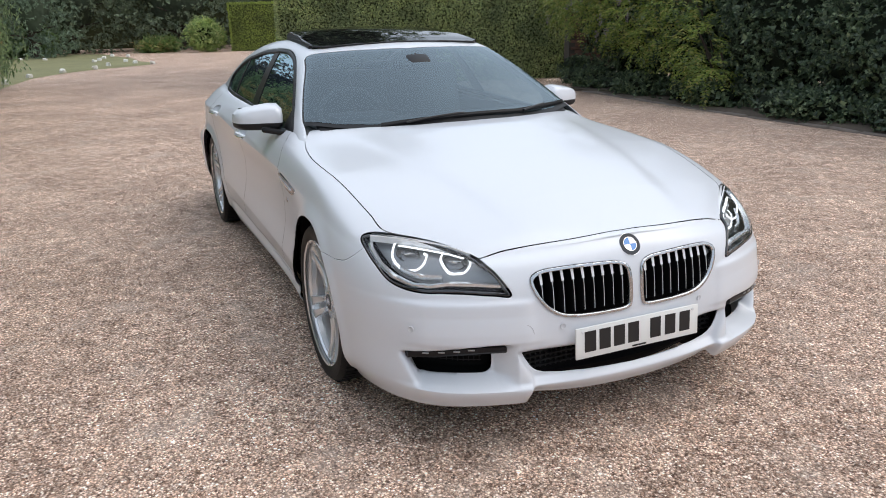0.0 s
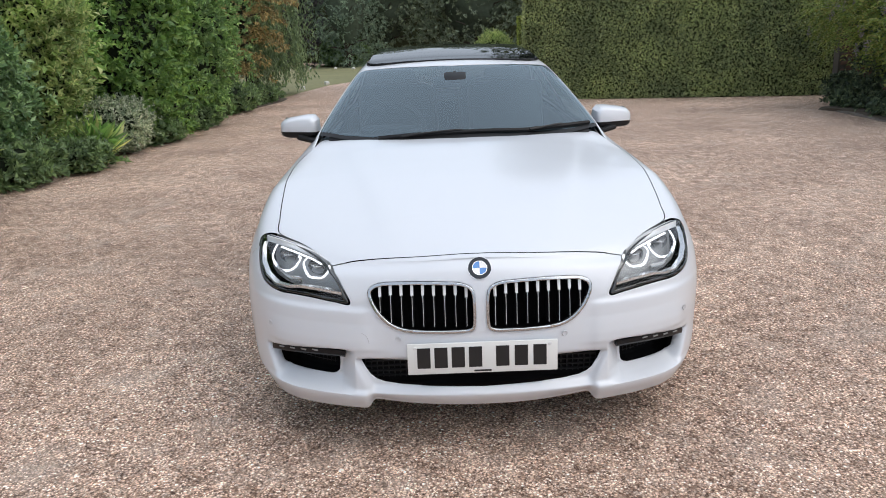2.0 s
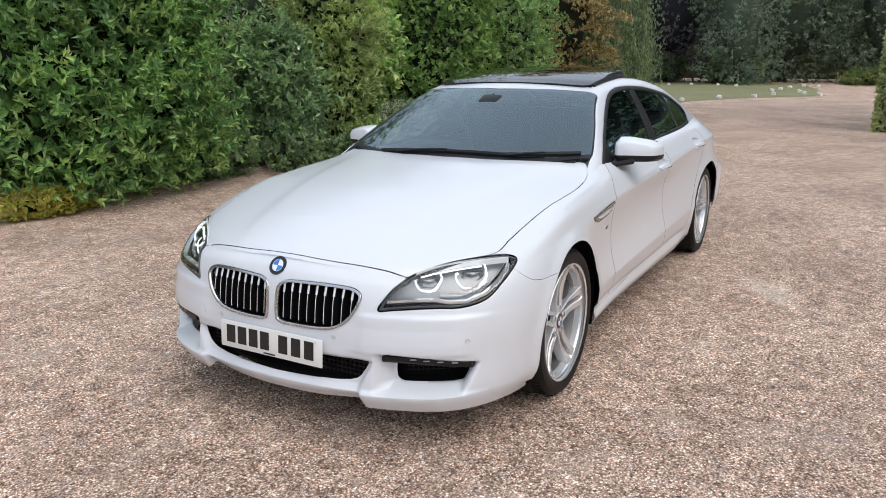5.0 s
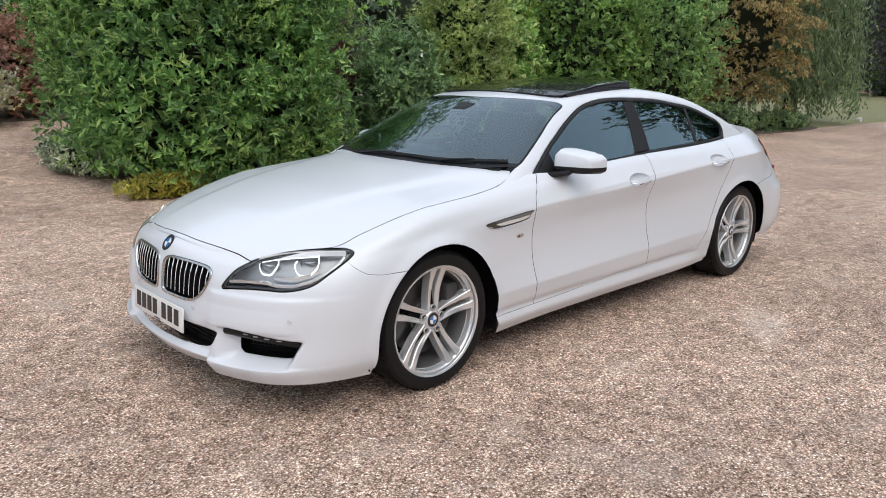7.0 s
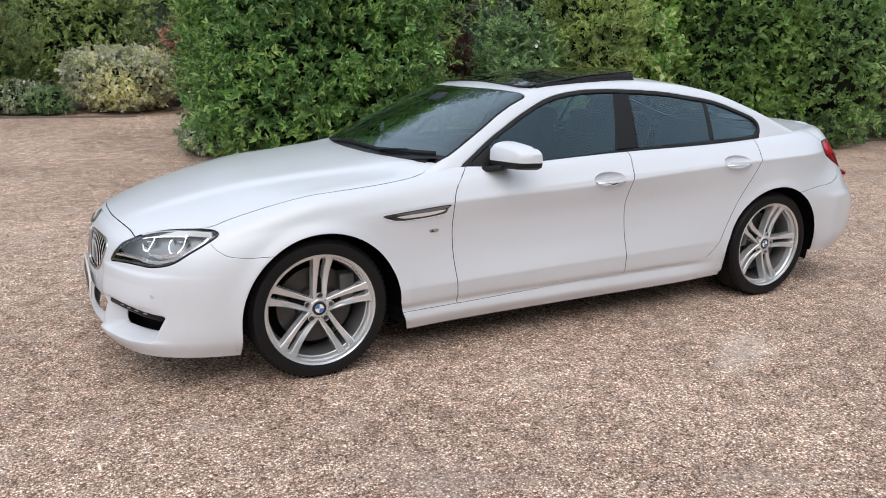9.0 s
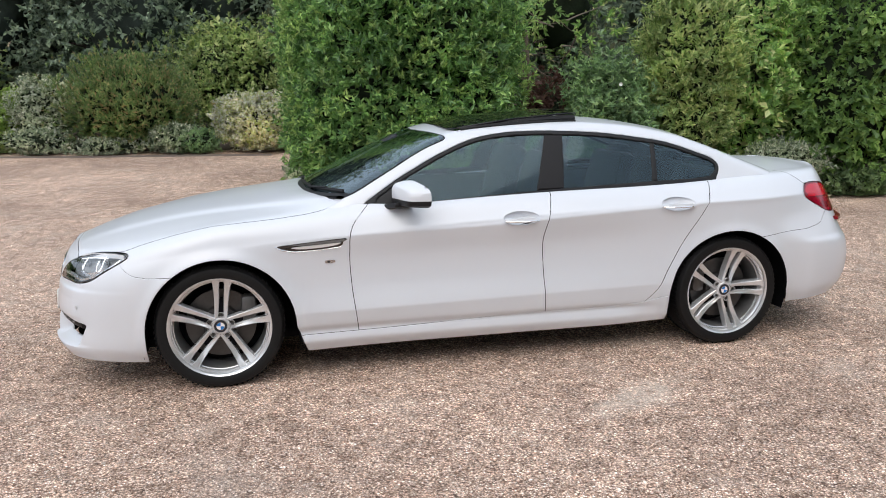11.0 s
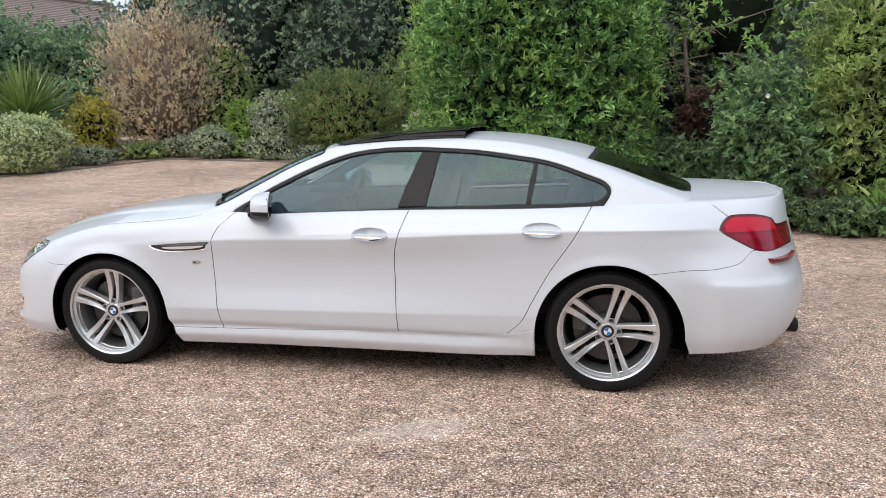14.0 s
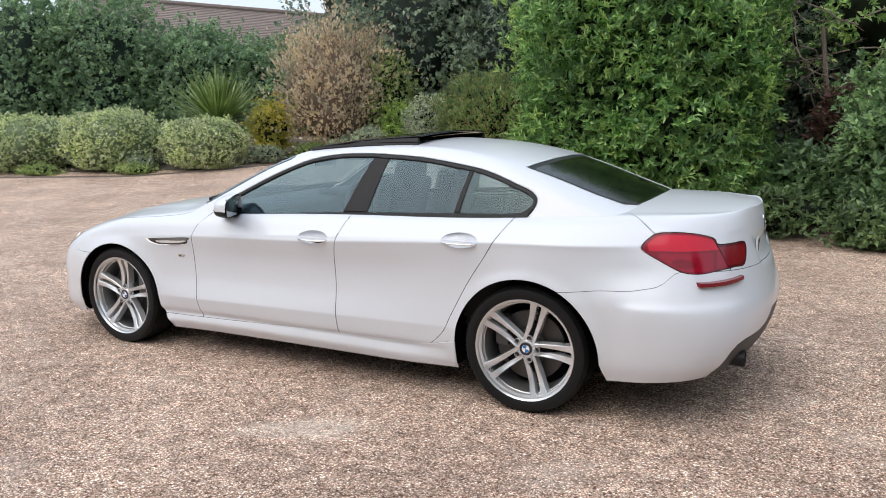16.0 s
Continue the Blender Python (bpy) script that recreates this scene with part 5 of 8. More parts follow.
for side in (1, -1):
    for door, cx, cz in HANDLES:
        d = doors[door, side]
        y0 = skin_y(cx, cz)
        bm = bmesh.new()
        # shallow bowl behind the grip
        rings = []
        for k in range(7):
            r = 1.02 - k * 0.15
            rings.append([bm.verts.new((cx + 0.106 * r * math.cos(a), side * (skin_y(cx + 0.106 * r * math.cos(a), cz + 0.038 * r * math.sin(a)) - 0.036 * (1 - r * r) ** 0.8 if r < 1 else skin_y(cx + 0.106 * r * math.cos(a), cz + 0.038 * r * math.sin(a)) - 0.0005), cz + 0.038 * r * math.sin(a))) for a in lin(0, 2 * math.pi, 32, endpoint=False)])
        for a, b in zip(rings, rings[1:]):
            for i in range(32):
                bm.faces.new((a[i], a[(i + 1) % 32], b[(i + 1) % 32], b[i]))
        bm.faces.new(rings[-1])
        bowl = part("handle_bowl", bm, PAINT, d)
        bm = bmesh.new()
        prev = None
        for t in lin(-1, 1, 13):
            w = 0.0120 * math.sqrt(max(0.05, 1 - t**6))
            xx = cx + 0.100 * t
            yy = max(skin_y(xx, cz), y0 - 0.01) + 0.026 - 0.022 * t**4
            q = [bm.verts.new((xx, side * (yy + o[0]), cz - 0.008 + o[1])) for o in ((-0.012, -w), (0.004, -w), (0.010, -w * 0.2), (0.006, w), (-0.012, w))]
            if prev:
                for a in range(5):
                    bm.faces.new((prev[a], prev[(a + 1) % 5], q[(a + 1) % 5], q[a]))
            else:
                bm.faces.new(q)
            prev = q
        bm.faces.new(prev)
        part("door_handle", bm, PAINT, d)
        bm = bmesh.new()
        tube(bm, [(cx + 0.098 * t, side * (max(skin_y(cx + 0.098 * t, cz), y0 - 0.01) + 0.0365 - 0.022 * t**4), cz - 0.013) for t in lin(-1, 1, 13)], 0.0034, 6)
        part("handle_strip", bm, CHROME, d, "chrome handle strip")
    # wing vent
    wing = doors["front_wing", side]
    def patch(pts, off, name, mat, thick):
        o = closed_curve(pts, 3)
        bm = bmesh.new()
        c = o.mean(0)
        prev = None
        for r in (1.0, 0.9, 0.5):
            q = [bm.verts.new((c[0] + (a - c[0]) * r, side * (skin_y(c[0] + (a - c[0]) * r, c[1] + (b - c[1]) * r) + (off if r < 1 else -0.004)), c[1] + (b - c[1]) * r)) for a, b in o]
            if prev:
                for i in range(len(q)):
                    bm.faces.new((prev[i], prev[(i + 1) % len(q)], q[(i + 1) % len(q)], q[i]))
            prev = q
        bm.faces.new(prev)
        return part(name, bm, mat, wing, {"wing_vent": "black side vent with a silver blade"}.get(name, ""))
    patch([(1.182, 0.750), (1.10, 0.759), (0.98, 0.768), (0.80, 0.779), (0.812, 0.757), (0.832, 0.733), (0.95, 0.721), (1.08, 0.718), (1.145, 0.731)], 0.003, "wing_vent", BLACK_GLOSS, 0.004)
    patch([(1.120, 0.7525), (0.98, 0.764), (0.808, 0.774), (0.822, 0.760), (0.96, 0.753), (1.07, 0.749)], 0.0050, "vent_slot", LAMP_BOWL, 0.004)
    patch([(1.105, 0.7405), (1.03, 0.7475), (0.93, 0.7515), (0.833, 0.7565), (0.842, 0.745), (0.93, 0.7335), (1.03, 0.7295), (1.08, 0.732)], 0.0085, "vent_blade", VENT_SILVER, 0.004)
    tb = bmesh.new()
    tube(tb, [(a, side * (skin_y(a, b) + 0.002), b) for a, b in ((1.178, 0.748), (1.145, 0.729), (1.08, 0.7165), (0.95, 0.7195), (0.835, 0.7305))], 0.0022, 5)
    part("vent_edge", tb, CHROME, wing, "thin chrome edge")
    patch([(0.921, 0.659), (0.872, 0.661), (0.870, 0.645), (0.918, 0.644)], 0.003, "side_badge", SATIN, 0.003)
    patch([(0.910, 0.656), (0.893, 0.657), (0.893, 0.647), (0.909, 0.646)], 0.004, "badge_bar", PLATE_INK, 0.003)
    # wing mirror
    mirror = new("wing_mirror")
    mirror.parent = car
    tagged(mirror, "white wing mirror with a black base")
    bm = bmesh.new()
    n_th, n_ph = 22, 14
    rows = []
    for i in range(n_ph + 1):
        f = i / n_ph
        row = []
        for j in range(n_th):
            a = 2 * math.pi * j / n_th
            # squared-off egg: x back to front, y outwards
            e = 1 / (abs(math.cos(a)) ** 4.4 + abs(math.sin(a)) ** 4.4) ** (1 / 4.4)
            r = math.sin(math.acos(max(-1, min(1, 1 - 2 * f)))) ** 0.40
            px = math.cos(math.pi * f)
            yy = 0.905 + 0.118 * r * e * math.cos(a) * (1.0 - 0.10 * px)
            tt = (yy - 0.905) / 0.118
            zz = 1.004 + ((0.086 * (0.90 - 0.22 * tt)) if math.sin(a) > 0 else 0.046) * r * e * math.sin(a) * (1.0 - 0.08 * px)
            xx = 0.475 + 0.075 * px - 0.35 * (yy - 0.86)
            row.append((xx - 0.018, yy, zz - 0.026))
        rows.append(row)
    vs = [[bm.verts.new((p[0], p[1] * side, p[2])) for p in row] for row in rows]
    for a, b in zip(vs, vs[1:]):
        for j in range(n_th):
            bm.faces.new((a[j], a[(j + 1) % n_th], b[(j + 1) % n_th], b[j]))
    bmesh.ops.remove_doubles(bm, verts=bm.verts, dist=1e-5)
    back = Vector((0.406, side * 0.905, 0.974))
    bmesh.ops.bisect_plane(bm, geom=bm.verts[:] + bm.edges[:] + bm.faces[:], plane_co=back, plane_no=(-1, -0.35 * side, 0), clear_outer=True)
    low_bm = bm.copy()
    bmesh.ops.bisect_plane(bm, geom=bm.verts[:] + bm.edges[:] + bm.faces[:], plane_co=(0, 0, 0.973), plane_no=(0, 0, 1), clear_inner=True)
    part("mirror_cap", bm, PAINT, mirror)
    bmesh.ops.bisect_plane(low_bm, geom=low_bm.verts[:] + low_bm.edges[:] + low_bm.faces[:], plane_co=(0, 0, 0.972), plane_no=(0, 0, 1), clear_outer=True)
    part("mirror_base", low_bm, TRIM, mirror, "black lower shell")
    bm = bmesh.new()
    block(bm, 0, 0, 0, 0.085, 0.16, 0.028, 0.011, pose(0.530, side * 0.825, 0.930, side * 10, 0, side * 22))
    part("mirror_arm", bm, TRIM, mirror, "black mirror arm")
    bm = bmesh.new()
    block(bm, 0, 0, 0, 0.006, 0.185, 0.110, 0.003, pose(0.414, side * 0.905, 0.990, 0, 0, side * 19.3))
    part("mirror_glass", bm, MIRROR, mirror, "mirror glass")

# wipers lie along the foot of the windscreen
def on_screen(x, y):
    return float(on_roof(np.array(x), np.array(y)))


def wiper(p0, p1, pivot, bow):
    top = new("wiper")
    top.parent = car
    tagged(top, "black windscreen wiper")
    pts = [Vector(p0).lerp(Vector(p1), t) + Vector((bow * (1 - (2 * t - 1) ** 2), 0, 0)) for t in lin(0, 1, 12)]
    bm = bmesh.new()
    tube(bm, [(p.x, p.y, on_screen(p.x, p.y) + 0.008) for p in pts], 0.007, 5, False, 1.6)
    part("blade", bm, TRIM, top)
    bm = bmesh.new()
    mid = Vector(p0).lerp(Vector(p1), 0.55) + Vector((bow * 0.95, 0, 0))
    arm = [Vector(pivot).lerp(mid, t) for t in lin(0, 1, 8)]
    tube(bm, [(p.x, p.y, on_screen(p.x, p.y) + 0.018) for p in arm], 0.008, 6, False, 0.7)
    part("arm", bm, TRIM, top)


wiper((0.965, -0.42, 0), (0.950, 0.36, 0), (1.0, -0.30, 0), 0.030)
wiper((0.955, 0.33, 0), (0.795, 0.70, 0), (0.965, 0.36, 0), 0.012)
bm = bmesh.new()
prev = None
for yy in lin(-0.69, 0.69, 40):
    xb = float(along(BASE, abs(yy)))
    zz = on_screen(xb, yy)
    q = [bm.verts.new(p) for p in ((xb + 0.02, yy, zz - 0.022), (xb - 0.035, yy, zz + 0.0025 + 0.012), (xb - 0.05, yy, zz - 0.01), (xb + 0.02, yy, zz - 0.06))]
    if prev:
        for a in range(4):
            bm.faces.new((prev[a], prev[(a + 1) % 4], q[(a + 1) % 4], q[a]))
    prev = q
part("cowl", bm, TRIM, car, "black cowl panel")


# ---- wheels ----
def make_wheel():
    w = new("wheel")
    tagged(w, "twin five-spoke silver alloy wheel with low tyre")
    bm = bmesh.new()
    prof = [(0.262, -0.115), (0.275, -0.122), (0.30, -0.126), (0.318, -0.122), (0.330, -0.106), (0.334, -0.085), (0.336, -0.04), (0.336, 0.04), (0.334, 0.085), (0.330, 0.106),
            (0.318, 0.122), (0.300, 0.126), (0.275, 0.122), (0.262, 0.115)]
    lathe(bm, prof, 72)
    part("tyre", bm, RUBBER, w, "low-profile black tyre", True, 40)
    bm = bmesh.new()
    for i in range(72):
        a = 2 * math.pi * i / 72
        for sgn in (-1, 1):
            block(bm, 0, sgn * 0.078, 0.3352, 0.010, 0.05, 0.004, 0, pose(0, 0, 0, 0, math.degrees(a + (0.02 if sgn > 0 else 0)), 0))
    tagged(part("tread", bm, RUBBER, w), kind="stuff")
    bm = bmesh.new()
    lathe(bm, [(0.258, 0.117), (0.267, 0.122), (0.271, 0.114), (0.264, 0.106), (0.254, 0.103), (0.249, 0.094), (0.2455, 0.093), (0.242, 0.072), (0.2385, 0.070)], 72)
    part("rim", bm, ALLOY, w, "polished rim", True, 30)
    # barrel takes the shaded copy of the alloy
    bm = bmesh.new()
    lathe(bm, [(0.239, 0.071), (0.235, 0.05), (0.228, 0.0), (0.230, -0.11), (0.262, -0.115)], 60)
    part("rim_barrel", bm, ALLOY_SHADED, w, "inside of the rim with its shade as colour", True, 30)
    # black disc added: the shade behind the spokes, given as colour
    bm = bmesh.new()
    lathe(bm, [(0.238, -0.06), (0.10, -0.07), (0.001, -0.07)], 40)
    part("wheel_shade", bm, DARK, w, "black sheet as the shade behind the spokes")
    bm = bmesh.new()
    lathe(bm, [(0.185, -0.012), (0.185, 0.008), (0.10, 0.008), (0.09, 0.03), (0.001, 0.03)], 48)
    part("brake_disc", bm, IRON, w, "iron brake disc")
    for i in range(5):
        for sgn in (-1, 1):
            bm = bmesh.new()
            prev = None
            n = 14
            for k in range(n):
                t = k / (n - 1)
                r = 0.040 + 0.212 * t
                a = 0.0150 - 0.0035 * min(1, t / 0.35) + 0.003 * max(0, t - 0.5) - 0.006 * max(0, (t - 0.93) / 0.07)
                b = 0.0325 + 0.0085 * t + 0.011 * t**4
                yf = 0.082 + 0.020 * t - 0.013 * math.sin(t * math.pi)
                dip = 0.006 * math.sin(math.pi * min(1, 0.15 + t)) ** 0.7
                q = [bm.verts.new((sgn * o, yy, r)) for o, yy in ((a - 0.001, yf - 0.045), (a, yf - dip - 0.004), (a + 0.003, yf - dip), ((a + b) / 2, yf - dip * 0.75), (b - 0.0075, yf - 0.001), (b - 0.003, yf), (b, yf - 0.003), (b + 0.003, yf - 0.045))]
                if prev:
                    for a in range(len(q) - 1):
                        bm.faces.new((prev[a], prev[a + 1], q[a + 1], q[a]))
                    bm.faces.new((prev[-1], prev[0], q[0], q[-1]))
                prev = q
            m = pose(0, 0, 0, 0, 72 * i, 0)
            for v in bm.verts:
                v.co = m @ v.co
            part("spoke", bm, ALLOY, w, "", True, 28)
        # floor of the slot between the twin spokes, black to paint its shade
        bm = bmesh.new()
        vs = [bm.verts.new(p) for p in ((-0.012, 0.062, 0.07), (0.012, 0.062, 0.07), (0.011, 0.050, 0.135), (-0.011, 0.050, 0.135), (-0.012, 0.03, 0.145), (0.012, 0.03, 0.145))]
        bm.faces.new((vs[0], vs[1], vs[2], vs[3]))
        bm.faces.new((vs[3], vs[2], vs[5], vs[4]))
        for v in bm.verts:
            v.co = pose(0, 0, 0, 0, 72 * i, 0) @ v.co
        part("spoke_web", bm, DARK, w, "web between twin spokes, blackened as shade")
    bm = bmesh.new()
    lathe(bm, [(0.062, 0.03), (0.058, 0.060), (0.048, 0.076), (0.041, 0.083), (0.036, 0.083), (0.034, 0.080), (0.001, 0.080)], 40)
    part("hub", bm, ALLOY, w)
    for i in range(5):
        a = 2 * math.pi * i / 5
        bm = bmesh.new()
        lathe(bm, [(0.0165, 0.078), (0.0160, 0.0835), (0.0140, 0.0835), (0.0130, 0.066), (0.001, 0.066)], 18, False, pose(0.060 * math.sin(a), 0, 0.060 * math.cos(a)))
        bolt = part("wheel_bolt", bm, ALLOY, w)
        bm = bmesh.new()
        lathe(bm, [(0.0128, 0.068), (0.0085, 0.070), (0.0080, 0.076), (0.0055, 0.076), (0.0050, 0.070), (0.001, 0.070)], 12, False, pose(0.060 * math.sin(a), 0, 0.060 * math.cos(a)))
        part("bolt_head", bm, ALLOY_DARK, bolt)
    roundel((0, 0.0805, 0), (0, 1, 0), 0.034, w, "hub_cap")
    return w


wheel = make_wheel()
wheel.parent = car
# the twin spokes of the two visible wheels stand at different angles
WHEELS = ((AXLE, 0.785, 0.332, 5, 1), (-AXLE, 0.800, 0.332, 18, 1), (AXLE, -0.785, 0.332, 30, -1), (-AXLE, -0.800, 0.332, 10, -1))
for i, (wx, wy, wz, turn_deg, side) in enumerate(WHEELS):
    m = pose(wx, wy, wz) @ (pose(0, 0, 0, 0, 0, 0) if side > 0 else pose(0, 0, 0, 0, 0, 180)) @ pose(0, 0, 0, 0, -turn_deg, 0)
    if i == 0:
        wheel.matrix_basis = m
    else:
        copy_thing(wheel, m)
for cx in (AXLE, -AXLE):
    for side in (1, -1):
        bm2 = bmesh.new()
        block(bm2, cx - 0.15 * (1 if cx > 0 else -1), side * 0.80, 0.40, 0.08, 0.09, 0.16, 0.02)
        part("brake_caliper", bm2, ALLOY_DARK, car, "grey brake caliper")


# ---- plants ----
def leaf_material(name, tones, rough=0.45, glow=0.4, gain=1.45):
    """Leaves of several tones, each leaf one, that let some light through."""
    tones = [[min(0.8, c * gain) for c in t] for t in tones]
    m = bpy.data.materials.new(name)
    m.use_nodes = True
    n, l = m.node_tree.nodes, m.node_tree.links
    b = n["Principled BSDF"]
    g, r = n.new("ShaderNodeNewGeometry"), n.new("ShaderNodeValToRGB")
    e = r.color_ramp.elements
    while len(e) < len(tones):
        e.new(0.5)
    for i, (k, c) in enumerate(zip(e, tones)):
        k.position, k.color = i / (len(tones) - 1), rgb(c)
    l.new(g.outputs["Random Per Island"], r.inputs[0])
    tc, no = n.new("ShaderNodeTexCoord"), n.new("ShaderNodeTexNoise")
    no.inputs["Scale"].default_value, no.inputs["Detail"].default_value = 1.6, 3
    l.new(tc.outputs["Object"], no.inputs["Vector"])
    k = n.new("ShaderNodeValToRGB")
    k.color_ramp.elements[0].position, k.color_ramp.elements[0].color = 0.35, (0.72, 0.74, 0.72, 1)
    k.color_ramp.elements[1].position, k.color_ramp.elements[1].color = 0.65, (1.25, 1.22, 1.1, 1)
    l.new(no.outputs["Fac"], k.inputs[0])
    mu = n.new("ShaderNodeMixRGB")
    mu.blend_type, mu.inputs[0].default_value = "MULTIPLY", 1.0
    l.new(r.outputs[0], mu.inputs[1])
    l.new(k.outputs[0], mu.inputs[2])
    l.new(mu.outputs[0], b.inputs["Base Color"])
    b.inputs["Roughness"].default_value = rough
    b.inputs["Specular IOR Level"].default_value = 0.7
    t, x = n.new("ShaderNodeBsdfTranslucent"), n.new("ShaderNodeMixShader")
    l.new(mu.outputs[0], t.inputs[0])
    x.inputs[0].default_value = glow
    l.new(b.outputs[0], x.inputs[1])
    l.new(t.outputs[0], x.inputs[2])
    l.new(x.outputs[0], n["Material Output"].inputs[0])
    return m


BARK = plain("bark", (0.06, 0.048, 0.038), 0.9, 0, 0, 0.4, 20.0, 0.6)
# solid cores darker than the leaves: the plants' inner shade, put into colour
SHADE_CORE = plain("shade_core", (0.020, 0.027, 0.017), 1.0, 0, 0, 0.85, 26.0, 1.0, 0.1)
CLIP_CORE = plain("clipped_shade", (0.075, 0.088, 0.048), 1.0, 0, 0, 0.8, 30.0, 1.0, 0.1)
PALE_CORE = plain("mound_shade", (0.15, 0.19, 0.11), 1.0, 0, 0, 0.7, 30.0, 1.0, 0.1)
BROWN_CORE = plain("plume_shade", (0.19, 0.145, 0.11), 1.0, 0, 0, 0.7, 30.0, 1.0, 0.1)
HEDGE_CORE = plain("hedge_shade", (0.036, 0.052, 0.042), 1.0, 0, 0, 0.8, 12.0, 1.0, 0.1)
CROWN_CORE = plain("crown_shade", (0.085, 0.105, 0.075), 1.0, 0, 0, 0.9, 7.0, 1.0, 0.1)
# far core kept paler than the mid one: distance haze put into its colour
FAR_CORE = plain("far_crown_haze", (0.085, 0.108, 0.078), 1.0, 0, 0, 0.95, 5.0, 1.0, 0.1)
MID_CORE = plain("mid_crown_shade", (0.042, 0.054, 0.046), 1.0, 0, 0, 0.95, 7.0, 1.0, 0.1)
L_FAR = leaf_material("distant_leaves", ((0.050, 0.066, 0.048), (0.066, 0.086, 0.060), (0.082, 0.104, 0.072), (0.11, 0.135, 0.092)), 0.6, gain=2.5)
L_LAUREL = leaf_material("laurel_leaves", ((0.034, 0.074, 0.026), (0.050, 0.104, 0.035), (0.072, 0.138, 0.045), (0.105, 0.185, 0.058), (0.20, 0.29, 0.11)), 0.40, gain=2.5)
L_DEEP = leaf_material("deep_green_leaves", ((0.034, 0.056, 0.030), (0.048, 0.078, 0.040), (0.064, 0.100, 0.048), (0.10, 0.14, 0.068)), 0.42, gain=4.41)
L_OLIVE = leaf_material("olive_leaves", ((0.055, 0.085, 0.030), (0.085, 0.12, 0.042), (0.115, 0.155, 0.058), (0.145, 0.168, 0.072), (0.195, 0.205, 0.105)), 0.5, gain=3.46)
L_BRIGHT = leaf_material("bright_leaves", ((0.045, 0.090, 0.026), (0.070, 0.130, 0.036), (0.105, 0.175, 0.048), (0.16, 0.23, 0.07)), 0.5, gain=2.35)
L_PRIVET = leaf_material("privet_leaves", ((0.045, 0.080, 0.032), (0.066, 0.112, 0.042), (0.095, 0.150, 0.054), (0.15, 0.205, 0.08)), 0.5, gain=3.2)
L_VARIEG = leaf_material("variegated_leaves", ((0.10, 0.145, 0.06), (0.17, 0.225, 0.095), (0.28, 0.33, 0.16), (0.42, 0.46, 0.27), (0.52, 0.54, 0.36)), 0.5, gain=2.1)
L_GREY = leaf_material("grey_leaves", ((0.07, 0.095, 0.065), (0.13, 0.16, 0.11), (0.22, 0.25, 0.18), (0.36, 0.38, 0.30)), 0.55, gain=2.4)
L_BROWN = leaf_material("brown_leaves", ((0.23, 0.163, 0.130), (0.34, 0.252, 0.205), (0.43, 0.33, 0.272), (0.54, 0.43, 0.36), (0.27, 0.255, 0.16), (0.36, 0.33, 0.22)), 0.6, gain=2.01)
L_COPPER = leaf_material("copper_leaves", ((0.075, 0.060, 0.032), (0.125, 0.096, 0.046), (0.180, 0.138, 0.062), (0.245, 0.190, 0.085), (0.105, 0.115, 0.050)), 0.55, gain=2.6)
L_YELLOW = leaf_material("yellow_leaves", ((0.14, 0.15, 0.03), (0.24, 0.24, 0.045), (0.36, 0.32, 0.06), (0.26, 0.19, 0.06)), 0.5, gain=1.9)
L_CLIP = leaf_material("clipped_leaves", ((0.050, 0.062, 0.034), (0.070, 0.085, 0.043), (0.095, 0.110, 0.054), (0.13, 0.142, 0.076)), 0.5, gain=4.8)
L_DARK = leaf_material("far_leaves", ((0.028, 0.040, 0.031), (0.044, 0.060, 0.045), (0.062, 0.082, 0.060), (0.10, 0.125, 0.090)), 0.55, gain=4.26)
L_CREAM = leaf_material("cream_leaves", ((0.13, 0.16, 0.06), (0.28, 0.30, 0.14), (0.48, 0.48, 0.29), (0.62, 0.60, 0.42), (0.36, 0.27, 0.17)), 0.5, gain=2.5)
L_SHADE = leaf_material("shade_leaves", ((0.022, 0.036, 0.024), (0.032, 0.052, 0.033), (0.046, 0.070, 0.044), (0.080, 0.110, 0.066), (0.16, 0.20, 0.125)), 0.45, gain=1.9)
L_WILLOW = leaf_material("willow_leaves", ((0.05, 0.075, 0.042), (0.08, 0.11, 0.058), (0.12, 0.155, 0.08)), 0.5, gain=3.0)
L_SPIRAEA = leaf_material("spiraea_leaves", ((0.045, 0.080, 0.032), (0.070, 0.112, 0.042), (0.10, 0.148, 0.055), (0.14, 0.175, 0.070), (0.21, 0.145, 0.085)), 0.5, gain=2.5)
L_PALE = leaf_material("pale_leaves", ((0.14, 0.18, 0.11), (0.24, 0.28, 0.19), (0.36, 0.39, 0.29), (0.50, 0.52, 0.42)), 0.55, gain=1.7)
L_VIBURNUM = leaf_material("viburnum_leaves", ((0.045, 0.085, 0.028), (0.075, 0.125, 0.040), (0.12, 0.18, 0.058), (0.22, 0.29, 0.11)), 0.45, gain=3.96)
L_SQUARE = leaf_material("square_hedge_leaves", ((0.10, 0.13, 0.03), (0.15, 0.185, 0.042), (0.21, 0.25, 0.06)), 0.5, gain=2.2)
L_FRESH = leaf_material("fresh_leaves", ((0.09, 0.14, 0.035), (0.15, 0.22, 0.05), (0.23, 0.31, 0.08)), 0.5, gain=2.2)
L_HEDGE = leaf_material("hedge_ivy_leaves", ((0.040, 0.066, 0.042), (0.056, 0.090, 0.054), (0.076, 0.116, 0.066), (0.12, 0.16, 0.09)), 0.45, gain=3.6)
L_RED = leaf_material("red_leaves", ((0.15, 0.075, 0.062), (0.24, 0.125, 0.10), (0.33, 0.20, 0.165), (0.19, 0.145, 0.085)), 0.55, gain=2.1)
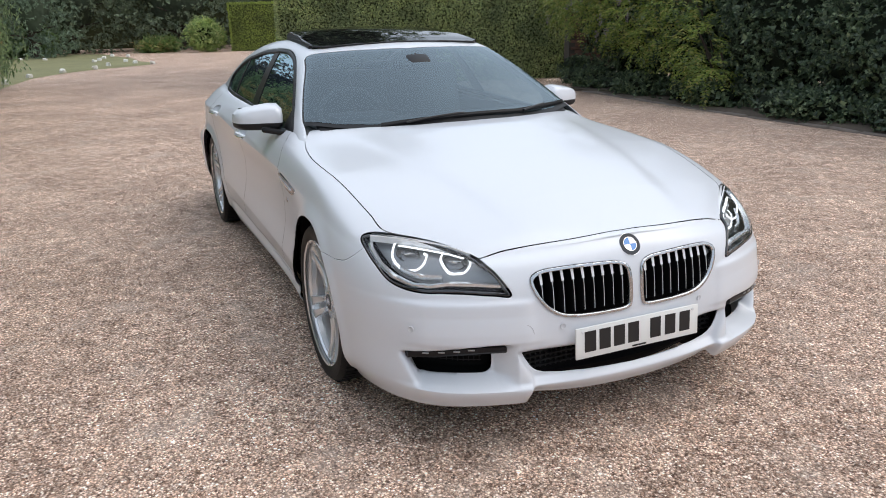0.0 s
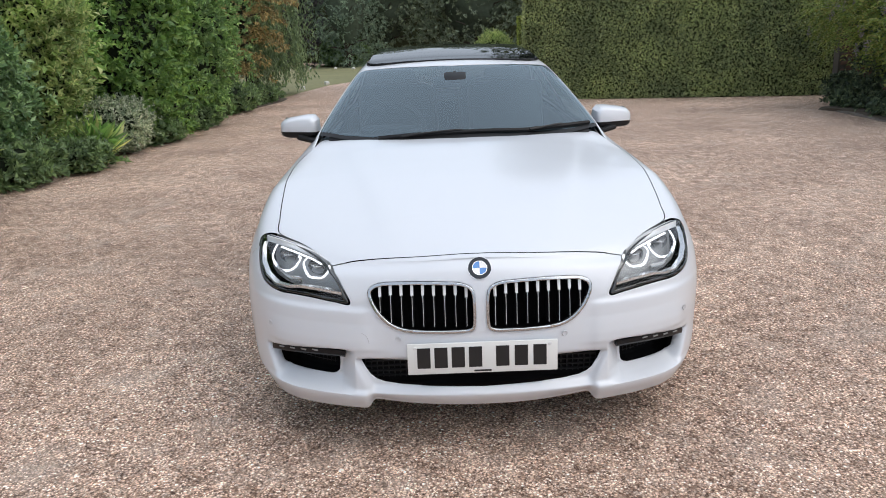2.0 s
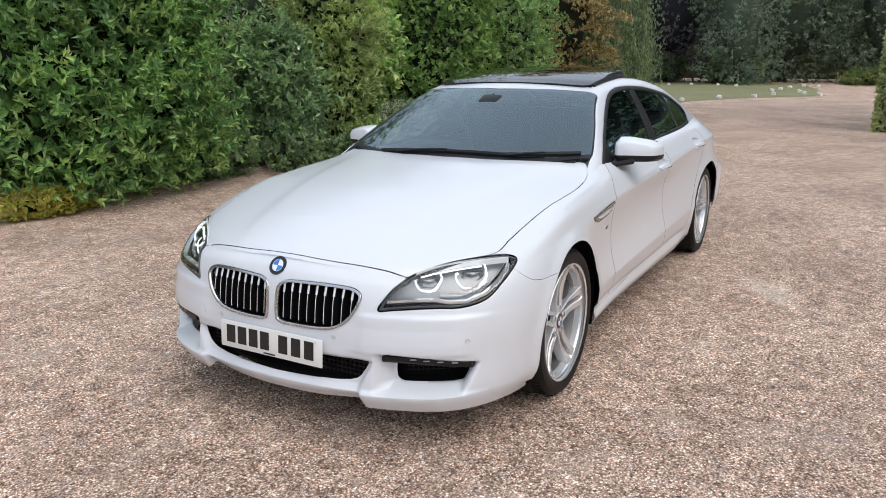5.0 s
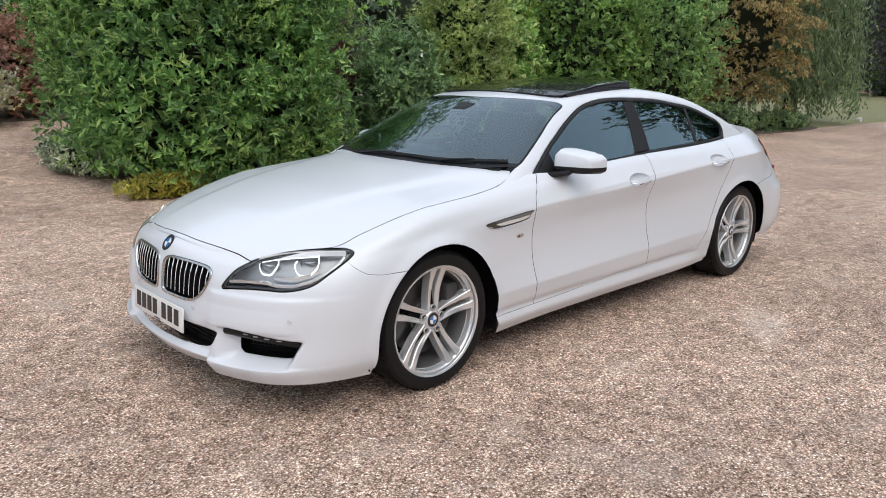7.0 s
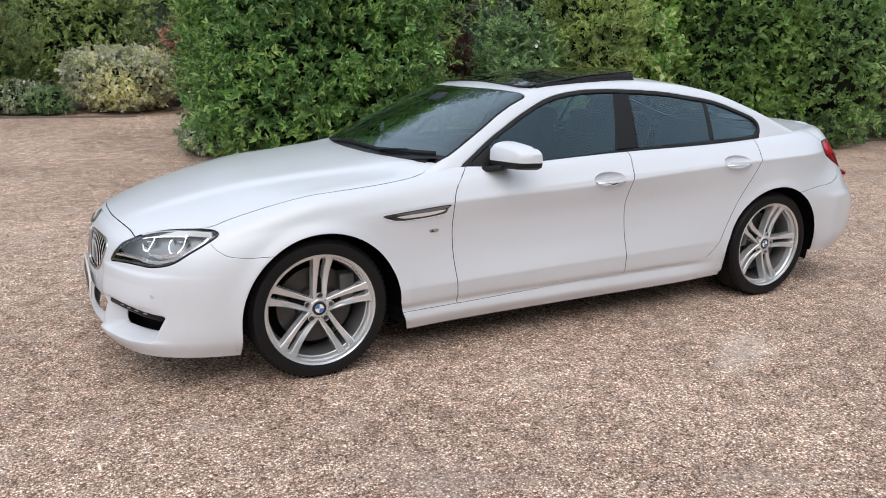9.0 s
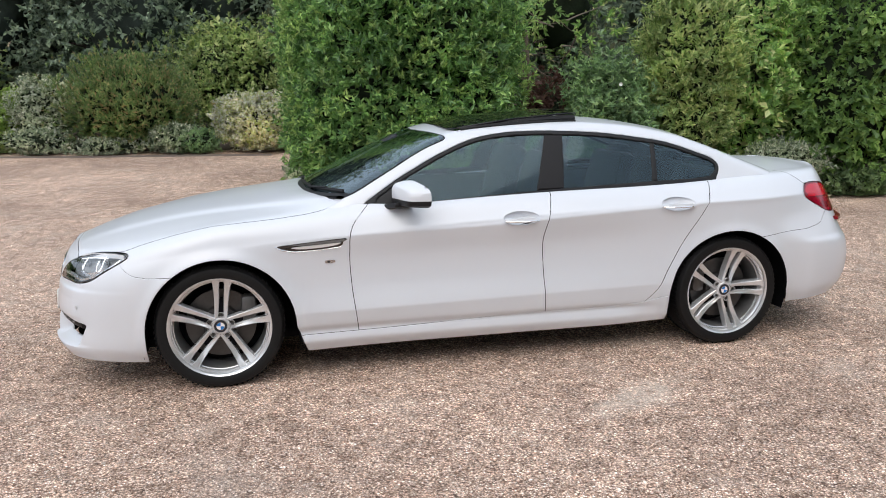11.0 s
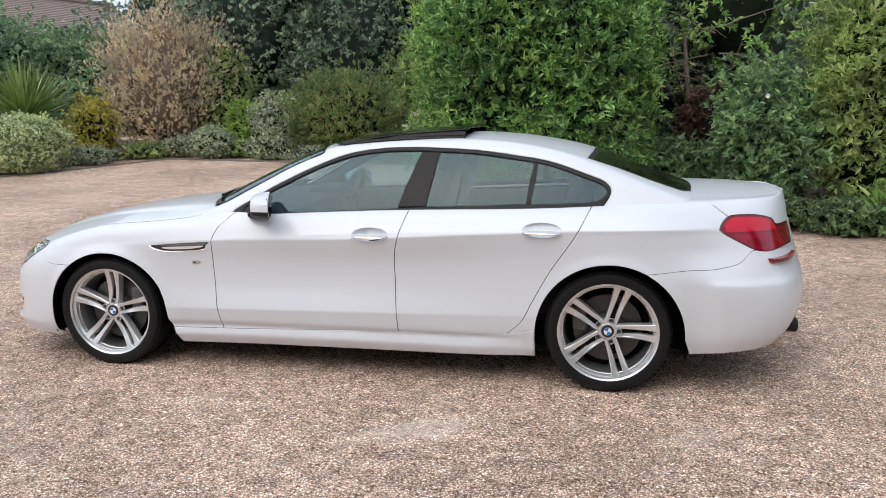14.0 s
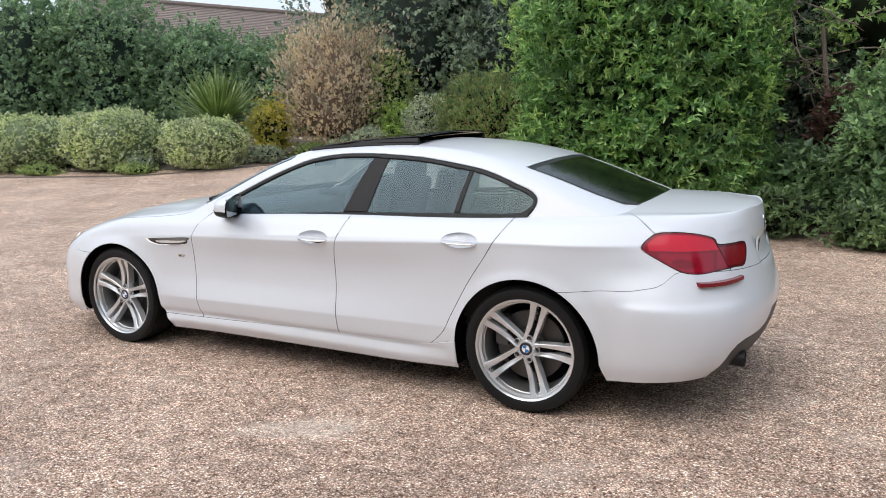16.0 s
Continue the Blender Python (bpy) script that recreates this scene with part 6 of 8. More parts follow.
L_PLUM = leaf_material("plum_leaves", ((0.07, 0.035, 0.032), (0.11, 0.052, 0.045), (0.16, 0.085, 0.07), (0.09, 0.07, 0.045)), 0.55, gain=1.6)
L_BEECH = leaf_material("beech_leaves", ((0.022, 0.020, 0.026), (0.032, 0.028, 0.036), (0.050, 0.050, 0.058)), 0.55, gain=3.0)
# this core's colour stands for the shade inside the beech
BEECH_CORE = plain("beech_shade", (0.030, 0.031, 0.036), 1.0, 0, 0, 0.8, 7.0, 1.0, 0.1)
L_FIR = leaf_material("fir_needles", ((0.055, 0.080, 0.060), (0.075, 0.105, 0.078), (0.105, 0.14, 0.10)), 0.6, gain=2.6)
L_FOOT = leaf_material("low_plant_leaves", ((0.036, 0.056, 0.028), (0.050, 0.078, 0.036), (0.066, 0.100, 0.044), (0.10, 0.14, 0.06)), 0.5, gain=2.9)
L_WISTERIA = leaf_material("wisteria_leaves", ((0.09, 0.14, 0.035), (0.15, 0.21, 0.05), (0.22, 0.27, 0.07), (0.28, 0.25, 0.09)), 0.5, gain=1.5)


def lumps(rs, k=7):
    """A cheap smooth noise on the sphere of directions."""
    f, ph, am = rs.normal(0, 3.0, (k, 3)), rs.uniform(0, 6.28, k), rs.uniform(0.4, 1.0, k)
    return lambda d: (np.sin(d @ f.T + ph) * am).sum(-1) / k


def leaf_arrays(pos, axis, size, ratio, rs, broad=True, face=(0, 0, 1.0)):
    """Folded leaves at pos, pointing along axis, their upper side towards face."""
    n = len(pos)
    up = np.broadcast_to(np.array(face, float), (n, 3)) + rs.normal(0, 0.50, (n, 3))
    side = np.cross(axis, up)
    side /= np.linalg.norm(side, axis=1, keepdims=True) + 1e-9
    nor = np.cross(side, axis)
    L = (size * rs.uniform(0.7, 1.25, n))[:, None]
    W = L * ratio * 0.5
    lift = nor * L * 0.10
    droop = -nor * L * rs.uniform(0.0, 0.18, n)[:, None]
    if broad:
        v = np.stack((pos, pos + axis * L * 0.32 + side * W * 0.9 + lift, pos + axis * L * 0.70 + side * W * 0.75 + lift + droop * 0.5, pos + axis * L + droop,
                      pos + axis * L * 0.70 - side * W * 0.75 + lift + droop * 0.5, pos + axis * L * 0.32 - side * W * 0.9 + lift), 1)
        f = np.array(((0, 1, 2, 3), (0, 3, 4, 5)))
        k = 6
    else:
        v = np.stack((pos, pos + axis * L * 0.45 + side * W + lift, pos + axis * L + droop, pos + axis * L * 0.45 - side * W + lift), 1)
        f = np.array(((0, 1, 2), (0, 2, 3)))
        k = 4
    return v.reshape(-1, 3), (f[None] + (np.arange(n) * k)[:, None, None]).reshape(-1, f.shape[1])


def sprays(pos, out, per, size, ratio, rs, spread=(0.45, 1.25), broad=True, up=0.45):
    """Shoots at pos growing outwards, each with a few leaves round it."""
    face = np.repeat(out * 0.75 + np.array((0, 0, 0.65)), per, 0)
    a = out * 0.8 + np.array((0, 0, up)) + rs.normal(0, 0.35, out.shape)
    a /= np.linalg.norm(a, axis=1, keepdims=True)
    a = np.repeat(a, per, 0)
    p = np.repeat(pos, per, 0) - a * (rs.rand(len(a)) * size * 1.1)[:, None]
    q = rs.normal(0, 1, a.shape)
    q -= (q * a).sum(1, keepdims=True) * a
    q /= np.linalg.norm(q, axis=1, keepdims=True) + 1e-9
    th = rs.uniform(*spread, len(a))[:, None]
    d = a * np.cos(th) + q * np.sin(th)
    return leaf_arrays(p, d, np.full(len(a), size), ratio, rs, broad, face)


def blob_points(n, rs, rad, power, amp, depth, low=-0.95, facing=None, wild=0.16, tuft=0.0, tufts=90):
    """Places and outward directions on an uneven rounded body round the origin."""
    d = rs.normal(0, 1, (n * 3, 3)) * np.array(rad) ** 0.5
    d /= np.linalg.norm(d, axis=1, keepdims=True)
    if facing is not None:
        keep = d @ np.array(facing, float) > 0.05
        d = d[keep]
    d = d[d[:, 2] > low][:n]
    r = 1 / ((np.abs(d / np.array(rad)) ** power).sum(1)) ** (1 / power)
    lump = lumps(rs)
    r = r * (1 + amp * 1.5 * lump(d * 2.2) + amp * lumps(rs)(d * 5.0)) * (1 - depth * rs.rand(len(d)) ** 2) * (1 + wild * rs.rand(len(d)) ** 7)
    if tuft:
        # rounded tufts with dark valleys between them
        t = rs.normal(0, 1, (tufts, 3)) * np.array(rad) ** 0.5
        t /= np.linalg.norm(t, axis=1, keepdims=True)
        gap = np.arccos(np.clip((d @ t.T).max(1), -1, 1)) / (1.25 * math.sqrt(4 / tufts))
        r = r * (1 + tuft * (0.55 - np.clip(gap, 0, 1.3) ** 2))
    p = d * r[:, None]
    o = d / np.array(rad)
    o /= np.linalg.norm(o, axis=1, keepdims=True)
    return p, o


def core_blob(rad, power, amp, rs_seed, shrink):
    u, v = np.meshgrid(np.linspace(0, 2 * math.pi, 28, endpoint=False), np.linspace(-1.45, 1.5, 16))
    d = np.stack((np.cos(v) * np.cos(u), np.cos(v) * np.sin(u), np.sin(v)), -1).reshape(-1, 3)
    r = 1 / ((np.abs(d / np.array(rad)) ** power).sum(1)) ** (1 / power) * shrink
    p = d * r[:, None] * (1 + 0.06 * np.sin(d @ np.array((7, 5, 9)) + rs_seed))[:, None]
    f = [(j * 28 + i, j * 28 + (i + 1) % 28, (j + 1) * 28 + (i + 1) % 28, (j + 1) * 28 + i) for j in range(15) for i in range(28)]
    return p, f


def shrub(name, label, at, rad, mat, shoots, per, size, ratio=0.42, power=2.4, amp=0.10, depth=0.25, seed=1, broad=False, spread=(0.45, 1.25), up=0.45, facing=None, core=0.70, category="shrub", stems=True, wild=0.16, tuft=0.10, core_mat=None):
    """A bush: uneven body of leafy shoots over a dark core painted as inner shade, on short stems. at: the middle of
    its foot.
    """
    rs = np.random.RandomState(seed)
    z0 = float(ground_z(at[0], at[1])) if len(at) < 3 else at[2]
    top = new(name)
    top.location = (at[0], at[1], z0)
    tagged(top, label, category)
    mid = np.array((0, 0, rad[2] * 0.93))
    open_side = np.array((1.5 - at[0], 2.0 - at[1], 2.5))
    open_side /= np.linalg.norm(open_side)
    size = size * 1.18
    sets, n0 = [], 0
    # leaves all round, thicker towards the open drive, and a darker layer within
    for share, scale, big, k, side_only in ((0.22, 1.0, 1.0, per, None), (0.62, 1.0, 1.0, per, open_side), (0.24, 0.86, 1.6, 4, open_side), (0.08, 0.84, 1.7, 4, None)):
        if core == 0 and scale < 1:
            continue
        q, o = blob_points(int(shoots * share), np.random.RandomState(seed), np.array(rad) * scale, power, amp, depth, -0.97, side_only) if scale < 1 else blob_points(int(shoots * share), rs, rad, power, amp, depth, -0.97, side_only, wild, tuft, max(14, int(9 * (rad[0] + rad[1]) * rad[2])))
        a, b = sprays(q, o, k, size * big, ratio * (1.3 if scale < 1 else 1), rs, spread, broad, up)
        sets.append((a, b + n0))
        n0 += len(a)
    v, f = np.concatenate([s[0] for s in sets]), np.concatenate([s[1] for s in sets])
    v = v + mid
    v[:, 2] = np.maximum(v[:, 2], 0.01)
    ob = new("foliage", fast_mesh("foliage", v, f, mat))
    ob.parent = top
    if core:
        # dark core, so the gaps between leaves look shaded
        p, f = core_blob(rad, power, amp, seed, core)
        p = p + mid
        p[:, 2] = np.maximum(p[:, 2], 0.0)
        mesh_ob("inner_shade", p, f, core_mat or SHADE_CORE, top)
    if stems:
        bm = bmesh.new()
        for k in range(5):
            a = 1.256 * k + rs.rand()
            b = Vector((math.cos(a) * rad[0] * 0.5, math.sin(a) * rad[1] * 0.5, rad[2] * 0.9))
            tube(bm, [Vector((b.x * 0.15, b.y * 0.15, -0.02)), Vector((b.x * 0.5, b.y * 0.5, b.z * 0.5)), b], [0.03, 0.022, 0.012], 5)
        part("stem", bm, BARK, top)
    return top


def tree(name, label, at, height, crown_r, mat, seed, leaf=0.11, shoots=900, clumps=16, per=6, trunk_r=0.16, low=0.25, power=2.0, ratio=0.5, droop=0.3, core_mat=None):
    """A tapered trunk with limbs and a crown of leafy clumps."""
    rs = np.random.RandomState(seed)
    z0 = float(ground_z(at[0], at[1]))
    top = new(name)
    top.location = (at[0], at[1], z0)
    tagged(top, label, "tree")
    bm = bmesh.new()
    tr = [Vector((0.10 * math.sin(3 * t + seed) * t, 0.10 * math.cos(2 * t + seed) * t, height * 0.85 * t - 0.05)) for t in np.linspace(0, 1, 9)]
    tube(bm, tr, [trunk_r * (1.25 - 1.1 * k / 8) for k in range(9)], 9)
    part("trunk", bm, BARK, top)
    vs, fs, n0 = [], [], 0
    limb = bmesh.new()
    for k in range(clumps):
        h = low + (1 - low) * (k + 0.5) / clumps
        a = k * 2.4 + rs.uniform(-0.4, 0.4)
        reach = crown_r * (0.75 * math.sin(math.pi * min(0.98, 0.18 + 0.80 * (h - low) / (1 - low))) ** 0.7) * rs.uniform(0.7, 1.05)
        c = np.array((math.cos(a) * reach, math.sin(a) * reach, height * h))
        base = Vector((0, 0, max(0.3, height * h * 0.75)))
        tube(limb, [base, base.lerp(Vector(c), 0.5) + Vector((0, 0, 0.1)), Vector(c)], [trunk_r * 0.35, trunk_r * 0.22, trunk_r * 0.08], 5)
        r = crown_r * rs.uniform(0.42, 0.62)
        rad = (r, r, r * rs.uniform(0.65, 0.95))
        p, o = blob_points(shoots // clumps, rs, rad, power, 0.28, 0.45)
        v, f = sprays(p + c, o, per, leaf, ratio, rs, (0.3, 1.3), False, 0.25 - droop)
        vs.append(v)
        fs.append(f + n0)
        n0 += len(v)
    part("limb", limb, BARK, top)
    ob = new("crown", fast_mesh("crown", np.concatenate(vs), np.concatenate(fs), mat))
    ob.parent = top
    # solid core in a darker colour paints the crown's inner shade
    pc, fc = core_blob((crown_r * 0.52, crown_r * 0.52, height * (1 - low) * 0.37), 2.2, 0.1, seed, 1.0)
    mesh_ob("crown_shade", pc + np.array((0, 0, height * (low + (1 - low) * 0.48))), fc, core_mat or CROWN_CORE, top)
    return top


# row of shrubs beside the drive
laurel = shrub("laurel", "tall clipped laurel with glossy green leaves", (-0.62, -6.15), (1.50, 1.98, 1.95), L_LAUREL, 7200, 8, 0.078, 0.38, 4.5, 0.06, 0.20, 3, False, (0.5, 1.25), 0.5, None, 0.80, wild=0.14, tuft=0.13)
# paler young shoots over its face, their colour also painting leaf highlights
rs = np.random.RandomState(303)
for count, off, size in ((900, 0.0, 0.084),):
    p, o = blob_points(count, rs, (1.56, 2.06, 2.01), 4.5, 0.06, 0.03, -0.9, (0.2, 0.9, 0.4), 0.16)
    v, f = sprays(p, o, 7, size, 0.34, rs, (0.4, 1.0), False, 0.6)
    ob = new("young_foliage", fast_mesh("young_foliage", v + np.array((0, 0, 1.95 * 0.93)), f, leaf_material("young_laurel_leaves", ((0.10, 0.17, 0.05), (0.17, 0.26, 0.08), (0.27, 0.36, 0.13)), 0.4, gain=1.7)))
    ob.parent = laurel
    tagged(ob, "pale green young laurel shoots, also painted leaf highlights")
shrub("groundcover", "low yellow-green plants at the laurel's foot", (0.25, -4.72), (0.55, 0.28, 0.13), L_YELLOW, 420, 6, 0.05, 0.5, 2.2, 0.2, 0.4, 4, False)
shrub("groundcover", "low grey-leaved plants at the laurel's foot", (0.72, -6.6), (0.28, 1.1, 0.22), L_GREY, 500, 6, 0.05, 0.4, 2.2, 0.2, 0.4, 5, False)
shrub("camellia", "dark green camellia with few white flowers", (-3.5, -5.2), (0.58, 0.62, 0.98), L_DEEP, 1500, 7, 0.075, 0.45, 2.2, 0.32, 0.35, 6, False, wild=0.3)
shrub("camellia", "low dark green shrub in the gap", (-2.5, -5.75), (0.85, 0.5, 0.50), L_DEEP, 600, 7, 0.085, 0.42, 2.0, 0.3, 0.4, 7, False, wild=0.3)
shrub("photinia", "tall olive green shrub with yellowing leaves", (-4.65, -5.05), (0.68, 0.72, 1.65), L_OLIVE, 2000, 7, 0.070, 0.32, 2.2, 0.34, 0.35, 8, False, (0.3, 1.1), 0.6, wild=0.3)
shrub("phormium", "clump of pale strappy leaves", (-4.75, -4.45), (0.25, 0.25, 0.22), L_VIBURNUM, 60, 4, 0.30, 0.07, 2.0, 0.2, 0.6, 9, True, (0.1, 0.6), 0.9, None, 0, "shrub", False)
shrub("hebe", "low grey-green shrub at the drive's edge", (-5.9, -4.55), (0.75, 0.5, 0.40), L_GREY, 900, 7, 0.045, 0.35, 2.3, 0.12, 0.3, 10)
shrub("viburnum", "green broad-leaved shrub with pale new leaves", (-5.75, -5.6), (0.95, 0.9, 1.7), L_VIBURNUM, 1500, 7, 0.085, 0.45, 2.2, 0.34, 0.35, 11, False, wild=0.3)
shrub("privet", "tall bright green shrub beside the drive", (-7.4, -4.98), (1.4, 1.2, 1.75), L_BRIGHT, 2300, 8, 0.072, 0.45, 2.6, 0.14, 0.3, 12, tuft=0.17)
shrub("privet", "tall dark green shrub beside the drive", (-9.65, -4.85), (1.5, 1.2, 1.75), L_PRIVET, 2200, 8, 0.070, 0.45, 2.6, 0.14, 0.3, 13, tuft=0.15)
shrub("low_hedge", "low spreading green plants under the trees", (-12.2, -4.5), (1.4, 0.6, 0.34), L_FOOT, 450, 7, 0.07, 0.5, 2.2, 0.15, 0.3, 14)
shrub("low_hedge", "low spreading green plants under the trees", (-15.0, -4.45), (1.7, 0.55, 0.23), L_FOOT, 450, 7, 0.07, 0.5, 2.2, 0.15, 0.3, 15)
def maple(at, seed):
    """Crown of flat drooping fans of leaves, one over the other, on spreading limbs."""
    rs = np.random.RandomState(seed)
    top = new("maple")
    top.location = (at[0], at[1], float(ground_z(*at)))
    tagged(top, "copper brown maple with layers of drooping twigs", "tree")
    bm = bmesh.new()
    tube(bm, [(0, 0, -0.05), (0.05, 0.03, 1.0), (-0.05, 0.08, 2.4), (0.05, 0.0, 4.2)], [0.13, 0.10, 0.08, 0.04], 8)
    part("trunk", bm, BARK, top)
    limb, vs, fs, n0 = bmesh.new(), [], [], 0
    for k in range(64):
        h = 0.75 + 4.4 * ((k + rs.rand()) / 64)
        a = k * 2.4 + rs.uniform(-0.5, 0.5)
        reach = 1.75 * min(1.0, 0.50 + 0.26 * h) * rs.uniform(0.45, 1.0) * (1.0 if h < 4.0 else 0.8)
        d = np.array((math.cos(a), math.sin(a), 0.0))
        tip = d * reach + np.array((0, 0, h))
        base = np.array((0, 0, max(0.5, h - 0.5)))
        tube(limb, [tuple(base), tuple(base * 0.4 + tip * 0.6 + np.array((0, 0, 0.12))), tuple(tip)], [0.035, 0.022, 0.008], 5)
        m = 95
        along_fan, across = rs.uniform(-0.75, 0.40, m), rs.normal(0, 0.33, m)
        side = np.array((-d[1], d[0], 0.0))
        sag = -0.42 * np.clip(along_fan + 0.2, 0, 1) ** 1.4 - 0.30 * across**2
        p = tip + along_fan[:, None] * d + across[:, None] * side + np.column_stack((np.zeros(m), np.zeros(m), sag + rs.normal(0, 0.045, m)))
        out = np.tile(d * 0.8, (m, 1)) + side * (across * 0.9)[:, None] + np.array((0, 0, 0.15))
        v, f = sprays(p, out, 6, 0.088, 0.40, rs, (0.2, 1.0), False, -0.75)
        vs.append(v)
        fs.append(f + n0)
        n0 += len(v)
    part("limb", limb, BARK, top)
    ob = new("foliage", fast_mesh("foliage", np.concatenate(vs), np.concatenate(fs), L_COPPER))
    ob.parent = top
    # dark core as painted shade among the fans
    p, f = core_blob((0.95, 0.95, 1.75), 2.0, 0.3, seed, 1.0)
    mesh_ob("inner_shade", p + np.array((0, 0, 2.85)), f, SHADE_CORE, top)


maple((-13.7, -5.2), 21)
for k, (xx, yy, rx, rz) in enumerate(((-17.5, -8.2, 2.0, 1.4), (-20.5, -9.9, 2.2, 1.1))):
    shrub("rhododendron", "dark spreading shrub at the back of the lawn", (xx, yy, 0.0), (rx, 1.2, rz), L_DARK, 900, 7, 0.13, 0.45, 2.3, 0.3, 0.4, 210 + k)
tree("yew", "dark evergreen tree behind the shrubs", (-3.4, -8.6), 6.5, 2.3, L_DARK, 22, 0.115, 2300, 20, 6, 0.16, 0.06, 2.0, 0.6)
tree("yew", "dark evergreen tree behind the shrubs", (-7.0, -8.8), 7.0, 2.6, L_DARK, 23, 0.115, 2300, 20, 6, 0.16, 0.06, 2.0, 0.6)
tree("yew", "dark evergreen tree behind the shrubs", (-11.0, -8.6), 7.0, 2.6, L_DARK, 24, 0.115, 2300, 20, 6, 0.16, 0.06, 2.0, 0.6)
shrub("cotinus", "dark red leaved shrub in the gap", (-2.9, -6.0), (0.38, 0.30, 0.84), L_PLUM, 600, 7, 0.06, 0.5, 2.0, 0.25, 0.4, 17)
shrub("privet", "dark shaded shrub deep in the gap", (-2.9, -7.3), (1.3, 0.5, 1.75), L_DARK, 1300, 7, 0.085, 0.5, 2.2, 0.35, 0.4, 230, wild=0.3)
for k, (xx, yy, w, h) in enumerate(((-2.2, -4.95, 0.75, 0.30), (-3.4, -4.62, 0.7, 0.26), (-4.4, -4.42, 0.6, 0.2), (-7.0, -4.35, 0.9, 0.18), (-9.0, -4.3, 1.0, 0.2))):
    shrub("groundcover", "low dark green plants at the foot of the shrubs", (xx, yy), (w, 0.34, h), L_FOOT, 420, 7, 0.06, 0.45, 2.1, 0.35, 0.4, 240 + k, wild=0.35)
tree("bay_tree", "slender tree with pale green leaves over the gap", (-3.3, -6.9), 3.7, 1.0, L_VIBURNUM, 27, 0.10, 620, 10, 7, 0.05, 0.48, 2.0, 0.4, 0.3, SHADE_CORE)
# bare tangled twigs in the gap
rs = np.random.RandomState(31)
tangle = tagged(new("bare_branches"), "tangle of bare brown twigs among the shrubs", "branches")
BARE = plain("bare_twig", (0.22, 0.17, 0.14), 0.9, 0, 0, 0.3, 30.0)
for k in range(34):
    a = Vector((rs.uniform(-3.5, -1.9), rs.uniform(-6.5, -5.7), rs.uniform(1.3, 2.9)))
    pts = [a]
    d = Vector((rs.normal(), rs.normal() * 0.4, rs.normal() * 0.35))
    d.normalize()
    for j in range(6):
        d = (d + Vector((rs.normal(), rs.normal(), rs.normal())) * 0.35).normalized()
        pts.append(pts[-1] + d * 0.22)
    bm = bmesh.new()
    tube(bm, pts, [0.011 - 0.0015 * j for j in range(7)], 5)
    part("branch", bm, BARE, tangle)
bm = bmesh.new()
tube(bm, [(-2.7, -6.3, 0.0), (-2.75, -6.35, 1.2), (-2.6, -6.25, 2.5)], [0.05, 0.04, 0.025], 7)
part("stem", bm, BARE, tangle)
# white camellia flowers
for k, (fx, fy, fz) in enumerate(((-3.38, -4.62, 1.62), (-3.85, -4.66, 0.95))):
    bm = bmesh.new()
    for i in range(6):
        a = i * 1.047
        c = bm.verts.new((fx, fy + 0.01, fz))
        q = [bm.verts.new((fx + 0.026 * math.cos(a + o), fy + 0.02, fz + 0.026 * math.sin(a + o))) for o in (-0.45, 0, 0.45)]
        bm.faces.new((c, q[0], q[1]))
        bm.faces.new((c, q[1], q[2]))
    tagged(part("camellia_flower", bm, WHITE, None), "single white camellia flower among dark leaves", "flower")

# weeping willow beyond the maple
def willow(at, seed):
    rs = np.random.RandomState(seed)
    top = new("willow")
    top.location = (at[0], at[1], float(ground_z(*at)))
    tagged(top, "weeping tree with long hanging green twigs", "tree")
    bm = bmesh.new()
    tube(bm, [(0, 0, -0.05), (0.1, 0.05, 2.0), (0.05, 0.2, 4.2)], [0.2, 0.15, 0.08], 9)
    part("trunk", bm, BARK, top)
    limb, vs, fs, n0 = bmesh.new(), [], [], 0
    for k in range(50):
        # a curtain: several twigs that hang together
        a, r = rs.uniform(0, 6.28), rs.uniform(0.2, 1.35)
        h = 5.0 - 0.5 * r + rs.uniform(-0.4, 0.3)
        low = rs.choice((0.12, 0.3, 0.55, 1.0)) + rs.uniform(-0.1, 0.2)
        sway = rs.normal(0, 0.3, 2)
        c0 = np.array((math.cos(a) * r, math.sin(a) * r, h))
        if k % 2 == 0:
            tube(limb, [(0.05, 0.2, 3.8), (c0[0] * 0.5, c0[1] * 0.5, h + 0.2), tuple(c0)], [0.05, 0.03, 0.01], 5)
        for i in range(7):
            p0 = c0 + rs.normal(0, 0.13, 3)
            foot, m = low + abs(rs.normal(0, 0.25)), 70
            t = np.linspace(0, 1, m)[:, None]
            line = p0 + np.concatenate((0.4 * math.cos(a) * t + sway[0] * np.sin(2.6 * t), 0.4 * math.sin(a) * t + sway[1] * np.sin(2.6 * t), -(p0[2] - foot) * t), 1) + rs.normal(0, 0.035, (m, 3))
            if i < 2:
                tube(limb, [tuple(q) for q in line[:-4:14]], [0.008, 0.007, 0.006, 0.005, 0.004], 3)
            d = np.tile(np.array((0, 0, -1.0)), (m, 1)) + rs.normal(0, 0.5, (m, 3))
            d /= np.linalg.norm(d, axis=1, keepdims=True)
            v, f = leaf_arrays(line, d, np.full(m, 0.13), 0.36, rs, False)
            vs.append(v)
            fs.append(f + n0)
            n0 += len(v)
    part("limb", limb, BARK, top)
    ob = new("crown", fast_mesh("crown", np.concatenate(vs), np.concatenate(fs), L_WILLOW))
    ob.parent = top


willow((-17.2, -5.15), 41)

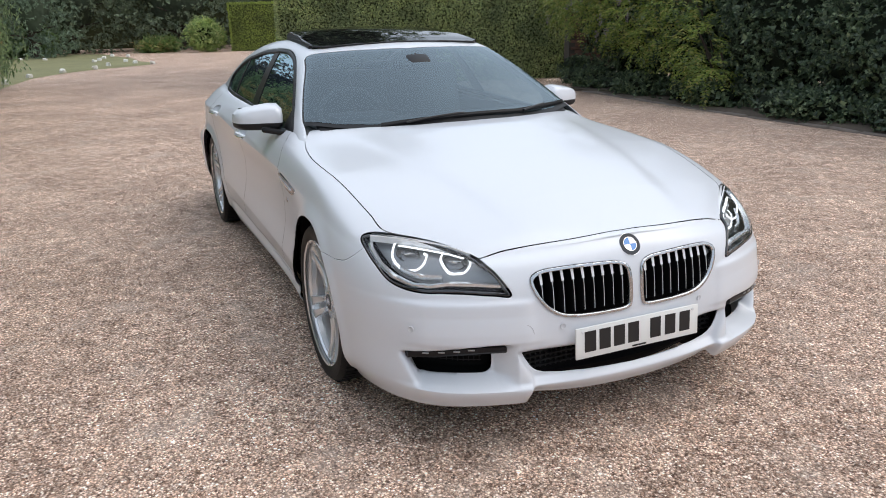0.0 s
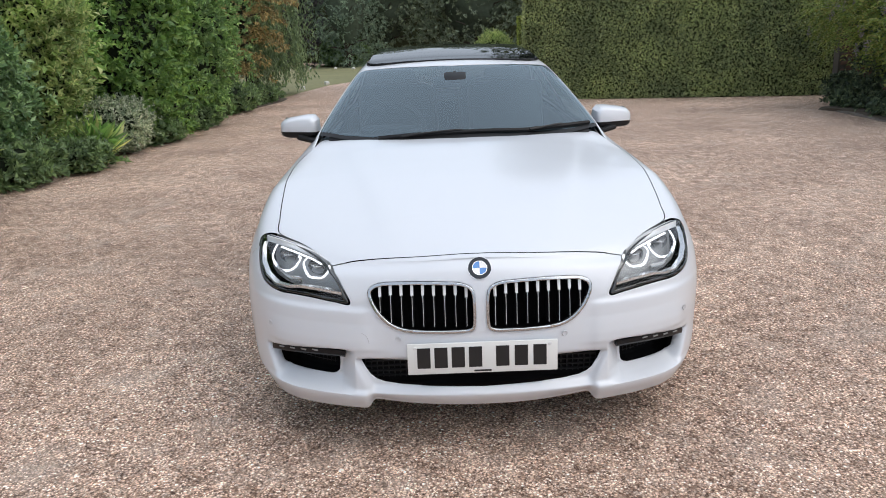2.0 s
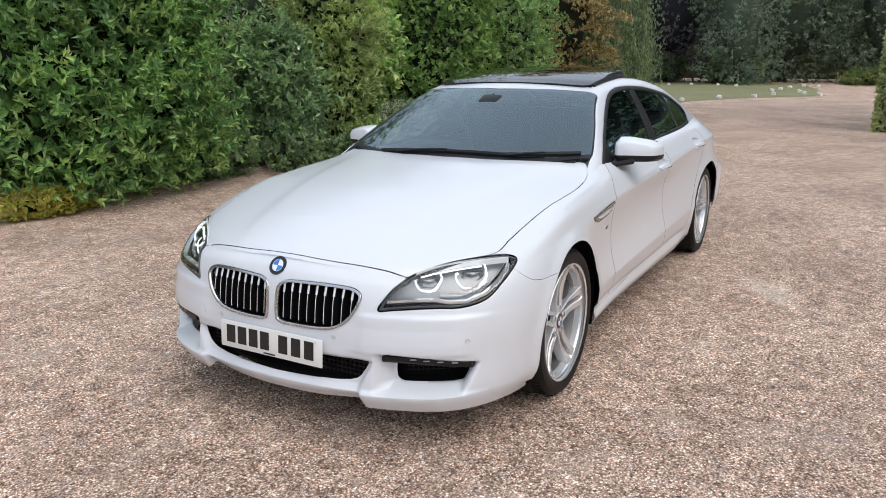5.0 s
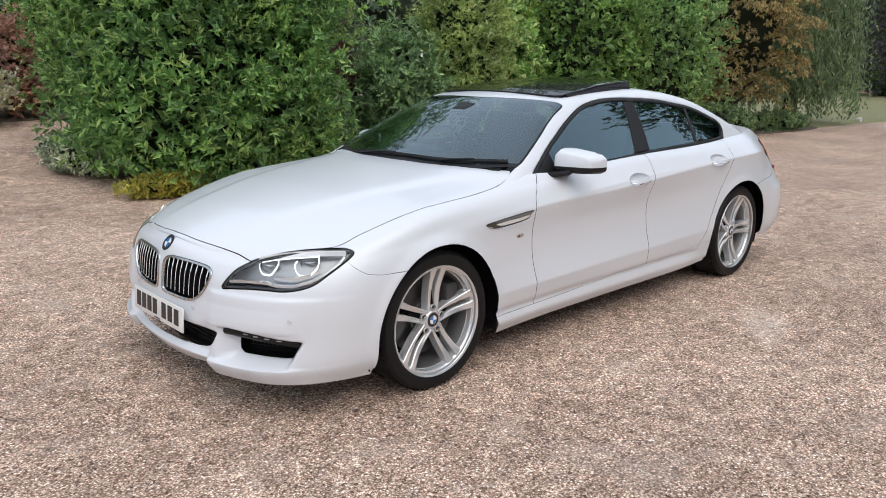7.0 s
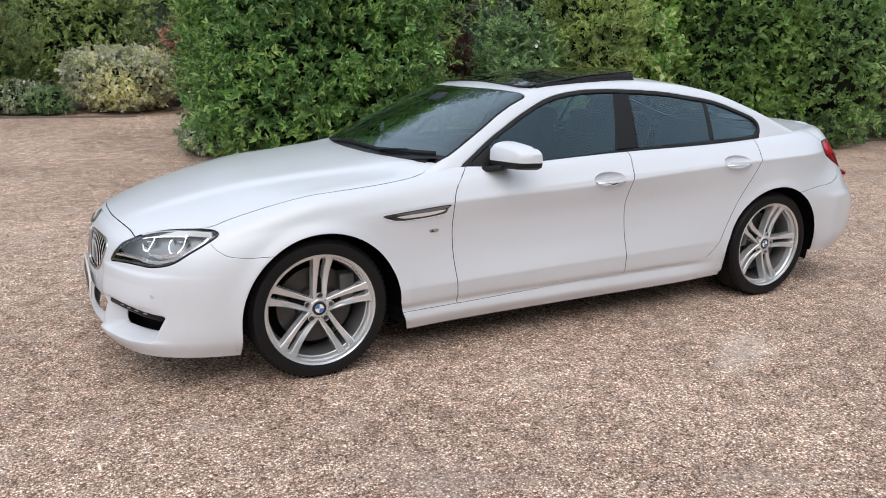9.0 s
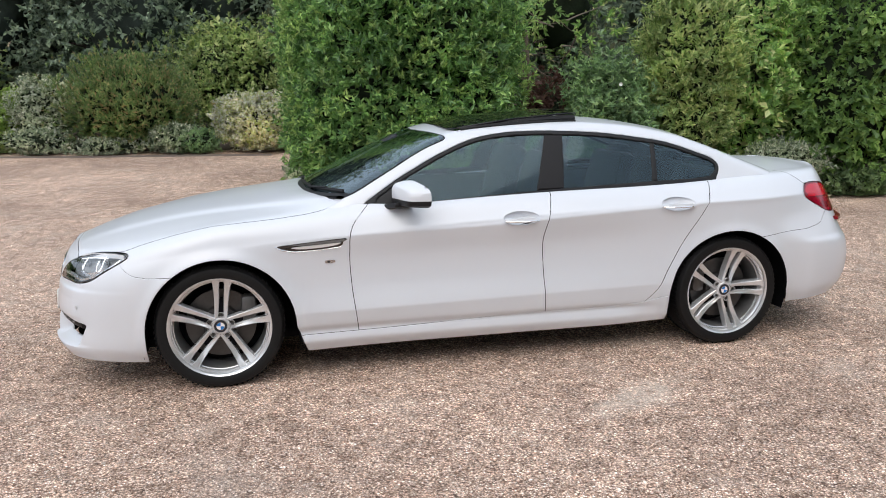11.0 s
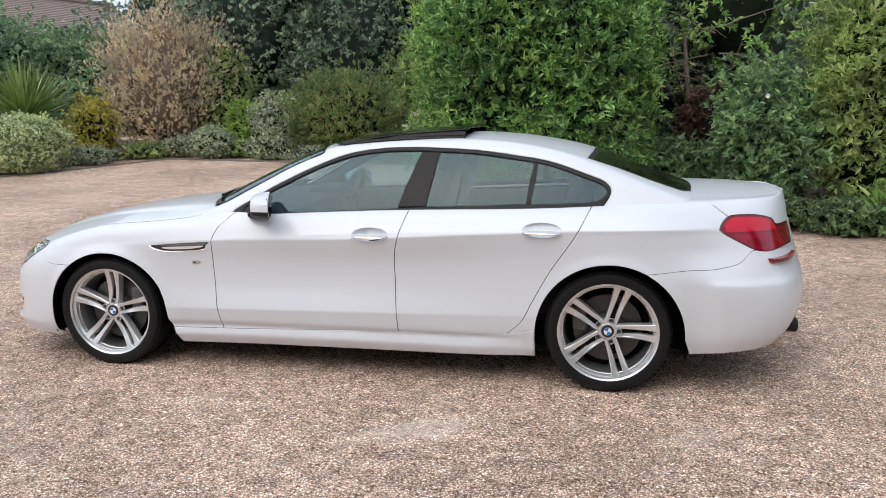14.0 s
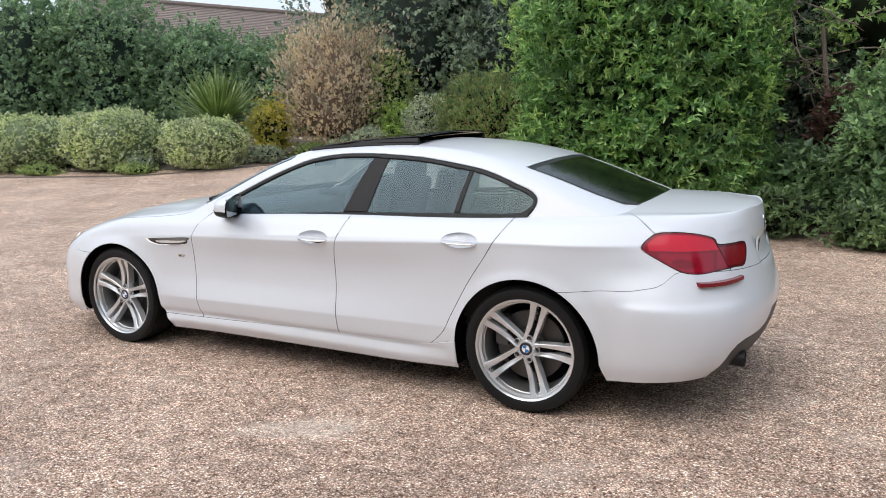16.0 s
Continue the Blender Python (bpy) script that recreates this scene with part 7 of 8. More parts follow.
# tall clipped hedge at the end of the drive
def clipped_hedge(name, label, a, b, depth, height, mat, seed, leaf, count, lean=0.0):
    """A straight hedge: a to b is the foot of its face; it goes back from there."""
    rs = np.random.RandomState(seed)
    a, b = np.array(a, float), np.array(b, float)
    run = b - a
    length = np.linalg.norm(run)
    t = run / length
    inn = np.array((-t[1], t[0]))
    top = new(name)
    tagged(top, label, "hedge")
    P, O = [], []
    areas = (("front", length * height), ("back", length * height * 0.3), ("left", depth * height), ("right", depth * height), ("top", length * depth))
    total = sum(x[1] for x in areas)
    lump = lumps(rs, 9)
    for kind, ar in areas:
        n = int(count * ar / total)
        # evenly spread, so that no bare patches show
        k = np.arange(n)
        u, h = (0.5 + k * 0.7548776662) % 1 * length, ((0.5 + k * 0.5698402910) % 1) * height
        w = u / length * depth if kind in ("left", "right") else rs.rand(n) * depth
        if kind == "front":
            w = w * 0
            o = np.array((-inn[0], -inn[1], 0.1))
        elif kind == "back":
            w = w * 0 + depth
            o = np.array((inn[0], inn[1], 0.1))
        elif kind == "left":
            u = u * 0
            o = np.array((-t[0], -t[1], 0.1))
        elif kind == "right":
            u = u * 0 + length
            o = np.array((t[0], t[1], 0.1))
        else:
            h = h * 0 + height
            o = np.array((0, 0, 1.0))
        u = u + lean * h * np.where(u < length / 2, 1, -1)
        bulge = 0.05 * lump(np.stack((u, w, h), -1) * 0.6) - 0.06 * rs.rand(n) ** 2
        xy = a + u[:, None] * t + w[:, None] * inn
        p = np.column_stack((xy, h)) + o * bulge[:, None]
        P.append(p)
        O.append(np.tile(o, (n, 1)))
    P, O = np.concatenate(P), np.concatenate(O)
    P[:, 2] += ground_z(P[:, 0], P[:, 1])
    v, f = sprays(P, O, 4, leaf, 0.5, rs, (0.5, 1.4), False, 0.25)
    v[:, 2] = np.maximum(v[:, 2], 0.01)
    ob = new("foliage", fast_mesh("foliage", v, f, mat))
    ob.parent = top
    # block in the darker core colour: shade behind the leaves, painted
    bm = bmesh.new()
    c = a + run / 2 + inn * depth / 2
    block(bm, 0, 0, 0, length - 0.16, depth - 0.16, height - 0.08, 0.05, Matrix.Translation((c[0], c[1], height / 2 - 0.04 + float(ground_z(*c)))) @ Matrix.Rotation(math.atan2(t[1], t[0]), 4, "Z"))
    part("inner_shade", bm, CLIP_CORE, top)
    return top


clipped_hedge("clipped_hedge", "tall dense clipped hedge with a flat face", (-13.0, 2.0), (-11.5, 8.9), 1.6, 3.3, L_CLIP, 51, 0.070, 24500, 0.03)
clipped_hedge("clipped_hedge", "small square yellow-green clipped hedge", (-38.9, 4.9), (-38.2, 7.3), 2.2, 2.5, L_SQUARE, 52, 0.085, 4500)

tree("yew", "tall dark tree behind the clipped hedge", (-17.3, 4.7), 12.0, 2.9, L_SHADE, 56, 0.20, 2600, 24, 6, 0.28, 0.30, 2.0, 0.5, 0.3, SHADE_CORE)
shrub("holly", "dark shrub between the hedge and the ivy", (-9.3, 8.7), (0.9, 0.9, 1.5), L_SHADE, 1200, 7, 0.08, 0.5, 2.4, 0.2, 0.35, 54)
# shady bank of ivy and wisteria behind the kerb
for k, (xx, yy, rx, ry, rz, seed) in enumerate(((-8.2, 8.3, 1.2, 0.9, 1.3, 61), (-6.3, 8.1, 1.2, 0.95, 1.1, 62), (-4.4, 8.0, 1.2, 0.95, 1.25, 63), (-2.5, 7.9, 1.2, 0.95, 1.0, 64), (-0.7, 7.9, 1.2, 0.95, 1.05, 65))):
    shrub("ivy_bank", "dark ivy mound behind the kerb", (xx, yy), (rx, ry, rz), L_SHADE, 1850, 7, 0.047, 0.65, 2.6, 0.22, 0.3, seed)
for k, (xx, yy, w, seed) in enumerate(((-8.9, 7.35, 0.9, 59), (-7.2, 7.15, 1.0, 66), (-5.2, 6.98, 1.1, 67), (-3.2, 6.9, 1.1, 68), (-1.4, 6.9, 1.0, 69))):
    shrub("ivy_carpet", "low ivy spreading to the kerb", (xx, yy + 0.14), (w, 0.36, 0.22), L_SHADE, 550, 6, 0.05, 0.65, 2.4, 0.25, 0.3, seed)
L_MAUVE = leaf_material("wisteria_petals", ((0.30, 0.24, 0.34), (0.42, 0.36, 0.46), (0.5, 0.45, 0.52)), 0.6, gain=0.9)
for k, (xx, yy, zz, r, seed) in enumerate(((-9.6, 7.55, 1.75, 0.75, 70), (-8.6, 7.35, 1.75, 0.75, 71), (-7.6, 7.25, 1.35, 0.65, 72), (-8.2, 7.5, 2.3, 0.8, 73), (-6.9, 7.3, 1.75, 0.7, 74), (-6.5, 7.15, 1.05, 0.45, 174), (-5.3, 7.05, 0.95, 0.5, 175), (-4.95, 6.98, 0.55, 0.38, 176), (-5.9, 7.2, 1.65, 0.55, 177), (-1.2, 7.2, 0.8, 0.35, 178))):
    rs = np.random.RandomState(seed)
    top = new("wisteria")
    top.location = (xx, yy, zz)
    tagged(top, "wisteria with pale green feathered leaves over the ivy", "climber")
    p, o = blob_points(int(165 * (r / 0.7) ** 1.5), rs, (r, r * 0.6, r * 0.75), 2.0, 0.35, 0.6)
    vs, fs, n0 = [], [], 0
    for q in range(len(p)):
        d = o[q] * 0.7 + np.array((0, 0, -0.25)) + rs.normal(0, 0.3, 3)
        d /= np.linalg.norm(d)
        s = np.cross(d, (0, 0, 1.0))
        s /= np.linalg.norm(s) + 1e-9
        t = np.repeat(np.linspace(0.05, 0.27, 6), 2)[:, None]
        sg = np.tile((1.0, -1.0), 6)[:, None]
        pos = p[q] + d * t + np.array((0, 0, -1.2)) * t * t
        ax = s * sg * 0.85 + d * 0.4 + np.array((0, 0, -0.15))
        ax /= np.linalg.norm(ax, axis=1, keepdims=True)
        v, f = leaf_arrays(pos, ax, np.full(12, 0.080), 0.36, rs, False)
        vs.append(v)
        fs.append(f + n0)
        n0 += len(v)
    ob = new("foliage", fast_mesh("foliage", np.concatenate(vs), np.concatenate(fs), L_WISTERIA))
    ob.parent = top
    bm = bmesh.new()
    for q in range(3):
        tube(bm, [(rs.uniform(-0.2, 0.2), 0.5, -zz * 0.6), (rs.uniform(-0.3, 0.3), 0.2, -0.2), (rs.uniform(-0.3, 0.3), 0, 0.3)], [0.02, 0.016, 0.01], 5)
    part("stem", bm, BARK, top)
    if r > 0.6:
        for q in range(3):
            c = np.array((rs.uniform(-0.5, 0.5) * r, -0.55 * r, rs.uniform(-0.4, 0.4) * r))
            m = 60
            hh = rs.rand(m)
            pos = c + np.column_stack((rs.normal(0, 0.03, m) * (1.2 - hh), rs.normal(0, 0.03, m) * (1.2 - hh), -0.22 * hh))
            ax = rs.normal(0, 1, (m, 3))
            ax /= np.linalg.norm(ax, axis=1, keepdims=True)
            v, f = leaf_arrays(pos, ax, np.full(m, 0.028), 0.8, rs, False)
            ob = new("raceme", fast_mesh("raceme", v, f, L_MAUVE))
            ob.parent = top
            tagged(ob, "faded mauve flower raceme", kind="stuff")
shrub("euonymus", "pale variegated shrub at the kerb", (-1.1, 7.0), (0.6, 0.4, 0.34), L_GREY, 600, 7, 0.045, 0.5, 2.2, 0.2, 0.3, 75)
for k, (xx, yy, h, seed) in enumerate(((-8.8, 9.8, 6.5, 76), (-5.6, 9.9, 6.0, 77), (-2.4, 9.9, 6.2, 78), (0.4, 10.0, 5.2, 79))):
    tree("holm_oak", "dark evergreen tree above the ivy bank", (xx, yy), h, 2.3, L_SHADE, seed, 0.14, 1500, 16, 6, 0.15, 0.10)

# planted bed beyond the car
shrub("euonymus", "round cream variegated shrub in the bed", (1.32, -10.35), (1.02, 0.72, 0.56), L_CREAM, 2300, 8, 0.045, 0.5, 2.2, 0.16, 0.3, 81)
shrub("spiraea", "wide feathery green shrub with reddish twigs", (3.85, -11.0), (1.30, 1.1, 0.92), L_SPIRAEA, 2600, 8, 0.065, 0.26, 2.0, 0.30, 0.4, 82, False, (0.2, 0.9), 0.8, wild=0.45)
shrub("elder", "grey-white leaved shrub behind the bed", (5.35, -10.95), (0.70, 0.5, 0.72), L_PALE, 800, 7, 0.06, 0.4, 2.0, 0.2, 0.4, 83)
shrub("choisya", "small fresh green shrub in the bed", (6.2, -11.1), (0.5, 0.5, 0.64), L_FRESH, 700, 7, 0.06, 0.45, 2.1, 0.2, 0.4, 84)
shrub("hebe", "low silver-green shrub in the bed", (6.75, -10.6), (0.55, 0.45, 0.36), L_GREY, 600, 7, 0.05, 0.4, 2.2, 0.15, 0.35, 85)
shrub("hebe", "low silver-green shrub in the bed", (2.95, -10.25), (0.5, 0.4, 0.28), L_GREY, 500, 7, 0.05, 0.4, 2.2, 0.15, 0.35, 86)
shrub("smoke_bush", "tall brown shrub with dry feathery plumes", (8.45, -11.6), (1.5, 1.2, 1.66), L_BROWN, 4600, 10, 0.054, 0.36, 2.0, 0.42, 0.45, 87, False, (0.15, 0.8), 1.0, wild=0.5, tuft=0.08, core=0.78, core_mat=BROWN_CORE)
shrub("bay", "tall green shrub behind the variegated one", (1.9, -12.6), (1.35, 0.9, 1.30), L_OLIVE, 1500, 7, 0.08, 0.4, 2.1, 0.35, 0.4, 88, wild=0.3)
shrub("berberis", "small yellow-leaved shrub beside the yucca", (9.45, -10.3), (0.58, 0.5, 0.74), L_YELLOW, 900, 7, 0.05, 0.45, 2.1, 0.35, 0.45, 89, wild=0.5)
shrub("euonymus", "clipped silver variegated mound in the bed", (10.15, -8.75), (1.02, 0.8, 0.60), L_VARIEG, 2989, 8, 0.040, 0.5, 2.6, 0.12, 0.15, 90, tuft=0.03, core=0.88, core_mat=PALE_CORE)
shrub("euonymus", "clipped silver variegated mound in the bed", (12.75, -8.35), (1.35, 1.0, 0.72), L_VARIEG, 3449, 8, 0.040, 0.5, 2.6, 0.12, 0.15, 91, tuft=0.03, core=0.88, core_mat=PALE_CORE)
shrub("euonymus", "clipped silver variegated mound in the bed", (15.4, -7.9), (1.45, 1.1, 0.70), L_VARIEG, 2989, 8, 0.040, 0.5, 2.6, 0.12, 0.15, 92, tuft=0.03, core=0.88, core_mat=PALE_CORE)
shrub("hebe", "low grey-green tuft in the bed", (11.45, -8.0), (0.35, 0.3, 0.2), L_GREY, 300, 6, 0.045, 0.4, 2.2, 0.2, 0.4, 93)

shrub("cotinus", "dark red leaved shrub beside the variegated one", (0.10, -11.0), (0.50, 0.55, 0.88), L_RED, 900, 7, 0.06, 0.5, 2.0, 0.3, 0.4, 181, wild=0.3)
shrub("hydrangea", "broad olive green shrub behind the bed", (-1.0, -12.3), (1.2, 0.9, 1.15), L_OLIVE, 900, 7, 0.09, 0.45, 2.1, 0.35, 0.4, 182, wild=0.3)
shrub("elaeagnus", "green shrub grown into the brown one", (7.15, -12.0), (0.75, 0.7, 1.30), L_OLIVE, 1000, 7, 0.065, 0.35, 2.1, 0.35, 0.4, 183, wild=0.3)
for k, (xx, yy, w, h, m) in enumerate(((2.55, -10.15, 0.45, 0.24, L_DEEP), (4.2, -10.25, 0.8, 0.16, L_GREY), (5.4, -10.45, 0.7, 0.26, L_GREY), (6.1, -10.75, 0.7, 0.22, L_OLIVE), (7.6, -10.85, 0.6, 0.24, L_GREY), (8.5, -10.6, 0.6, 0.18, L_OLIVE), (9.2, -9.75, 0.5, 0.2, L_GREY), (11.4, -7.75, 0.6, 0.13, L_OLIVE), (14.0, -7.2, 0.7, 0.13, L_OLIVE))):
    shrub("groundcover", "low straggling green plants along the bed", (xx, yy), (w, 0.36, h), m, 380, 7, 0.05, 0.35, 2.0, 0.35, 0.5, 190 + k, wild=0.4)
# bare twigs that rise out of the brown shrub
rs = np.random.RandomState(187)
twigs = tagged(new("dry_twigs"), "dry brown twigs rising out of the shrub", "branches")
DRY = plain("dry_twig", (0.34, 0.26, 0.18), 0.9, 0, 0, 0.3, 30.0)
for k in range(46):
    a, q = rs.uniform(0, 6.28), rs.uniform(0.2, 1.0)
    b = Vector((8.45 + 1.3 * q * math.cos(a), -11.6 + 0.9 * q * math.sin(a), 2.3))
    t = b + Vector((0.35 * math.cos(a) + rs.normal() * 0.12, 0.3 * math.sin(a) + rs.normal() * 0.12, rs.uniform(0.8, 1.55)))
    mid = b.lerp(t, 0.5) + Vector((rs.normal() * 0.05, rs.normal() * 0.05, 0.08))
    bm = bmesh.new()
    tube(bm, [b, mid, t], [0.012, 0.009, 0.005], 4)
    twig = part("twig", bm, DRY, twigs)
    for j in range(6):
        c = mid.lerp(t, rs.rand())
        bm = bmesh.new()
        tube(bm, [c, c + Vector((rs.normal() * 0.12, rs.normal() * 0.12, rs.uniform(0.05, 0.22)))], [0.006, 0.004], 4)
        part("side_twig", bm, DRY, twig)

# yucca
rs = np.random.RandomState(95)
yucca = new("yucca")
yucca.location = (11.2, -10.35, float(ground_z(11.2, -10.35)))
tagged(yucca, "spiky yucca with narrow upright green leaves", "yucca")
n = 640
el = np.arcsin(rs.uniform(-0.25, 0.99, n))
az = rs.uniform(0, 6.283, n)
d = np.stack((np.cos(el) * np.cos(az), np.cos(el) * np.sin(az), np.sin(el)), 1)
side = np.cross(d, (0, 0, 1.0))
side /= np.linalg.norm(side, axis=1, keepdims=True) + 1e-9
L = rs.uniform(1.15, 1.70, n)[:, None]
c = np.array((0, 0, 0.80))
sag = np.array((0, 0, -0.16)) * (1 - d[:, 2:3])
q0, q1, q2, q3 = c + d * 0.05, c + d * L * 0.4, c + d * L * 0.75 + sag * 0.5, c + d * L + sag * 1.4
v = np.stack((q0 - side * 0.012, q0 + side * 0.012, q1 + side * 0.027, q2 + side * 0.020, q3, q2 - side * 0.020, q1 - side * 0.027), 1).reshape(-1, 3)
f = np.concatenate([np.array(((0, 1, 2, 6), (6, 2, 3, 5), (5, 3, 4, 4))) + 7 * i for i in range(n)])
quads = f[np.array([i for i in range(len(f)) if i % 3 != 2])]
tips = f[2::3][:, :3]
allf = [tuple(int(k) for k in t) for t in quads] + [tuple(int(k) for k in t) for t in tips]
mesh_ob("foliage", v, allf, leaf_material("yucca_leaves", ((0.07, 0.11, 0.03), (0.12, 0.17, 0.05), (0.20, 0.25, 0.09)), 0.45, 0.2, 1.8), yucca, "", False)
bm = bmesh.new()
tube(bm, [(0, 0, -0.03), (0.02, 0, 0.4), (0, 0, 0.75)], [0.11, 0.09, 0.10], 9)
part("trunk", bm, BARK, yucca)

# dark trees closing the view behind the bed
for k, (xx, yy, h, r, seed) in enumerate(((-0.8, -14.5, 7.5, 2.6, 101), (2.6, -15.6, 8.5, 3.0, 102), (5.9, -16.4, 8.5, 3.0, 103), (8.9, -17.2, 9.0, 3.0, 104), (11.8, -18.6, 8.5, 2.8, 105), (-4.0, -13.0, 8.0, 2.8, 106), (7.2, -14.0, 6.5, 2.2, 109), (4.2, -13.6, 5.0, 1.9, 110))):
    tree("oak", "dark leafy tree behind the bed", (xx, yy), h, r, L_DARK, seed, 0.125, 3200, 26, 6, 0.22, 0.08, 2.0, 0.55, 0.3, MID_CORE)

# ivy-grown hedge before the barn
for k, (xx, yy, rx, ry, rz, mat, seed) in enumerate(((14.2, -16.4, 2.3, 1.6, 1.60, L_HEDGE, 111), (17.2, -15.6, 2.5, 1.7, 1.92, L_HEDGE, 112), (20.4, -14.6, 2.6, 1.8, 2.55, L_HEDGE, 113), (23.6, -13.4, 2.8, 1.9, 2.8, L_HEDGE, 114), (26.8, -12.0, 2.9, 2.0, 2.85, L_HEDGE, 115))):
    shrub("ivy_hedge", "tall rounded dark hedge overgrown with ivy", (xx, yy), (rx, ry, rz), mat, 2900, 7, 0.096, 0.6, 2.8, 0.3, 0.3, seed, core_mat=HEDGE_CORE)


# ---- barn behind the hedge ----
TILE = plain("roof_tile", (0.24, 0.19, 0.165), 0.85, 0, 0, 0.45, 6.0, 0.4)
BRICK = plain("barn_brick", (0.24, 0.12, 0.085), 0.9, 0, 0, 0.35, 14.0, 0.4)
barn = new("barn")
tagged(barn, "long low barn with a brown tiled roof behind the hedge", "barn")
A, B = Vector((27.8, -18.7, 6.9)), Vector((22.7, -31.3, 6.9))
run = (B - A)
t = run.normalized()
w = Vector((t.y, -t.x, 0))
if w.x > 0:
    w = -w
for sgn in (1, -1):
    rows = 26
    for k in range(rows):
        bm = bmesh.new()
        f0, f1 = k / rows, (k + 1.25) / rows
        p0, p1 = w * sgn * 3.8 * f0 + Vector((0, 0, -2.5 * f0)), w * sgn * 3.8 * f1 + Vector((0, 0, -2.5 * f1 + 0.035))
        q = [A + p0, B + p0, B + p1, A + p1]
        up = Vector((0, 0, 0.05))
        vs = [bm.verts.new(c) for c in q] + [bm.verts.new(c - up) for c in q]
        for i in range(4):
            bm.faces.new((vs[i], vs[(i + 1) % 4], vs[4 + (i + 1) % 4], vs[4 + i]))
        bm.faces.new(vs[:4])
        part("roof_board", bm, TILE, barn, "brown clay roof course")
bm = bmesh.new()
tube(bm, [A + Vector((0, 0, 0.05)), B + Vector((0, 0, 0.05))], 0.13, 8)
part("ridge", bm, TILE, barn)
bm = bmesh.new()
c = (A + B) / 2
block(bm, 0, 0, 0, run.length - 0.3, 6.8, 4.4, 0, Matrix.Translation((c.x, c.y, 2.35)) @ Matrix.Rotation(math.atan2(t.y, t.x), 4, "Z"))
part("wall", bm, BRICK, barn, "red-brown brick walls")

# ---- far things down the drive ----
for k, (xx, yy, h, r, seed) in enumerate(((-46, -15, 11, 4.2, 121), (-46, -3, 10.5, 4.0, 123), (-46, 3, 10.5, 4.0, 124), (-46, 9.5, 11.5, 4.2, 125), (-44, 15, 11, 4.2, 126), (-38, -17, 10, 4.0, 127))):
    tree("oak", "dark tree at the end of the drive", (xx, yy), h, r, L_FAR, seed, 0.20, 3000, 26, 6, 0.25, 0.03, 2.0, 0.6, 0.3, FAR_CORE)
tree("copper_beech", "dark purple-leaved tree across the lawn", (-42.5, -8.9), 11, 3.4, L_BEECH, 122, 0.18, 3000, 26, 6, 0.25, 0.05, 2.0, 0.6, 0.3, BEECH_CORE)
tree("fir", "grey-green conifer across the lawn", (-39.5, -4.6), 9.5, 2.3, L_FIR, 128, 0.16, 2600, 26, 6, 0.2, 0.03, 2.0, 0.4, 0.5, FAR_CORE)
shrub("rhododendron", "low broad green shrub across the lawn", (-43, -5.2), (2.6, 1.4, 0.85), L_FOOT, 1300, 7, 0.16, 0.45, 2.4, 0.1, 0.3, 131)
shrub("rhododendron", "low broad green shrub across the lawn", (-43, -9.5), (2.6, 1.4, 0.95), L_FOOT, 1300, 7, 0.16, 0.45, 2.4, 0.1, 0.3, 132)
shrub("azalea", "small light green shrub by the square hedge", (-40.0, 3.75), (1.05, 1.0, 0.95), L_OLIVE, 800, 7, 0.10, 0.45, 2.1, 0.2, 0.3, 133)
shrub("fern_clump", "feathery ferns under the far trees", (-42.0, 1.4), (1.3, 1.2, 0.42), L_SPIRAEA, 400, 7, 0.24, 0.10, 2.0, 0.3, 0.5, 134)
CHALK = plain("white_stone", (0.72, 0.70, 0.66), 0.7, 0, 0, 0.12, 30.0, 0.4)
rs = np.random.RandomState(140)
stones = [(-19.35, -4.57), (-22.17, -4.19), (-24.38, -3.35), (-25.81, -2.36), (-28.0, -0.3), (-28.8, -0.9), (-27.6, -1.9), (-33, -2.2), (-35, -2.0), (-37.5, -1.6), (-37.2, -8.1), (-37.4, -7.0), (-37.1, -5.6), (-35.7, -4.5), (-36.5, -0.9), (-31.5, -2.4), (-30.4, -1.2)]
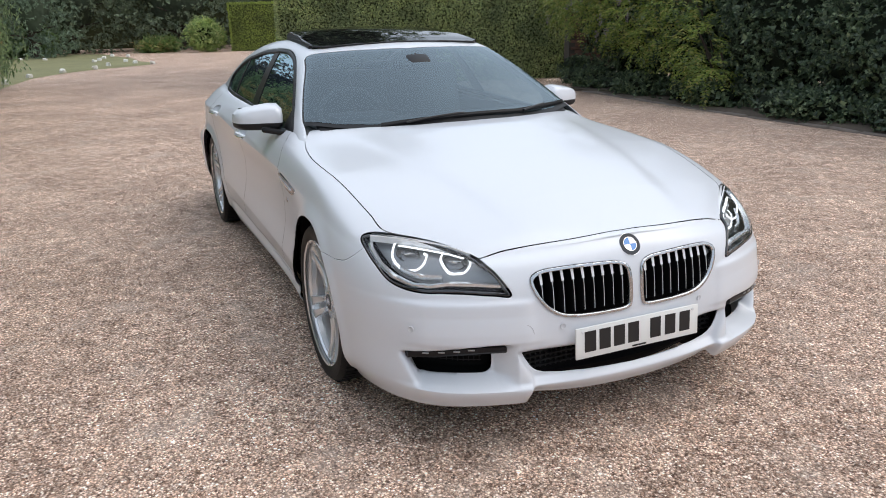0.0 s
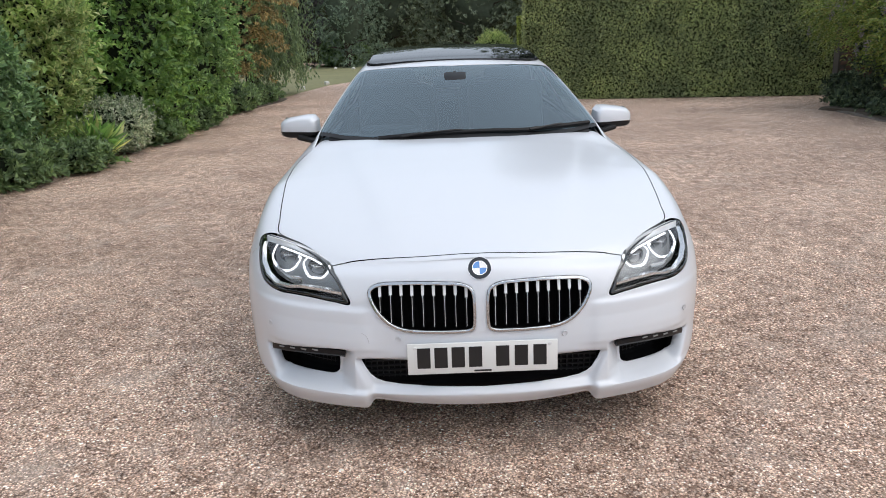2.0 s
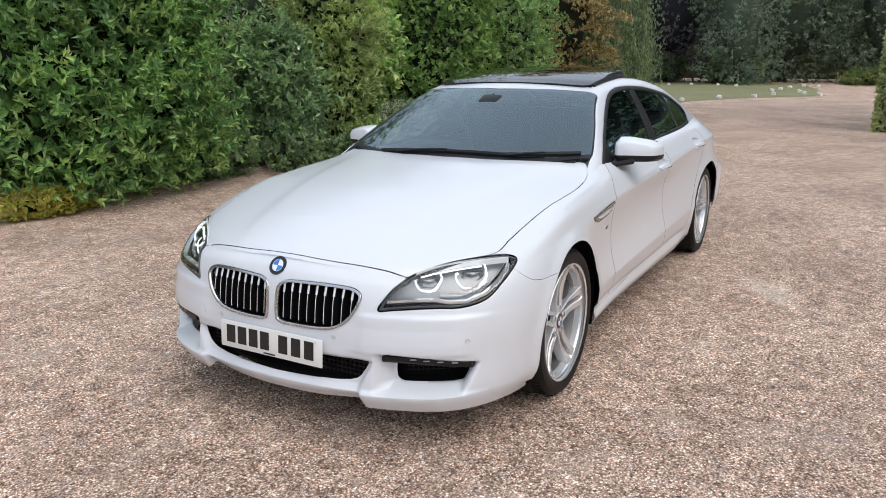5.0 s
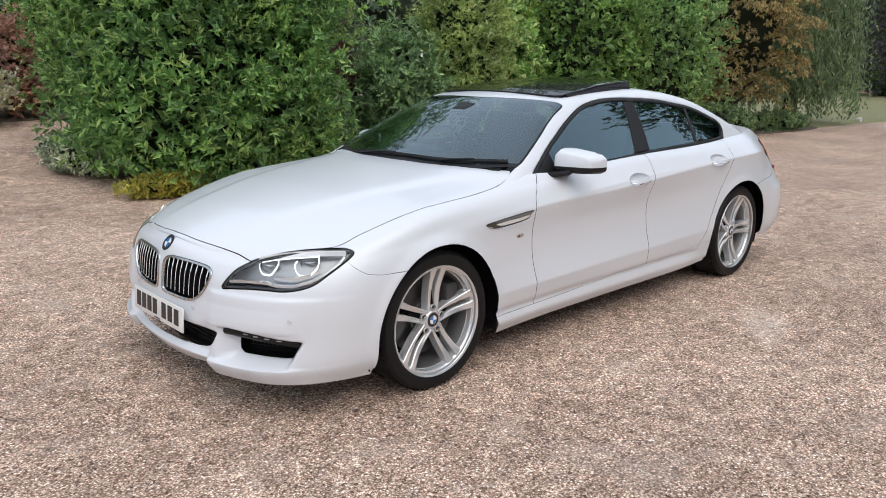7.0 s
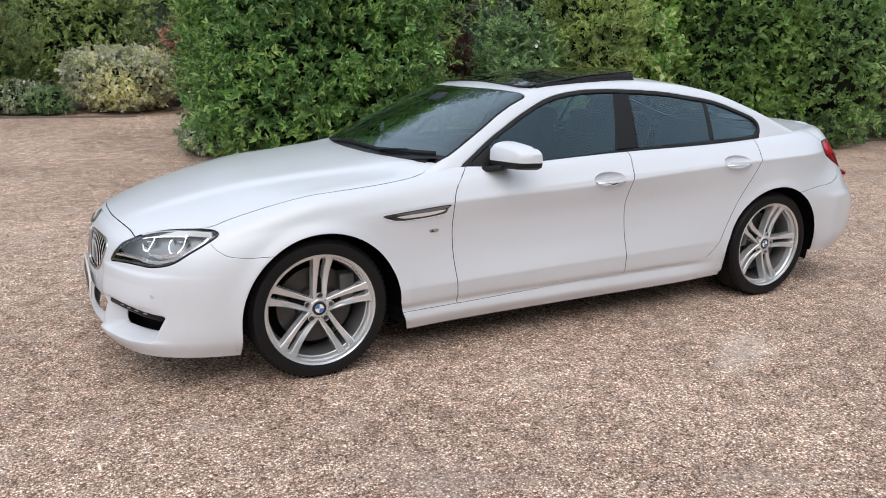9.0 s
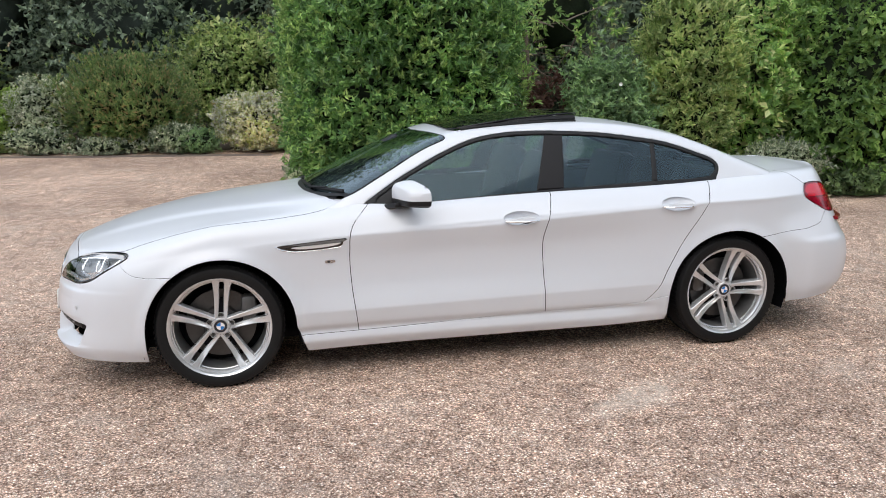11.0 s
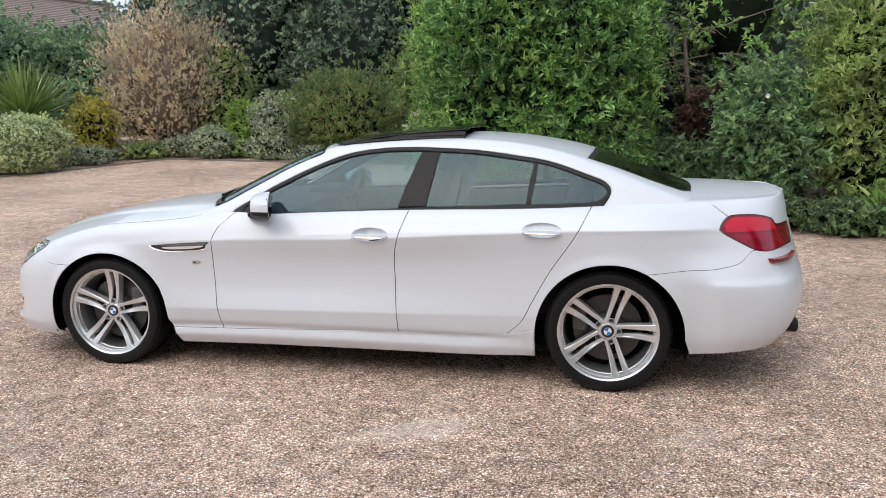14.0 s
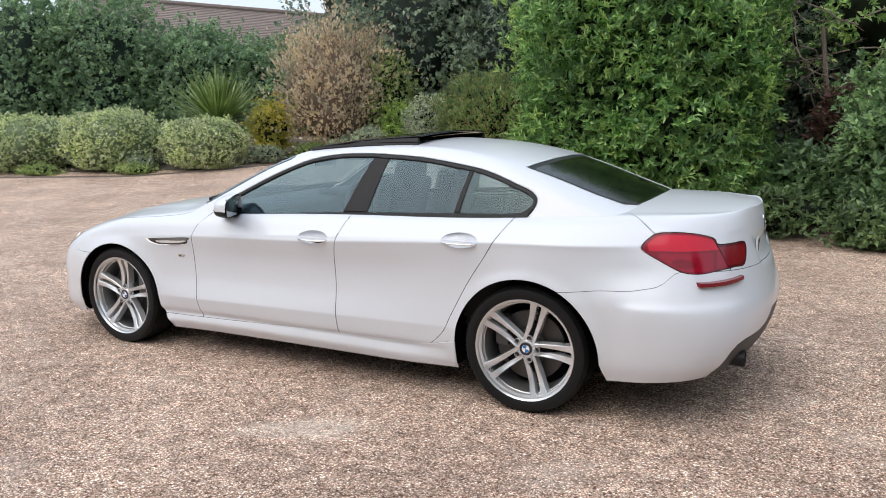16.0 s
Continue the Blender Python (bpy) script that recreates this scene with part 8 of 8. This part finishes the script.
for k, (xx, yy) in enumerate(stones):
    bm = bmesh.new()
    block(bm, 0, 0, 0, 0.16, 0.14, 0.14, 0.035, pose(xx, yy + 0.5, 0.07, rs.uniform(-8, 8), rs.uniform(-8, 8), rs.uniform(0, 90)))
    for v in bm.verts:
        v.co += Vector(rs.normal(0, 0.012, 3))
    tagged(part("marker_stone", bm, CHALK, None), "small white painted stone along the lawn's edge", "stone", group="white stones along the lawn")
# unseen trees added all round the rest of the drive, to be reflected in the car
for k, (xx, yy, seed) in enumerate(((30, 22, 151), (18, 32, 152), (4, 34, 153), (-12, 30, 154), (36, 8, 155), (38, -6, 156), (-26, 20, 157))):
    tree("oak", "unseen tree added beyond the drive for reflections", (xx, yy), 9.5, 4.6, L_DARK, seed, 0.55, 320, 16, 6, 0.3, 0.05)

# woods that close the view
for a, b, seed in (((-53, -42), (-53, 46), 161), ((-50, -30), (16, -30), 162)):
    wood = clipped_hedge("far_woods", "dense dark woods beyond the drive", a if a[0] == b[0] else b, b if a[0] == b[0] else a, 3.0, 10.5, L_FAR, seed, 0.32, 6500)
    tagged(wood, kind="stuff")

# low brick wall at the end of the tall hedge
shrub("ivy_bank", "dark ivy at the foot of the brick wall", (-10.35, 8.15), (0.45, 0.35, 0.30), L_SHADE, 400, 7, 0.06, 0.6, 2.2, 0.3, 0.4, 220)
MORTAR = plain("mortar", (0.10, 0.09, 0.08), 0.95, 0, 0, 0.2, 40.0, 0.3)
brick_wall = tagged(new("brick_wall"), "old low brick wall under the climber", "wall", kind="structure")
bm = bmesh.new()
block(bm, -10.8, 8.76, 0.75, 0.20, 1.20, 1.5, 0)
part("wall_core", bm, MORTAR, brick_wall, "pale mortar")
bm = bmesh.new()
block(bm, 0, 0, 0, 0.12, 0.215, 0.065, 0.006)
me = bpy.data.meshes.new("brick")
bm.to_mesh(me)
bm.free()
OLD_BRICK = plain("old_brick", (0.17, 0.10, 0.08), 0.9, 0, 0, 0.45, 22.0, 0.5)
me.materials.append(OLD_BRICK)
rnd = random.Random(9)
for row in range(20):
    for k in range(7):
        yy = 8.20 + 0.225 * k - (0.11 if row % 2 else 0)
        if 8.24 < yy < 9.30:
            b = new("brick", me)
            b.parent = brick_wall
            b.matrix_basis = pose(-10.745 + rnd.uniform(-0.004, 0.004), yy, 0.045 + 0.075 * row, rnd.uniform(-1, 1), 0, rnd.uniform(-1, 1))
